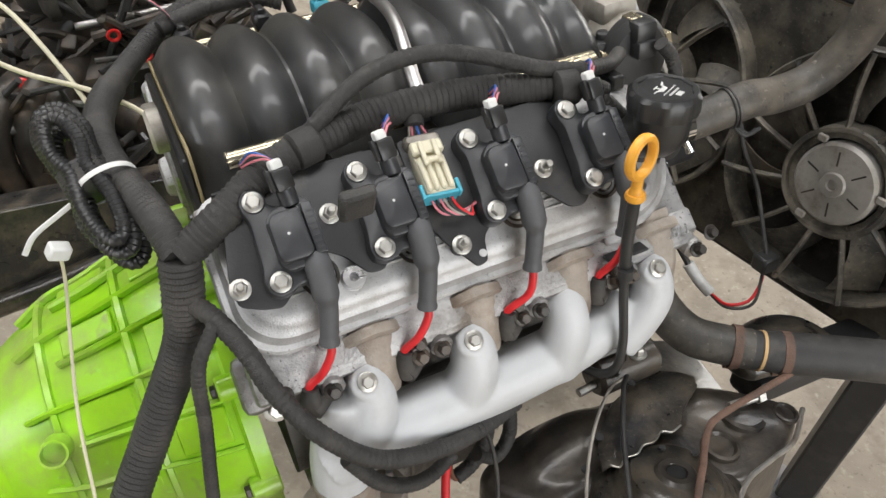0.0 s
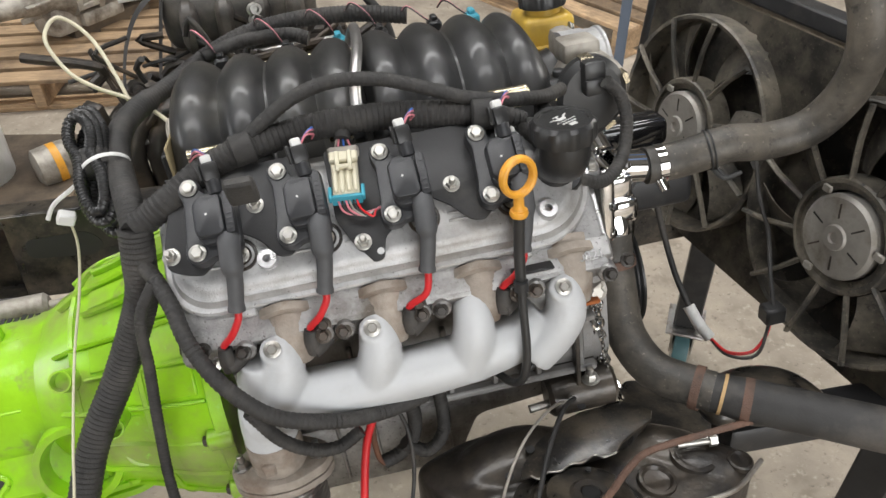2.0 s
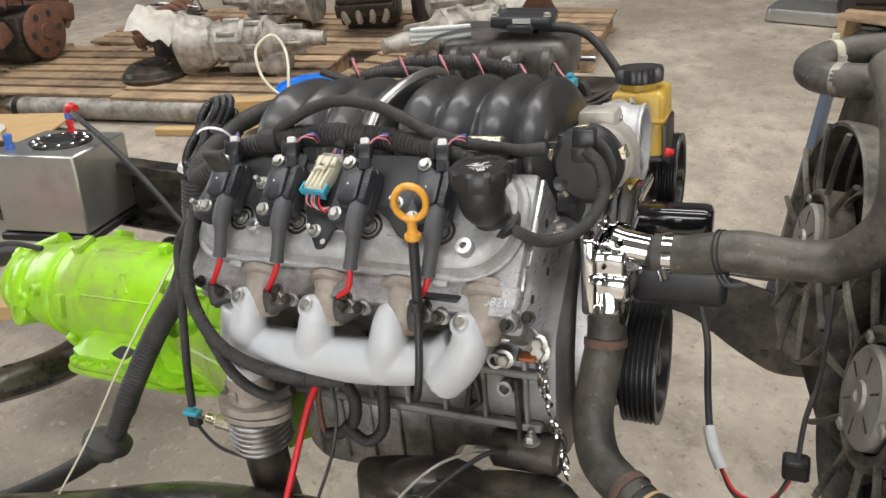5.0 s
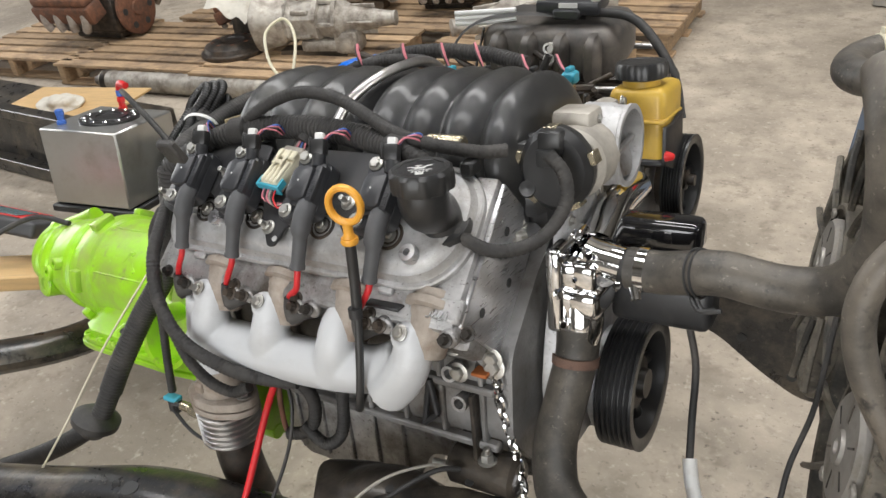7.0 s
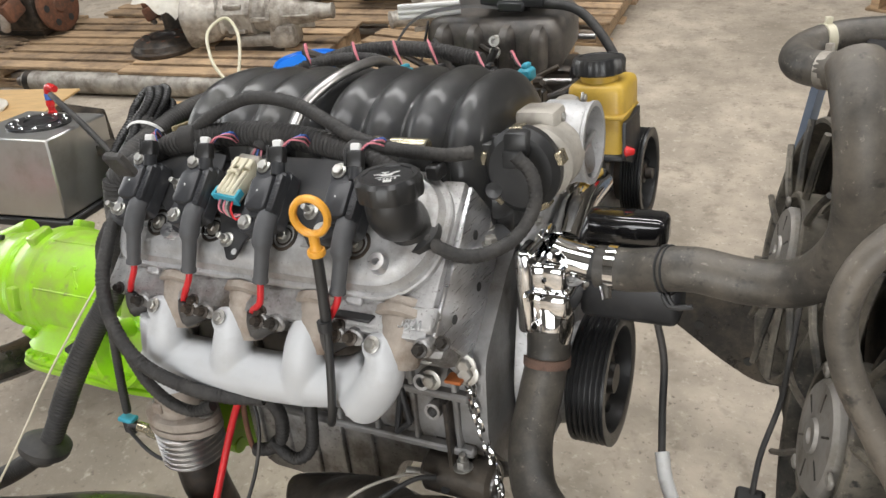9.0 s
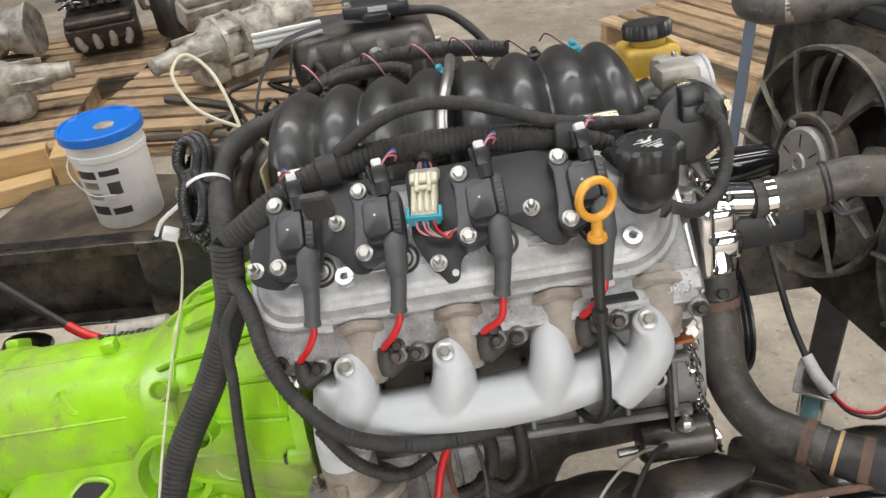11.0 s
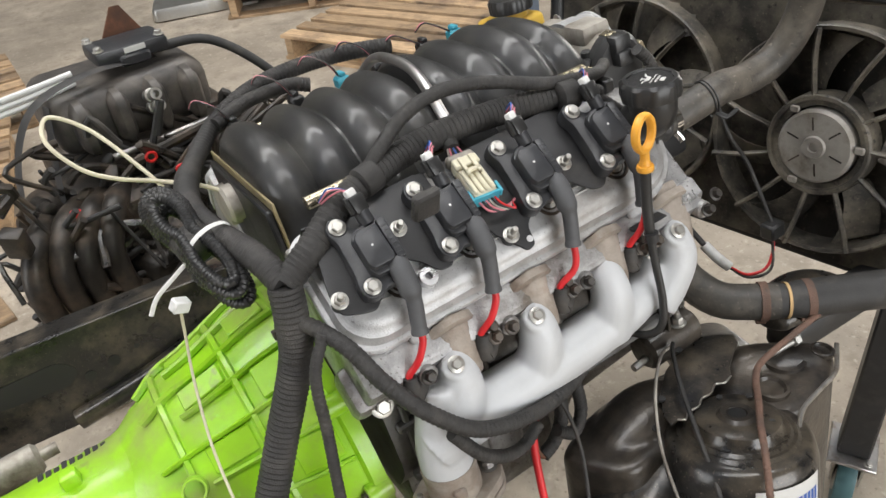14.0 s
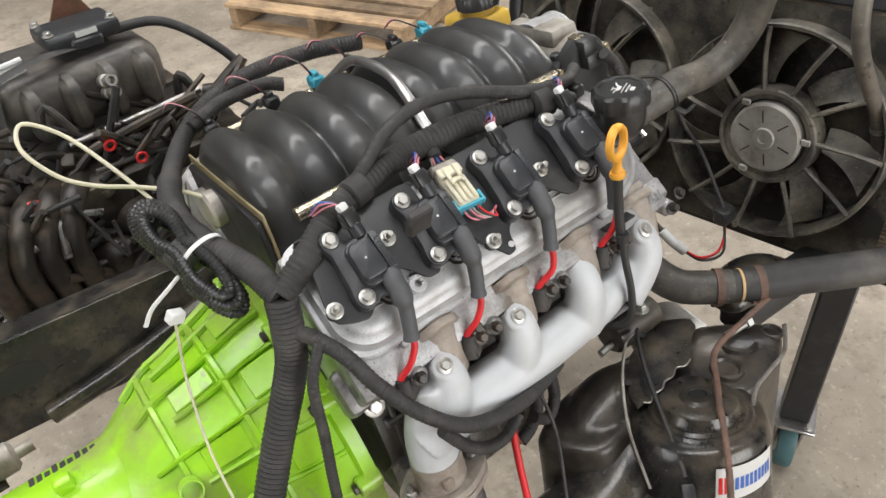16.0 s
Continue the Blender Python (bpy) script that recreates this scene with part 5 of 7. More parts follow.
# clear line tied in a loop
vac = thing("clear_tube", "thin translucent tube tied in a loop behind the intake", "tube", ENG)
bm = bmesh.new()
tube(bm, [(-0.085, 0.30, 0.150), (-0.12, 0.345, 0.178), (-0.165, 0.399, 0.192), (-0.215, 0.425, 0.212), (-0.250, 0.445, 0.238), (-0.272, 0.474, 0.280), (-0.255, 0.51, 0.300), (-0.215, 0.49, 0.268), (-0.180, 0.43, 0.210), (-0.160, 0.375, 0.168)], 0.0030, 10, 0.006)
part("tube", bm, "clear_tube", vac)
bm = bmesh.new()
tube(bm, [(-0.222, 0.172, 0.128), (-0.232, 0.188, 0.080), (-0.248, 0.175, 0.024), (-0.264, 0.120, -0.037), (-0.271, 0.037, -0.104), (-0.275, -0.030, -0.160), (-0.300, -0.100, -0.250), (-0.360, -0.160, -0.360)], 0.0018, 8, 0.01)
part("hanging_end", bm, "clear_tube", vac)

# ---- front of the engine ----
throttle = thing("throttle_body", "aluminium throttle body with a black actuator housing", "throttle body", ENG)
TB = V((0.448, YC, 0.150))
bm = bmesh.new()
lathe(bm, [(0.054, -0.004), (0.054, 0.030), (0.0515, 0.034), (0.0515, 0.050), (0.0535, 0.052), (0.0535, 0.056), (0.0465, 0.056), (0.0455, 0.02), (0.0455, 0.0)], axis_m(TB, (1, 0, 0)), 40)
part("bore", bm, "alu_cast", throttle, "bare aluminium bore")
bm = bmesh.new()
box(bm, (0.458, YC, 0.150), (0.034, 0.105, 0.105), I4, 0.012, 2)
box(bm, (0.452, YC - 0.052, 0.195), (0.052, 0.050, 0.030), I4, 0.008, 2)
cyl(bm, (0.460, YC - 0.10, 0.15), (0, 1, 0), 0.045, 0.06, 24, 0.006)
part("casting", bm, "gear_grey", throttle, "grimy alloy casting")
bm = bmesh.new()
lathe(bm, [(0.043, 0), (0.048, 0.004), (0.048, 0.016), (0.040, 0.024), (0.0, 0.026)], Matrix.Translation((0.448, YC - 0.098, 0.148)) @ pose(0, 0, 0, 90, 0, 0), 32, wob=lambda a, h: 1 + 0.12 * abs(math.sin(a)) ** 3)
box(bm, (0.448, YC - 0.118, 0.185), (0.030, 0.034, 0.030), I4, 0.006, 2)
box(bm, (0.446, YC - 0.125, 0.168), (0.026, 0.030, 0.022), I4, 0.004, 2)
part("actuator_cover", bm, "black_plastic", throttle, "black plastic actuator cover")
for a in (20, 95, 165, 230, 300):
    bm = bmesh.new()
    box(bm, (0.050, 0, 0.010), (0.008, 0.016, 0.020), Matrix.Translation((0.448, YC - 0.098, 0.148)) @ pose(0, 0, 0, 90, 0, 0) @ pose(0, 0, 0, 0, 0, a), 0.001)
    part("spring_clip", bm, "steel_gold", throttle, "steel spring clip")
bm = bmesh.new()
tube(bm, [(0.500, YC - 0.044, 0.150), (0.495, YC, 0.150), (0.490, YC + 0.044, 0.150)], 0.004, 10, 0.02)
lathe(bm, [(0.045, 0), (0.045, 0.002)], Matrix.Translation((0.478, YC, 0.150)) @ pose(0, 0, 0, 0, 62, 0), 32)
part("butterfly", bm, "steel", throttle)
for dy, dz in ((-0.046, 0.046), (-0.046, -0.046), (0.046, 0.046), (0.046, -0.046)):
    bolt(V((0.475, YC + dy, 0.150 + dz)), (1, 0, 0), throttle, 0.006, 0.006, 0.008)
sens = thing("pressure_sensor", "black pressure sensor and plug on the intake's front", "sensor", ENG)
bm = bmesh.new()
box(bm, (0.398, 0.205, 0.165), (0.045, 0.030, 0.024), I4, 0.004, 2)
cyl(bm, (0.412, 0.205, 0.172), (0, 0, 1), 0.008, 0.014, 14, 0.002)
part("sensor_body", bm, "black_plastic", sens)
bm = bmesh.new()
box(bm, (0.372, 0.198, 0.170), (0.022, 0.024, 0.020), I4, 0.003)
part("plug", bm, "scan_grey", sens)
bm = bmesh.new()
box(bm, (0.376, 0.185, 0.172), (0.008, 0.006, 0.008), I4, 0.001)
part("blue_lock", bm, "teal", sens)
bm = bmesh.new()
lathe(bm, [(0.034, 0), (0.036, 0.006), (0.030, 0.012), (0.012, 0.016), (0.010, 0.03), (0.0, 0.032)], Matrix.Translation((0.405, 0.20, 0.115)) @ pose(0, 0, 0, 70, 0, 20), 26)
box(bm, (0.41, YC - 0.05, 0.10), (0.05, 0.12, 0.10), I4, 0.02, 2)
part("intake_nose", bm, "black_plastic", sens, "black intake nose below the throttle")
bm = bmesh.new()
plate(bm, rounded([(0.355, 0.105), (0.43, 0.105), (0.445, 0.16), (0.41, 0.20), (0.36, 0.19)], 0.02), 0.012, pose(0, 0, 0.062), 0.003)
part("coolant_cover", bm, "alu_mach", sens, "bright aluminium coolant cover")
for p in ((0.38, 0.125, 0.074), (0.425, 0.13, 0.074), (0.40, 0.175, 0.074)):
    bolt(V(p), (0, 0, 1), sens, 0.008, 0.010, 0.011)

wp = thing("water_pump", "chromed water pump with bright bolts on the timing cover", "water pump", ENG)
bm = bmesh.new()
box(bm, (0.455, 0.200, 0.0), (0.022, 0.105, 0.115), I4, 0.008, 3)
box(bm, (0.480, 0.200, -0.022), (0.055, 0.075, 0.042), I4, 0.012, 3)
box(bm, (0.478, 0.198, 0.012), (0.045, 0.055, 0.040), pose(0, 0, 0), 0.008, 3)
tube(bm, [(0.475, 0.205, 0.035), (0.49, 0.205, 0.03), (0.525, 0.205, 0.024)], 0.023, 24, 0.008)
tube(bm, [(0.48, 0.24, 0.03), (0.475, 0.32, 0.055), (0.478, 0.40, 0.06)], 0.024, 20, 0.01)
tube(bm, [(0.475, 0.19, -0.03), (0.478, 0.185, -0.05), (0.474, 0.182, -0.075)], 0.028, 22, 0.008)
lathe(bm, [(0.06, 0), (0.058, 0.02), (0.04, 0.035)], axis_m((0.455, YC, 0.0), (1, 0, 0)), 28)
part("pump_body", bm, "chrome", wp, "polished chrome pump body")
for p in ((0.502, 0.200, 0.012),):
    bm = bmesh.new()
    lathe(bm, [(0.017, 0), (0.017, 0.004), (0.012, 0.005), (0.011, 0.002), (0.0, 0.002)], axis_m(p, (0.55, -0.8, 0.35)), 24)
    part("hex_plug", bm, "alu_mach", wp, "hex drain plug")
for p in ((0.462, 0.155, 0.045), (0.462, 0.150, 0.0), (0.462, 0.155, -0.045), (0.462, 0.21, 0.055), (0.49, 0.175, 0.045), (0.505, 0.235, -0.02)):
    bolt(V(p), (0.7, -0.7, 0.2), wp, 0.0055, 0.007, 0.008, material="chrome")
plate_ob = bmesh.new()
out = [(YC - 0.10, 0.02), (YC - 0.09, 0.06), (YC - 0.05, 0.10), (YC + 0.02, 0.10), (YC + 0.05, 0.06), (YC + 0.04, -0.01), (YC - 0.04, -0.04)]
plate(plate_ob, rounded(out, 0.02), 0.02, Matrix(((0, 0, 1, 0.432), (1, 0, 0, 0), (0, 1, 0, 0), (0, 0, 0, 1))), 0.004)
part("backing_plate", plate_ob, "alu_cast", wp, "satin aluminium backing plate")
for a in range(7):
    t = radians(200 - a * 30)
    bolt(V((0.452, YC - 0.03 + 0.07 * math.cos(t), 0.03 + 0.065 * math.sin(t))), (1, 0, 0), wp, 0.005, 0.007, 0.008)


def ribbed_pulley(name, label, c, r, w, m, hub=0.35):
    th = thing(name, label, "pulley", m)
    prof = [(r * 0.80, -w / 2), (r, -w / 2)]
    n = 6
    for j in range(n):
        a = -w / 2 + 0.003 + (w - 0.006) * j / n
        b = (w - 0.006) / n
        prof += [(r, a + b * 0.1), (r - 0.0035, a + b * 0.5), (r, a + b * 0.9)]
    prof += [(r, w / 2), (r * 0.86, w / 2), (r * 0.80, w / 2 - 0.002), (r * 0.78, w * 0.05), (r * 0.78, -w / 2)]
    bm = bmesh.new()
    lathe(bm, prof, axis_m(c, (1, 0, 0)), 56)
    part("ring", bm, "black_plastic", th)
    for k in range(5):
        a = 2 * math.pi * k / 5
        bm = bmesh.new()
        d = V((0, math.cos(a), math.sin(a)))
        tube(bm, [V(c) + d * r * hub * 0.7, V(c) + d * r * 0.6 + V((-0.004, 0, 0)), V(c) + d * r * 0.82], r * 0.11, 8, 0.02, flat=0.5, up=(1, 0, 0))
        part("spoke", bm, "black_plastic", th)
    bm = bmesh.new()
    lathe(bm, [(r * hub, -0.012), (r * hub, 0.008), (r * hub * 0.6, 0.01), (r * hub * 0.55, 0.02), (0.0, 0.02)], axis_m(c, (1, 0, 0)), 24)
    part("hub", bm, "dark_metal", th)
    return th


ribbed_pulley("crank_pulley", "black ribbed crankshaft pulley at the engine's nose", (0.510, YC, CRZ), 0.098, 0.052, ENG, 0.4)
ribbed_pulley("steering_pump_pulley", "black ribbed power steering pulley with spokes", (0.510, 0.535, 0.030), 0.072, 0.032, ENG, 0.22)
psp = thing("steering_pump", "power steering pump on a grey alloy bracket", "pump", ENG)
bm = bmesh.new()
plate(bm, rounded([(0.38, -0.06), (0.40, 0.09), (0.44, 0.115), (0.50, 0.10), (0.55, 0.06), (0.56, -0.04), (0.47, -0.08)], 0.03), 0.03, Matrix(((0, 0, 1, 0.448), (1, 0, 0, 0), (0, 1, 0, 0), (0, 0, 0, 1))), 0.006)
part("bracket", bm, "alu_cast", psp, "pale cast alloy bracket")
bm = bmesh.new()
cyl(bm, (0.42, 0.535, 0.03), (1, 0, 0), 0.045, 0.085, 28, 0.006)
part("pump_body", bm, "dark_metal", psp)
for p in ((0.479, 0.42, -0.02), (0.479, 0.44, 0.07), (0.479, 0.40, 0.02)):
    bolt(V(p), (1, 0, 0), psp, 0.007, 0.008, 0.010)
res = thing("fluid_reservoir", "amber plastic steering fluid reservoir with a black cap", "reservoir", ENG)
bm = bmesh.new()
box(bm, (0.470, 0.470, 0.140), (0.082, 0.098, 0.112), I4, 0.012, 3)
box(bm, (0.470, 0.462, 0.150), (0.086, 0.096, 0.006), I4, 0.002)
cyl(bm, (0.468, 0.456, 0.19), (0, 0, 1), 0.027, 0.022, 24, 0.003)
part("tank", bm, "reservoir", res)
bm = bmesh.new()
lathe(bm, [(0.031, 0), (0.036, 0.002), (0.037, 0.018), (0.034, 0.024), (0.028, 0.025), (0.027, 0.0235), (0.0, 0.0235)], pose(0.468, 0.456, 0.205), 90, wob=lambda a, h: 1 + 0.025 * (math.cos(a * 18) > 0))
part("cap", bm, "black_plastic", res, "black ribbed cap")
bm = bmesh.new()
plate(bm, rounded([(0.412, 0.09), (0.412, 0.145), (0.45, 0.142), (0.50, 0.150), (0.505, 0.085), (0.46, 0.07)], 0.006), 0.005, Matrix(((0, 0, 1, 0.512), (1, 0, 0, 0), (0, 1, 0, 0), (0, 0, 0, 1))), 0.001)
box(bm, (0.47, 0.462, 0.09), (0.085, 0.09, 0.010), I4, 0.003)
part("bracket", bm, "bracket_black", res)
bm = bmesh.new()
cyl(bm, (0.515, 0.415, 0.103), (1, 0, 0), 0.008, 0.014, 14, 0.002, 0.005)
part("red_plug", bm, "red_plastic", res, "small red plug")

alt = thing("coolant_pipe", "gloss black coolant pipes leading to the radiator hose", "pipe", ENG)
bm = bmesh.new()
tube(bm, [(0.515, 0.205, 0.024), (0.54, 0.207, 0.023), (0.575, 0.205, 0.024)], 0.0205, 24, 0.01)
part("hose_neck", bm, "rubber", alt)
bm = bmesh.new()
box(bm, (0.545, 0.30, 0.035), (0.11, 0.05, 0.045), pose(0, 0, 0), 0.012, 3)
part("gloss_housing", bm, "car_black", alt, "gloss black housing")
bm = bmesh.new()
box(bm, (0.56, 0.27, -0.045), (0.13, 0.06, 0.06), I4, 0.012, 3)
part("lower_housing", bm, "bracket_black", alt)

# radiator hoses
up_hose = thing("radiator_hose", "dusty black upper radiator hose with a worm clamp", "hose", ENG)
bm = bmesh.new()
tube(bm, [(0.532, 0.208, 0.021), (0.575, 0.205, 0.022), (0.615, 0.190, 0.035), (0.65, 0.188, 0.040), (0.71, 0.192, 0.030), (0.765, 0.18, 0.045), (0.80, 0.158, 0.10), (0.803, 0.14, 0.17), (0.795, 0.15, 0.235), (0.785, 0.19, 0.27)], 0.0265, 24, 0.012)
part("hose_body", bm, "hose", up_hose)
bm = bmesh.new()
lathe(bm, [(0.0272, -0.006), (0.0285, -0.006), (0.0285, 0.006), (0.0272, 0.006)], axis_m((0.552, 0.207, 0.0215), (1, -0.05, 0.02)), 36)
cyl(bm, (0.545, 0.186, 0.008), (0.3, -0.4, -0.8), 0.007, 0.018, 12, 0.001)
part("worm_clamp", bm, "chrome", up_hose, "bright slotted worm clamp")
for dx in (0.0, 0.006):
    bm = bmesh.new()
    c, d = V((0.617 + dx, 0.190, 0.035)), V((1, -0.25, 0.2))
    rg = [axis_m(c, d) @ V((0.0285 * math.cos(a), 0.0285 * math.sin(a), 0)) for a in [2 * math.pi * j / 30 for j in range(31)]]
    tube(bm, rg, 0.0016, 6, raw=True)
    tube(bm, [c + V((0, -0.02, -0.022)), c + V((0.01, -0.03, -0.032)), c + V((0.03, -0.03, -0.028))], 0.003, 8)
    part("spring_clamp", bm, "label_hole_black", up_hose, "black spring clamp")
lo_hose = thing("radiator_hose", "worn black lower radiator hose joined by rusty clamps", "hose", ENG)
bm = bmesh.new()
tube(bm, [(0.474, 0.182, -0.055), (0.472, 0.178, -0.10), (0.468, 0.150, -0.15), (0.466, 0.115, -0.195), (0.485, 0.07, -0.228), (0.520, 0.036, -0.238), (0.550, 0.012, -0.242)], 0.0285, 24, 0.012)
part("upper_length", bm, "hose", lo_hose)
bm = bmesh.new()
tube(bm, [(0.545, 0.016, -0.242), (0.58, -0.008, -0.246), (0.64, -0.045, -0.252), (0.74, -0.11, -0.262), (0.86, -0.19, -0.27), (1.05, -0.32, -0.28)], lambda t: 0.0275 if t < 0.05 else 0.030, 24, 0.015)
part("lower_length", bm, "rubber", lo_hose)
bm = bmesh.new()
tube(bm, [(0.558, 0.0065, -0.2432), (0.5615, 0.004, -0.2438)], 0.029, 24, 0.004)
part("joint_ring", bm, "new_wood", lo_hose, "pale exposed hose end")
for c, d in (((0.472, 0.174, -0.106), (0, -0.3, -1)), ((0.533, 0.026, -0.240), (0.75, -0.6, -0.1)), ((0.586, -0.012, -0.247), (0.82, -0.55, -0.08))):
    bm = bmesh.new()
    lathe(bm, [(0.029, -0.006), (0.031, -0.006), (0.031, 0.006), (0.029, 0.006)], axis_m(c, d), 32)
    box(bm, (0.0, -0.034, 0), (0.012, 0.014, 0.016), axis_m(c, d), 0.002)
    box(bm, (0.012, -0.032, 0), (0.004, 0.016, 0.010), axis_m(c, d), 0.001)
    part("clamp", bm, "brown_tape", lo_hose, "rusty spring clamp")

# chain and motor mount
chain = thing("lifting_chain", "galvanised steel chain bolted to the block", "chain", ENG)
ch = spline([(0.407, 0.076, -0.085), (0.409, 0.076, -0.13), (0.416, 0.082, -0.18), (0.425, 0.086, -0.23), (0.440, 0.07, -0.275)], 0.0125)
for k, p in enumerate(ch[:-1]):
    d = (ch[k + 1] - p).normalized()
    s = d.cross(V((0.3, 1, 0.1)) if k % 2 else V((1, 0.2, 0))).normalized()
    rg = [p + d * math.cos(a) * 0.0125 + s * math.sin(a) * 0.0075 for a in [2 * math.pi * j / 14 for j in range(15)]]
    bm = bmesh.new()
    tube(bm, rg, 0.0026, 6, raw=True)
    part("link", bm, "chrome", chain)
bolt(V((0.406, 0.072, -0.075)), (0, -1, 0.2), chain, 0.010, 0.010, 0.016)
mount = thing("motor_mount", "dark rubber motor mount on the frame", "motor mount", ENG)
bm = bmesh.new()
cyl(bm, (0.330, 0.078, -0.244), (1, 0, 0), 0.030, 0.10, 24, 0.006)
plate(bm, [(0.335, -0.235), (0.40, -0.235), (0.412, -0.11), (0.375, -0.08)], 0.006, Matrix(((1, 0, 0, 0), (0, 0, 1, 0.082), (0, 1, 0, 0), (0, 0, 0, 1))), 0.001)
box(bm, (0.375, 0.085, -0.18), (0.006, 0.05, 0.12), I4, 0.001)
part("mount_body", bm, "worn_chassis", mount)
bolt(V((0.392, 0.062, -0.216)), (0, 0, 1), mount, 0.009, 0.012, 0.013, 0.008)
bm = bmesh.new()
cyl(bm, (0.332, 0.07, -0.250), (-1, -0.1, 0), 0.006, 0.03, 12)
part("stud", bm, "zinc", mount)

# ---- chassis ----
far_rail = thing("frame_rail", "black dusty box-section chassis rail beyond the transmission", "chassis rail")
for nm, c, sz in (("web", (-1.25, 0.875, 0.455), (2.7, 0.006, 0.20)), ("top_flange", (-1.25, 0.845, 0.553), (2.7, 0.065, 0.007)), ("bottom_flange", (-1.25, 0.845, 0.357), (2.7, 0.065, 0.007)), ("lip", (-1.25, 0.815, 0.541), (2.7, 0.006, 0.03)), ("boxing_plate", (-0.25, 0.812, 0.455), (0.7, 0.006, 0.2))):
    bm = bmesh.new()
    box(bm, c, sz, I4, 0.002)
    part(nm, bm, "chassis", far_rail)
# Rail holes are flat black discs in place of their inner shade
for x, z, r in ((-0.348, 0.459, 0.012), (-0.397, 0.448, 0.011), (-0.30, 0.47, 0.005), (-0.20, 0.44, 0.012)):
    bm = bmesh.new()
    cyl(bm, (x, 0.8085, z), (0, -1, 0), r, 0.001, 18)
    part("hole_disc", bm, "label_hole_black", far_rail)
# The slot's dark inside is a black plate laid on the rail
bm = bmesh.new()
plate(bm, rounded([(-0.07, -0.022), (0.07, -0.030), (0.09, 0.0), (0.06, 0.028), (-0.07, 0.022)], 0.02), 0.001, Matrix(((1, 0, 0, -0.50), (0, 0, -1, 0.8085), (0, 1, 0, 0.475), (0, 0, 0, 1))))
part("slot", bm, "label_hole_black", far_rail)
bm = bmesh.new()
tube(bm, [(-0.45, 0.805, 0.37), (-0.30, 0.80, 0.40), (-0.10, 0.79, 0.46), (0.05, 0.78, 0.50)], 0.022, 12, 0.03)
part("side_tube", bm, "chassis", far_rail)
horn = thing("frame_horn", "black pressed-steel front frame horn", "chassis part")
bm = bmesh.new()
o = [(0.02, 0.545), (0.30, 0.555), (0.55, 0.552), (0.74, 0.512), (1.05, 0.50), (1.05, 0.36), (0.804, 0.345), (0.731, 0.337), (0.655, 0.376), (0.563, 0.437), (0.44, 0.462), (0.02, 0.40)]
plate(bm, rounded(o, 0.03), 0.008, Matrix(((1, 0, 0, 0), (0, 0, 1, 0.70), (0, 1, 0, 0), (0, 0, 0, 1))), 0.002)
box(bm, (0.54, 0.745, 0.545), (1.0, 0.09, 0.008), pose(0, 0, 0), 0.003)
part("pressed_plate", bm, "chassis", horn)
# Horn holes: black discs coloured like the shade within
for x, z in ((0.613, 0.44), (0.71, 0.382)):
    bm = bmesh.new()
    cyl(bm, (x, 0.6985, z), (0, -1, 0), 0.009, 0.001, 16)
    part("hole_disc", bm, "label_hole_black", horn)
cross = thing("frame_plate", "dusty black gusset plate low under the pulley", "chassis part")
bm = bmesh.new()
plate(bm, rounded([(0.46, 0.05), (0.56, 0.26), (0.70, 0.22), (0.66, 0.05), (0.55, -0.05)], 0.03), 0.01, pose(0, 0.02, 0.40, 0, 8, 0), 0.003)
part("plate_body", bm, "chassis", cross)
near = thing("spring_tower", "black worn chassis rail and spring tower beside the engine", "chassis part")
TW = V((0.354, -0.094, 0.490))


def tower():
    bm = bmesh.new()
    lathe(bm, [(0.010, -0.02), (0.010, 0.0), (0.0125, 0.0035), (0.020, 0.0045), (0.026, 0.001), (0.030, 0.0005), (0.050, 0.0015), (0.055, -0.001), (0.058, -0.012), (0.061, -0.016), (0.066, -0.015), (0.070, -0.019), (0.075, -0.0185), (0.079, -0.023), (0.089, -0.024), (0.096, -0.030), (0.101, -0.05), (0.104, -0.12), (0.112, -0.26), (0.124, -0.42)], Matrix.Translation(TW) @ pose(0, 0, 0, -6, 6, 0), 64)
    return bm


part("spring_cup", tower(), "chassis", near)
bm = bmesh.new()
lathe(bm, [(0.0265, 0.0015), (0.022, 0.006), (0.0135, 0.0055), (0.011, 0.001)], Matrix.Translation(TW) @ pose(0, 0, 0, -6, 6, 0), 32)
part("worn_collar", bm, "worn_chassis", near, "bare worn metal collar")
# Black cap over the cup's bore, painted for the shade in it
bm = bmesh.new()
lathe(bm, [(0.0118, 0.0045), (0.0, 0.0045)], Matrix.Translation(TW) @ pose(0, 0, 0, -6, 6, 0), 20)
part("hole_disc", bm, "label_hole_black", near)
bm = bmesh.new()
tube(bm, [(-0.95, -0.36, 0.295), (-0.55, -0.25, 0.305), (-0.30, -0.165, 0.325), (-0.10, -0.095, 0.355), (0.08, -0.062, 0.362), (0.20, -0.05, 0.37), (0.30, -0.02, 0.40)], lambda t: 0.060 + 0.002 * t, 16, 0.03, flat=0.8)
part("rail_tube", bm, "chassis", near)
bm = bmesh.new()
sh = [(0.14, 0.03), (0.22, 0.07), (0.30, 0.08), (0.389, 0.065), (0.453, 0.068), (0.492, 0.036), (0.56, -0.018), (0.606, -0.062), (0.55, -0.10), (0.452, -0.122), (0.40, -0.10), (0.34, -0.06), (0.26, -0.05), (0.20, -0.06)]
plate(bm, rounded(sh, 0.03, 6), 0.305, pose(0, 0, 0.155), 0.012)
tube(bm, [(0.18, 0.0, 0.405), (0.24, 0.012, 0.44), (0.30, 0.02, 0.455), (0.36, 0.02, 0.45)], lambda t: 0.036 + 0.014 * math.sin(math.pi * t), 20, 0.015, flat=0.8)
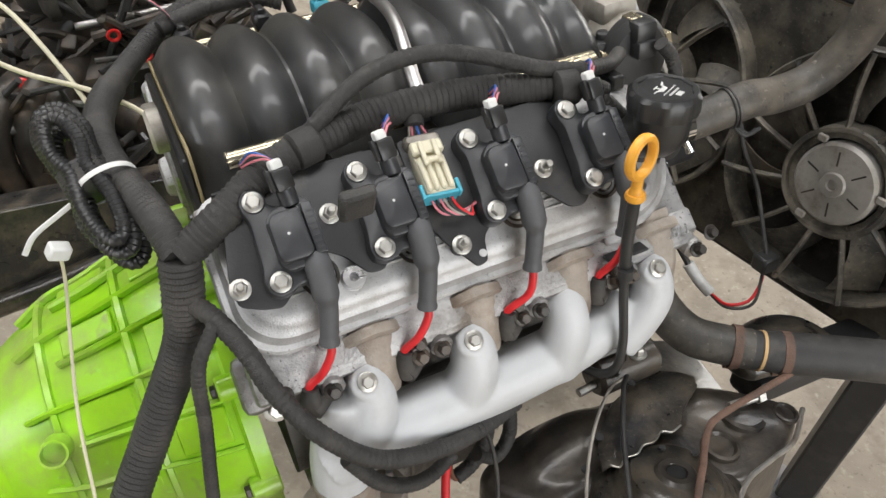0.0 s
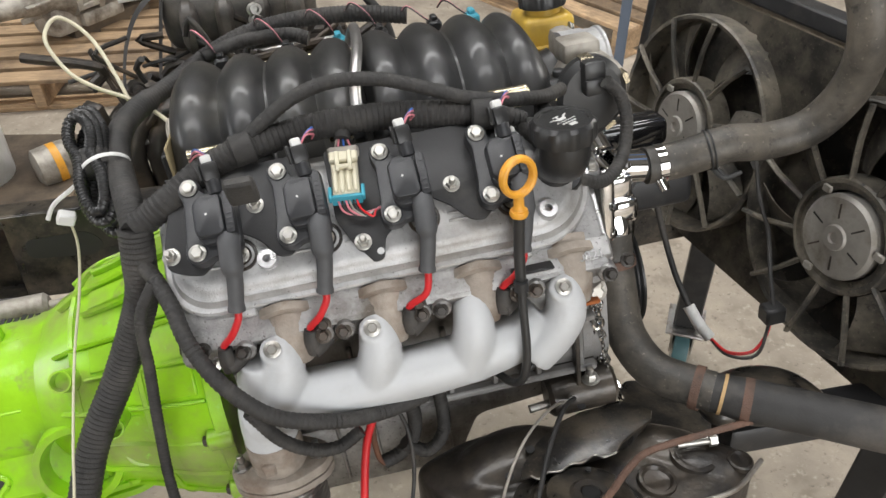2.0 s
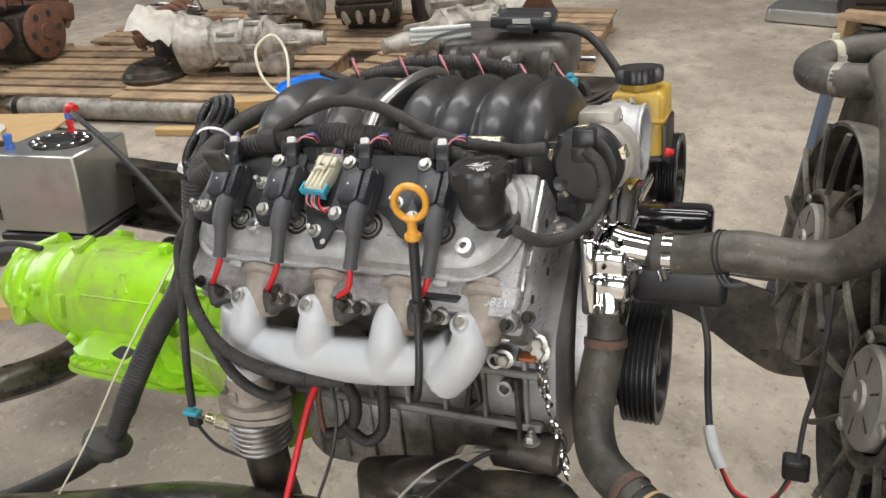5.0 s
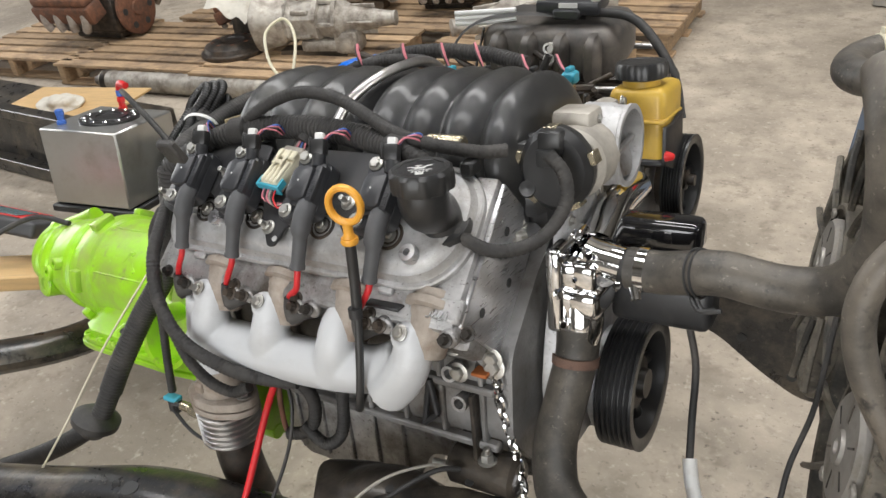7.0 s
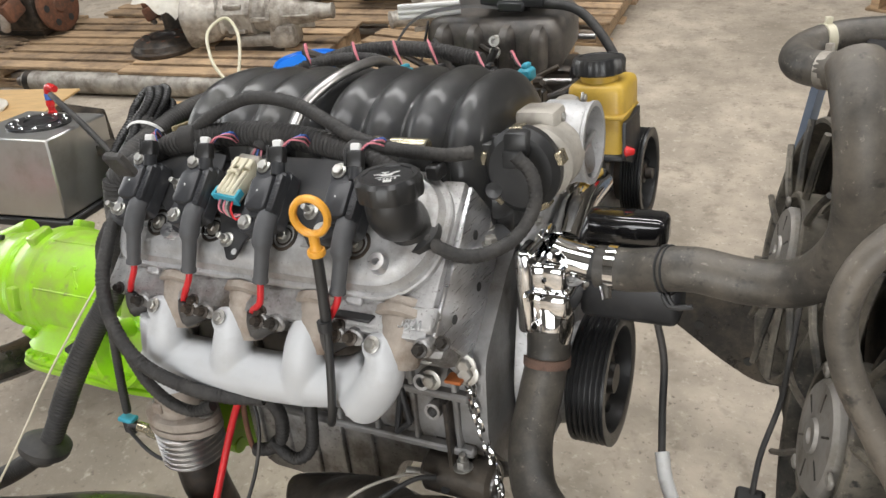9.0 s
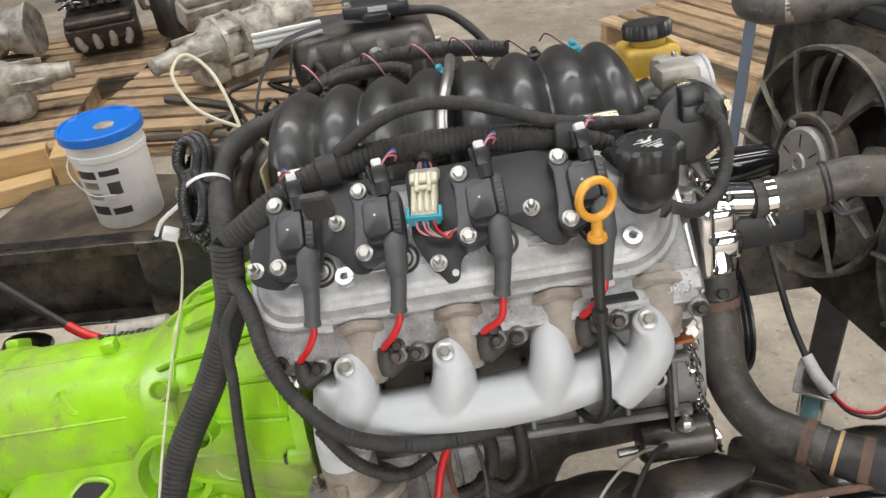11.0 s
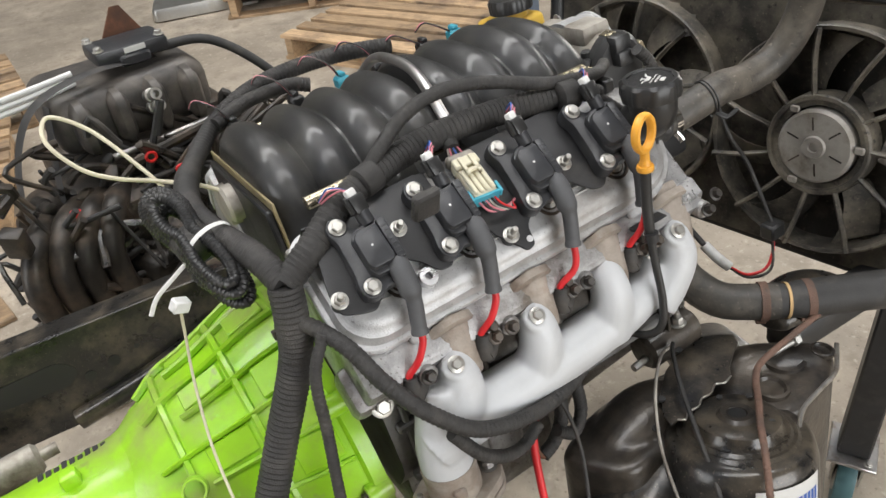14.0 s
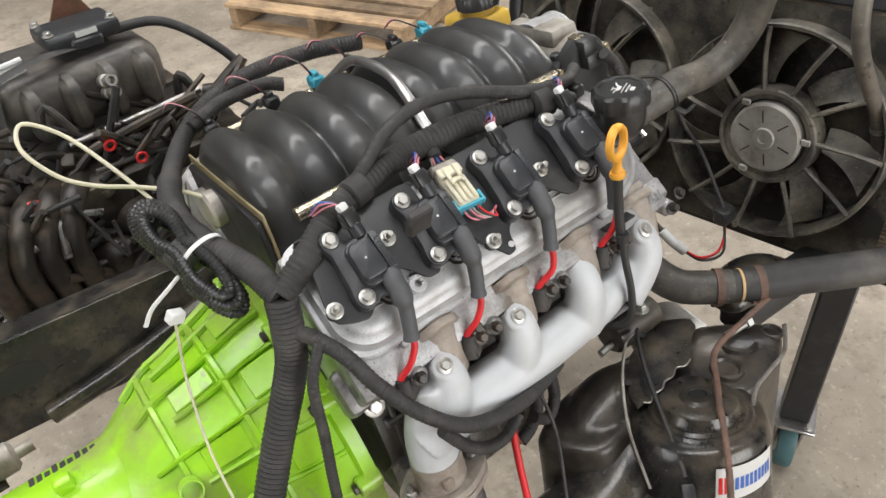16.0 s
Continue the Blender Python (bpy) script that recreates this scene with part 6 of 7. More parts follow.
tube(bm, [(0.44, 0.03, 0.44), (0.50, -0.005, 0.452), (0.57, -0.06, 0.445)], 0.036, 16, 0.015, flat=0.6)
smooth_blob(part("pressed_shell", bm, "worn_chassis", near, "brown worn pressed-steel shell"), 0.005, 3)
# flat sheet with a torn edge lapping over the spring cup
bm = bmesh.new()
torn = [(0.276, -0.052), (0.290, -0.050), (0.298, -0.057), (0.312, -0.049), (0.330, -0.050), (0.345, -0.042), (0.362, -0.043), (0.380, -0.034), (0.392, -0.040), (0.410, -0.036), (0.425, -0.02), (0.452, -0.004), (0.478, 0.010), (0.488, 0.028), (0.470, 0.046), (0.448, 0.058), (0.420, 0.052), (0.388, 0.048), (0.352, 0.034), (0.312, 0.004), (0.286, -0.028)]
plate(bm, torn, 0.004, pose(0, 0, 0.489), 0.0015)
part("torn_sheet", bm, "chassis", near, "black sheet with a torn curled edge")
bm = bmesh.new()
tube(bm, [V((x, y, 0.4925)) for x, y in torn[1:10]], 0.0014, 8, 0.003)
part("torn_lip", bm, "bare_edge", near, "bare metal torn lip")
bm = bmesh.new()
plate(bm, rounded([(0.30, 0.0), (0.38, 0.05), (0.45, 0.06), (0.49, 0.03), (0.45, -0.0), (0.37, -0.02), (0.31, -0.03)], 0.02), 0.04, pose(0, 0, 0.449), 0.004)
part("sheet_support", bm, "chassis", near)
bm = bmesh.new()
tube(bm, [(0.604, -0.066, 0.463), (0.55, -0.102, 0.462), (0.50, -0.113, 0.463), (0.45, -0.124, 0.464), (0.415, -0.145, 0.462), (0.40, -0.17, 0.456)], 0.0035, 8, 0.006)
part("folded_edge", bm, "bare_edge", near, "rubbed bare folded edge")
for c, r in (((0.522, -0.036, 0.461), 0.034), ((0.455, -0.068, 0.461), 0.026), ((0.575, -0.062, 0.461), 0.018)):
    bm = bmesh.new()
    lathe(bm, [(r, 0), (r * 0.95, 0.006), (r * 0.78, 0.007), (r * 0.66, 0.002), (r * 0.3, 0.0015), (0, 0.0015)], axis_m(c, (0.05, -0.1, 1)), 26)
    part("pressed_dimple", bm, "worn_chassis", near)
# Small black discs stand for shaded holes round the cup
for a, r in ((-150, 0.042), (20, 0.044), (75, 0.040), (-60, 0.044)):
    bm = bmesh.new()
    cyl(bm, TW + V((r * math.cos(radians(a)), r * math.sin(radians(a)), 0.0)), (0, 0.1, 1), 0.0042, 0.003, 12)
    part("hole_disc", bm, "label_hole_black", near)
bm = bmesh.new()
plate(bm, rounded([(0.20, -0.06), (0.265, -0.07), (0.27, -0.14), (0.20, -0.24), (0.10, -0.26), (0.02, -0.20), (0.06, -0.10)], 0.03, 5), 0.05, pose(0, 0, 0.305, 3, -8, 0), 0.01)
tube(bm, [(0.09, -0.12, 0.36), (0.15, -0.13, 0.369), (0.22, -0.115, 0.377)], 0.012, 10, 0.01)
smooth_blob(part("rail_cover", bm, "worn_chassis", near, "rust-patched black rail cover"), 0.005, 3)
bm = bmesh.new()
box(bm, (0.78, 0.03, 0.425), (0.36, 0.06, 0.05), pose(0, 0, 0, 0, 0, 0), 0.01, 2)
part("side_outrigger", bm, "bracket_black", near)
bm = bmesh.new()
tube(bm, [(0.565, 0.02, 0.475), (0.62, 0.035, 0.480), (0.70, 0.03, 0.475), (0.76, 0.01, 0.45)], lambda t: 0.026 + 0.030 * math.sin(math.pi * min(1, t * 1.05)), 20, 0.012, flat=0.6)
smooth_blob(part("control_arm_cup", bm, "chassis", near, "curved black pressed cup"), 0.008, 6)
# Black discs again paint the dark of holes in the shell
for p in ((0.22, 0.01, 0.462), (0.30, -0.01, 0.497), (0.265, -0.035, 0.481), (0.39, 0.045, 0.505), (-0.083, -0.137, 0.425)):
    bm = bmesh.new()
    cyl(bm, p, (0, -0.15, 1), 0.006 if p[0] > 0 else 0.013, 0.002, 14)
    part("hole_disc", bm, "label_hole_black", near)
bm = bmesh.new()
cyl(bm, (0.497, -0.033, 0.484), (0.9, -0.08, 0.05), 0.006, 0.048, 14)
cyl(bm, (0.540, -0.037, 0.487), (0.9, -0.08, 0.05), 0.010, 0.010, 6)
part("long_bolt", bm, "zinc", near, "long zinc bolt")
wire = thing("brake_line", "frayed brown taped line across the spring tower", "cable")
bm = bmesh.new()
wrap_tube(bm, [(0.68, -0.02, 0.50), (0.60, -0.035, 0.505), (0.53, -0.045, 0.508), (0.475, -0.052, 0.508), (0.44, -0.058, 0.506), (0.41, -0.078, 0.508), (0.378, -0.108, 0.512), (0.345, -0.138, 0.511), (0.315, -0.170, 0.500), (0.287, -0.202, 0.455), (0.270, -0.222, 0.36), (0.258, -0.232, 0.25)], 0.0042, 10, 0.0008, 0.008)
part("line", bm, "brown_tape", wire)
sensw = thing("sensor_lead", "black sensor lead with a square plug hanging by the tower", "cable")
bm = bmesh.new()
tube(bm, [(0.378, 0.042, 0.525), (0.355, 0.02, 0.53), (0.32, -0.03, 0.515), (0.29, -0.085, 0.492), (0.268, -0.13, 0.468), (0.255, -0.155, 0.45)], 0.0034, 10, 0.008)
part("lead", bm, "rubber", sensw)
bm = bmesh.new()
box(bm, (0, 0, 0), (0.018, 0.018, 0.06), axis_m((0.238, -0.178, 0.425), (-0.35, -0.5, -0.6)), 0.003, 2)
part("plug", bm, "black_plastic", sensw)
gnd = thing("ground_strap", "thin grey ground wire from the mount bolt", "cable")
bm = bmesh.new()
tube(bm, [(0.375, 0.045, 0.520), (0.34, 0.03, 0.525), (0.29, -0.01, 0.51), (0.25, -0.06, 0.47), (0.225, -0.12, 0.42)], 0.0022, 8, 0.008)
part("strand", bm, "gear_grey", gnd)
lab = thing("sticker", "white sticker with red and blue lettering on the spring tower", "sticker")
lm = Matrix.Translation(TW) @ pose(0, 0, 0, -6, 6, 0)
bm = bmesh.new()
lathe(bm, [(0.1042, -0.100), (0.1028, -0.045)], lm, 24, radians(-128), radians(-72))
part("paper_patch", bm, "white_mark", lab)
for j in range(12):
    bm = bmesh.new()
    a = radians(-126 + j * 4.3)
    lathe(bm, [(0.1046, -0.088 if j < 2 else -0.084), (0.1038, -0.060 if j < 2 else -0.064)], lm, 3, a, a + radians(3))
    part("letter_bar", bm, "red_plastic" if j < 2 else "blue_mark", lab)

# front wires
fw = thing("fan_wire", "black fan wire with a white splice and black plug", "cable", ENG)
bm = bmesh.new()
tube(bm, [(0.575, 0.30, -0.03), (0.588, 0.29, -0.09), (0.600, 0.285, -0.15), (0.606, 0.25, -0.21), (0.614, 0.21, -0.255)], 0.0052, 10, 0.01)
part("sheath", bm, "rubber", fw)
bm = bmesh.new()
tube(bm, [(0.613, 0.215, -0.25), (0.622, 0.195, -0.275), (0.634, 0.18, -0.295)], 0.0095, 12, 0.004)
part("splice", bm, "white_plastic", fw, "translucent white splice")
bm = bmesh.new()
tube(bm, [(0.634, 0.18, -0.295), (0.655, 0.16, -0.315), (0.69, 0.148, -0.315), (0.715, 0.152, -0.29), (0.724, 0.16, -0.27)], 0.0028, 8, 0.008)
part("red_lead", bm, "red_wire", fw)
bm = bmesh.new()
tube(bm, [(0.632, 0.182, -0.293), (0.655, 0.158, -0.320), (0.695, 0.142, -0.318), (0.722, 0.158, -0.272)], 0.0028, 8, 0.008)
tube(bm, [(0.73, 0.165, -0.245), (0.735, 0.19, -0.20), (0.75, 0.23, -0.15), (0.755, 0.27, -0.11), (0.76, 0.30, -0.05)], 0.0035, 8, 0.008)
part("black_lead", bm, "rubber", fw)
bm = bmesh.new()
box(bm, (0.728, 0.163, -0.258), (0.034, 0.03, 0.03), pose(0, 0, 0, 0, 0, 0), 0.004)
part("plug", bm, "black_plastic", fw)

# ---- radiator and fans ----
H1, H2 = V((0.806, 0.126, 0.672)), V((0.738, 0.508, 0.710))
fx = (H2 - H1).normalized()
fz = (V((0.10, 0, 1)) - fx * fx.dot(V((0.10, 0, 1)))).normalized()
fy = fz.cross(fx)
if fy.x < 0:
    fy = -fy
RAD = Matrix(((fx.x, fz.x, -fy.x, H1.x), (fx.y, fz.y, -fy.y, H1.y), (fx.z, fz.z, -fy.z, H1.z), (0, 0, 0, 1)))
SPAN = (H2 - H1).length
fans = thing("radiator_fan", "dusty black twin electric radiator fan with shroud", "radiator fan", RAD)


def shroud():
    bm = bmesh.new()
    # local z points towards the engine
    for cx in (0, SPAN):
        lathe(bm, [(0.197, -0.055), (0.199, -0.008), (0.196, -0.004), (0.190, -0.006), (0.188, -0.055)], Matrix.Translation((cx, 0, 0)), 64)
    return bm


part("fan_ring", shroud(), "fan_plastic", fans)
bm = bmesh.new()
W0, W1, Hh = -0.215, SPAN + 0.215, 0.225
nx, ny = 46, 26
grid = {}


def corner(i, j):
    if (i, j) not in grid:
        grid[(i, j)] = bm.verts.new((W0 + (W1 - W0) * i / nx, -Hh + 2 * Hh * j / ny, -0.044))
    return grid[(i, j)]


for i in range(nx):
    for j in range(ny):
        x, y = W0 + (W1 - W0) * (i + 0.5) / nx, -Hh + 2 * Hh * (j + 0.5) / ny
        if min(math.hypot(x, y), math.hypot(x - SPAN, y)) > 0.192:
            bm.faces.new((corner(i, j), corner(i + 1, j), corner(i + 1, j + 1), corner(i, j + 1)))
bmesh.ops.solidify(bm, geom=bm.faces[:], thickness=0.012)
part("shroud_panel", bm, "fan_plastic", fans, smooth=False)
for cx, ph in ((0, 10), (SPAN, 25)):
    bm = bmesh.new()
    lathe(bm, [(0.088, -0.035), (0.088, 0.003), (0.085, 0.006), (0.079, 0.006), (0.077, 0.0), (0.068, -0.002), (0.067, -0.02)], Matrix.Translation((cx, 0, 0)), 48)
    part("motor_ring", bm, "fan_plastic", fans)
    bm = bmesh.new()
    lathe(bm, [(0.064, -0.03), (0.064, 0.008), (0.059, 0.013), (0.020, 0.014), (0.018, 0.018), (0.009, 0.018), (0.008, 0.014), (0.0, 0.014)], Matrix.Translation((cx, 0, 0)), 40)
    mo = part("motor", bm, "fan_motor", fans, "grey round fan motor cover")
    for k in range(6):
        a = 2 * math.pi * k / 6 + 0.3
        bm = bmesh.new()
        box(bm, (0.040, 0, 0.0135), (0.022, 0.0025, 0.0015), Matrix.Translation((cx, 0, 0)) @ pose(0, 0, 0, 0, 0, math.degrees(a)))
        part("groove", bm, "dark_metal", mo)
    for k in range(3):
        a = 2 * math.pi * k / 3 + 0.9
        bm = bmesh.new()
        box(bm, (cx + 0.072 * math.cos(a), 0.072 * math.sin(a), 0.010), (0.016, 0.012, 0.006), I4, 0.002)
        part("mount_tab", bm, "fan_motor", fans)
    for k in range(11):
        a = 2 * math.pi * k / 11 + radians(ph)
        bm = bmesh.new()
        tube(bm, [(cx + 0.086 * math.cos(a), 0.086 * math.sin(a), 0.0), (cx + 0.145 * math.cos(a + 0.04), 0.145 * math.sin(a + 0.04), 0.004), (cx + 0.194 * math.cos(a + 0.08), 0.194 * math.sin(a + 0.08), 0.004)], 0.0045, 6, 0.03, flat=1.2, up=(0, 0, 1))
        part("strut", bm, "fan_plastic", fans)
    for k in range(7):
        a = 2 * math.pi * k / 7 + radians(ph * 2)
        bm = bmesh.new()
        vs, prev = [], None
        for j in range(7):
            r = 0.092 + (0.182 - 0.092) * j / 6
            sw = 0.30 * (j / 6) ** 1.3
            c0, c1 = a + sw - 0.19, a + sw + 0.19
            row = [bm.verts.new((cx + r * math.cos(c0), r * math.sin(c0), -0.046)), bm.verts.new((cx + r * math.cos(c1), r * math.sin(c1), -0.016)), bm.verts.new((cx + r * math.cos(c1), r * math.sin(c1), -0.019)), bm.verts.new((cx + r * math.cos(c0), r * math.sin(c0), -0.049))]
            if prev:
                for q in range(4):
                    bm.faces.new((prev[q], prev[(q + 1) % 4], row[(q + 1) % 4], row[q]))
            prev = row
        part("blade", bm, "fan_plastic", fans)
radiator = thing("radiator", "dusty finned radiator core behind the fans", "radiator", RAD)
bm = bmesh.new()
box(bm, (SPAN / 2, 0, -0.10), (W1 - W0 + 0.04, 2 * Hh, 0.03))
part("core", bm, "radiator_fin", radiator, smooth=False)
bm = bmesh.new()
for j in range(52):
    box(bm, (SPAN / 2, -Hh + 0.004 + j * (2 * Hh - 0.008) / 51, -0.0845), (W1 - W0 + 0.03, 0.0034, 0.006))
tagged(part("fin_stack", bm, "radiator_fin", radiator, smooth=False), kind="stuff")
for s in (-1, 1):
    bm = bmesh.new()
    box(bm, (SPAN / 2 + s * (W1 - W0 + 0.09) / 2, 0, -0.10), (0.05, 2 * Hh + 0.02, 0.06), I4, 0.015, 3)
    part("end_tank", bm, "black_plastic", radiator)
bm = bmesh.new()
box(bm, (SPAN / 2, Hh + 0.012, -0.10), (W1 - W0 + 0.1, 0.03, 0.05), I4, 0.004)
box(bm, (SPAN / 2, -Hh - 0.012, -0.10), (W1 - W0 + 0.1, 0.03, 0.05), I4, 0.004)
part("frame_bar", bm, "bracket_black", radiator)

oh = thing("overhead_hose", "looped dusty black hose with pale band clamps above the fans", "hose")
bm = bmesh.new()
tube(bm, [(1.02, 0.78, 0.99), (0.88, 0.80, 0.985), (0.77, 0.79, 0.975), (0.715, 0.755, 0.962), (0.70, 0.70, 0.952), (0.725, 0.645, 0.950), (0.80, 0.60, 0.958), (0.90, 0.56, 0.97), (1.05, 0.50, 0.98), (1.2, 0.44, 0.97)], 0.027, 20, 0.012)
part("hose_body", bm, "hose", oh)
for c, d, mm in (((0.745, 0.632, 0.951), (1, -0.6, 0.1), "gear_grey"), ((0.735, 0.772, 0.967), (-0.9, -0.5, 0), "cream")):
    bm = bmesh.new()
    lathe(bm, [(0.0272, -0.007), (0.029, -0.007), (0.029, 0.007), (0.0272, 0.007)], axis_m(c, d), 28)
    box(bm, (0, 0.033, 0), (0.01, 0.012, 0.010), axis_m(c, d), 0.001)
    part("band_clamp", bm, mm, oh)
sup = thing("radiator_support", "grey painted upright sheet-metal bracket by the fans", "bracket")
bm = bmesh.new()
for a, b in (((0.70, 0.80, 0.40), (0.745, 0.80, 0.95)), ((0.745, 0.74, 0.40), (0.80, 0.73, 0.95))):
    tube(bm, [a, ((a[0] + b[0]) / 2, (a[1] + b[1]) / 2, (a[2] + b[2]) / 2), b], 0.024, 4, 0.2, flat=0.5)
part("upright", bm, "blue_tarp", sup)
th = thing("overflow_hose", "grey rubber hose curving down beside the fans", "hose")
bm = bmesh.new()
tube(bm, [(0.95, 0.15, 1.0), (0.86, 0.02, 1.0), (0.80, -0.02, 0.97), (0.778, -0.03, 0.92), (0.79, -0.03, 0.86), (0.83, -0.03, 0.79), (0.88, -0.03, 0.70), (0.92, -0.02, 0.55)], 0.0125, 16, 0.012)
part("hose_body", bm, "hose", th)
bm = bmesh.new()
lathe(bm, [(0.0127, -0.005), (0.0142, -0.005), (0.0142, 0.005), (0.0127, 0.005)], axis_m((0.88, -0.03, 0.70), (0.3, 0.05, -0.85)), 24)
part("clamp", bm, "steel", th, "steel band clamp")

# stand legs on casters
AREA["place"] = I4


def stand_leg(p, turn):
    th = thing("stand_leg", "black square steel stand leg on a rubber swivel caster", "stand leg", Matrix.Translation(p) @ pose(0, 0, 0, 0, 0, turn), "caster legs under the chassis")
    bm = bmesh.new()
    box(bm, (0, 0, 0.365), (0.06, 0.06, 0.41), I4, 0.004)
    part("post", bm, "bracket_black", th)
    bm = bmesh.new()
    box(bm, (0, 0, 0.156), (0.11, 0.09, 0.008), I4, 0.002)
    part("plate", bm, "steel", th)
    bm = bmesh.new()
    for s in (-1, 1):
        plate(bm, [(-0.02, 0.0), (0.02, 0.0), (0.06, 0.088), (-0.03, 0.088)], 0.004, Matrix(((1, 0, 0, 0.0), (0, 0, 1, s * 0.026 - 0.002), (0, 1, 0, 0.062), (0, 0, 0, 1))))
    part("fork", bm, "gear_grey", th)
    bm = bmesh.new()
    lathe(bm, [(0.035, -0.018), (0.062, -0.018), (0.065, -0.012), (0.065, 0.012), (0.062, 0.018), (0.035, 0.018)], axis_m((0, 0, 0.066), (0, 1, 0)), 32)
    w = part("wheel", bm, "caster_teal", th, "dark teal rubber wheel")
    bm = bmesh.new()
    cyl(bm, (0, -0.022, 0.066), (0, 1, 0), 0.036, 0.044, 24, 0.003)
    part("rim", bm, "gear_grey", w)
    for s in (-0.04, 0.04):
        bolt(V((s, -0.03, 0.16)), (0, 0, 1), th)
    return th


stand_leg((0.863, 0.045, FLOOR), 30)
stand_leg((0.910, 0.701, FLOOR), 60)
AREA["place"] = TILT

# ---- fuel cell, tools and floor clutter ----
cell = thing("fuel_cell", "brushed aluminium fuel cell box with a bolted black cap", "fuel tank", Matrix.Translation((-1.22, 0.725, 0.518)) @ pose(0, 0, 0, 0, 0, 14) @ Matrix.Scale(1.14, 4))
bm = bmesh.new()
box(bm, (0, 0, 0), (0.23, 0.23, 0.20), I4, 0.004)
part("tank", bm, "alu_sheet", cell)
bm = bmesh.new()
lathe(bm, [(0.075, 0), (0.075, 0.006), (0.072, 0.007), (0.048, 0.007), (0.046, 0.010), (0.035, 0.010), (0.033, 0.006), (0, 0.006)], pose(0.005, 0.005, 0.100), 40)
capp = part("filler_plate", bm, "black_plastic", cell, "black bolted filler plate")
for k in range(12):
    a = 2 * math.pi * k / 12
    part("screw", hexbolt(bmesh.new(), (0.005 + 0.062 * math.cos(a), 0.005 + 0.062 * math.sin(a), 0.106), (0, 0, 1), 0.004, 0.004, 0.006), "chrome", capp)
for x, y, mm in ((-0.085, -0.065, "blue_mark"), (-0.02, 0.09, "red_plastic")):
    bm = bmesh.new()
    lathe(bm, [(0.012, 0), (0.012, 0.008), (0.009, 0.01), (0.009, 0.022), (0.011, 0.024), (0.011, 0.036), (0.008, 0.038)], pose(x, y, 0.10), 6)
    part("fitting", bm, mm, cell)
bm = bmesh.new()
cyl(bm, (-0.02, 0.09, 0.138), (0, 0, 1), 0.010, 0.018, 14, 0.002)
part("fitting", bm, "blue_mark", cell)
bm = bmesh.new()
tube(bm, [(-0.02, 0.09, 0.155), (-0.015, 0.088, 0.170), (0.0, 0.08, 0.175), (0.02, 0.07, 0.172)], 0.009, 12, 0.006)
part("elbow_fitting", bm, "red_plastic", cell, "red anodised elbow")
bm = bmesh.new()
box(bm, (0.0, 0.0, -0.112), (0.25, 0.25, 0.02), I4, 0.004)
part("tray", bm, "bracket_black", cell)
fl = thing("fuel_line", "black braided fuel line with red fittings", "hose")
bm = bmesh.new()
tube(bm, [(-1.215, 0.79, 0.702), (-1.15, 0.765, 0.69), (-1.03, 0.74, 0.635), (-0.90, 0.72, 0.55), (-0.78, 0.70, 0.455), (-0.72, 0.68, 0.42)], 0.0085, 12, 0.012)
part("line", bm, "rubber", fl)
bm = bmesh.new()
tube(bm, [(-0.735, 0.685, 0.428), (-0.70, 0.675, 0.41), (-0.665, 0.665, 0.40)], 0.011, 12, 0.01)
part("end_fitting", bm, "red_plastic", fl)
fp = thing("fuel_filter", "grey metal fuel filter canister beside the rail", "filter", pose(-0.58, 0.70, 0.39, 0, 0, 8))
bm = bmesh.new()
cyl(bm, (-0.06, 0, 0), (1, 0, 0), 0.03, 0.12, 24, 0.008)
cyl(bm, (-0.10, 0, 0), (1, 0, 0), 0.012, 0.05, 12)
cyl(bm, (0.05, 0, 0), (1, 0, 0), 0.012, 0.04, 12)
part("canister", bm, "gear_grey", fp)
bm = bmesh.new()
box(bm, (0, 0, -0.03), (0.05, 0.07, 0.006), I4, 0.001)
part("bracket", bm, "dark_metal", fp)
xmember = thing("crossmember", "black transmission crossmember under the tail housing", "chassis part")
bm = bmesh.new()
tube(bm, [(-0.95, 0.85, 0.30), (-0.90, 0.6, 0.24), (-0.86, 0.3, 0.22), (-0.98, 0.0, 0.26), (-1.15, -0.30, 0.30)], 0.06, 14, 0.03, flat=0.6)
part("tube", bm, "chassis", xmember)
plank = thing("plank", "worn light wooden plank across the frame", "plank", pose(-1.12, 0.30, 0.335, 0, 0, 35))
bm = bmesh.new()
box(bm, (0, 0, 0), (0.6, 0.14, 0.04), I4, 0.004)
part("board", bm, "new_wood", plank)
tool = thing("scan_tool", "grey and red handheld diagnostic scanner with a dark screen", "scanner", pose(-1.19, 0.36, 0.445, -20, 8, 20))
bm = bmesh.new()
box(bm, (0, 0, 0), (0.24, 0.15, 0.045), I4, 0.012, 3)
part("case", bm, "scan_grey", tool)
bm = bmesh.new()
box(bm, (-0.02, 0.01, 0.024), (0.18, 0.12, 0.004), I4, 0.002)
part("red_bezel", bm, "red_plastic", tool)
bm = bmesh.new()
box(bm, (-0.025, 0.0, 0.0275), (0.14, 0.085, 0.003), I4, 0.001)
part("screen", bm, "screen", tool)
tc = thing("tool_cable", "black cable lying over the frame beside the scanner", "cable")
bm = bmesh.new()
tube(bm, [(-0.80, 0.29, 0.545), (-0.90, 0.26, 0.55), (-1.0, 0.18, 0.49), (-1.08, 0.05, 0.40), (-1.15, -0.10, 0.33)], 0.006, 10, 0.012)
part("cable", bm, "rubber", tc)

AREA["place"] = I4
# bucket
bucket = thing("bucket", "white plastic pail with a blue lid and printed label", "bucket", pose(-1.161, 2.020, FLOOR + 0.04) @ Matrix.Diagonal((0.82, 0.82, 0.93, 1)))
bm = bmesh.new()
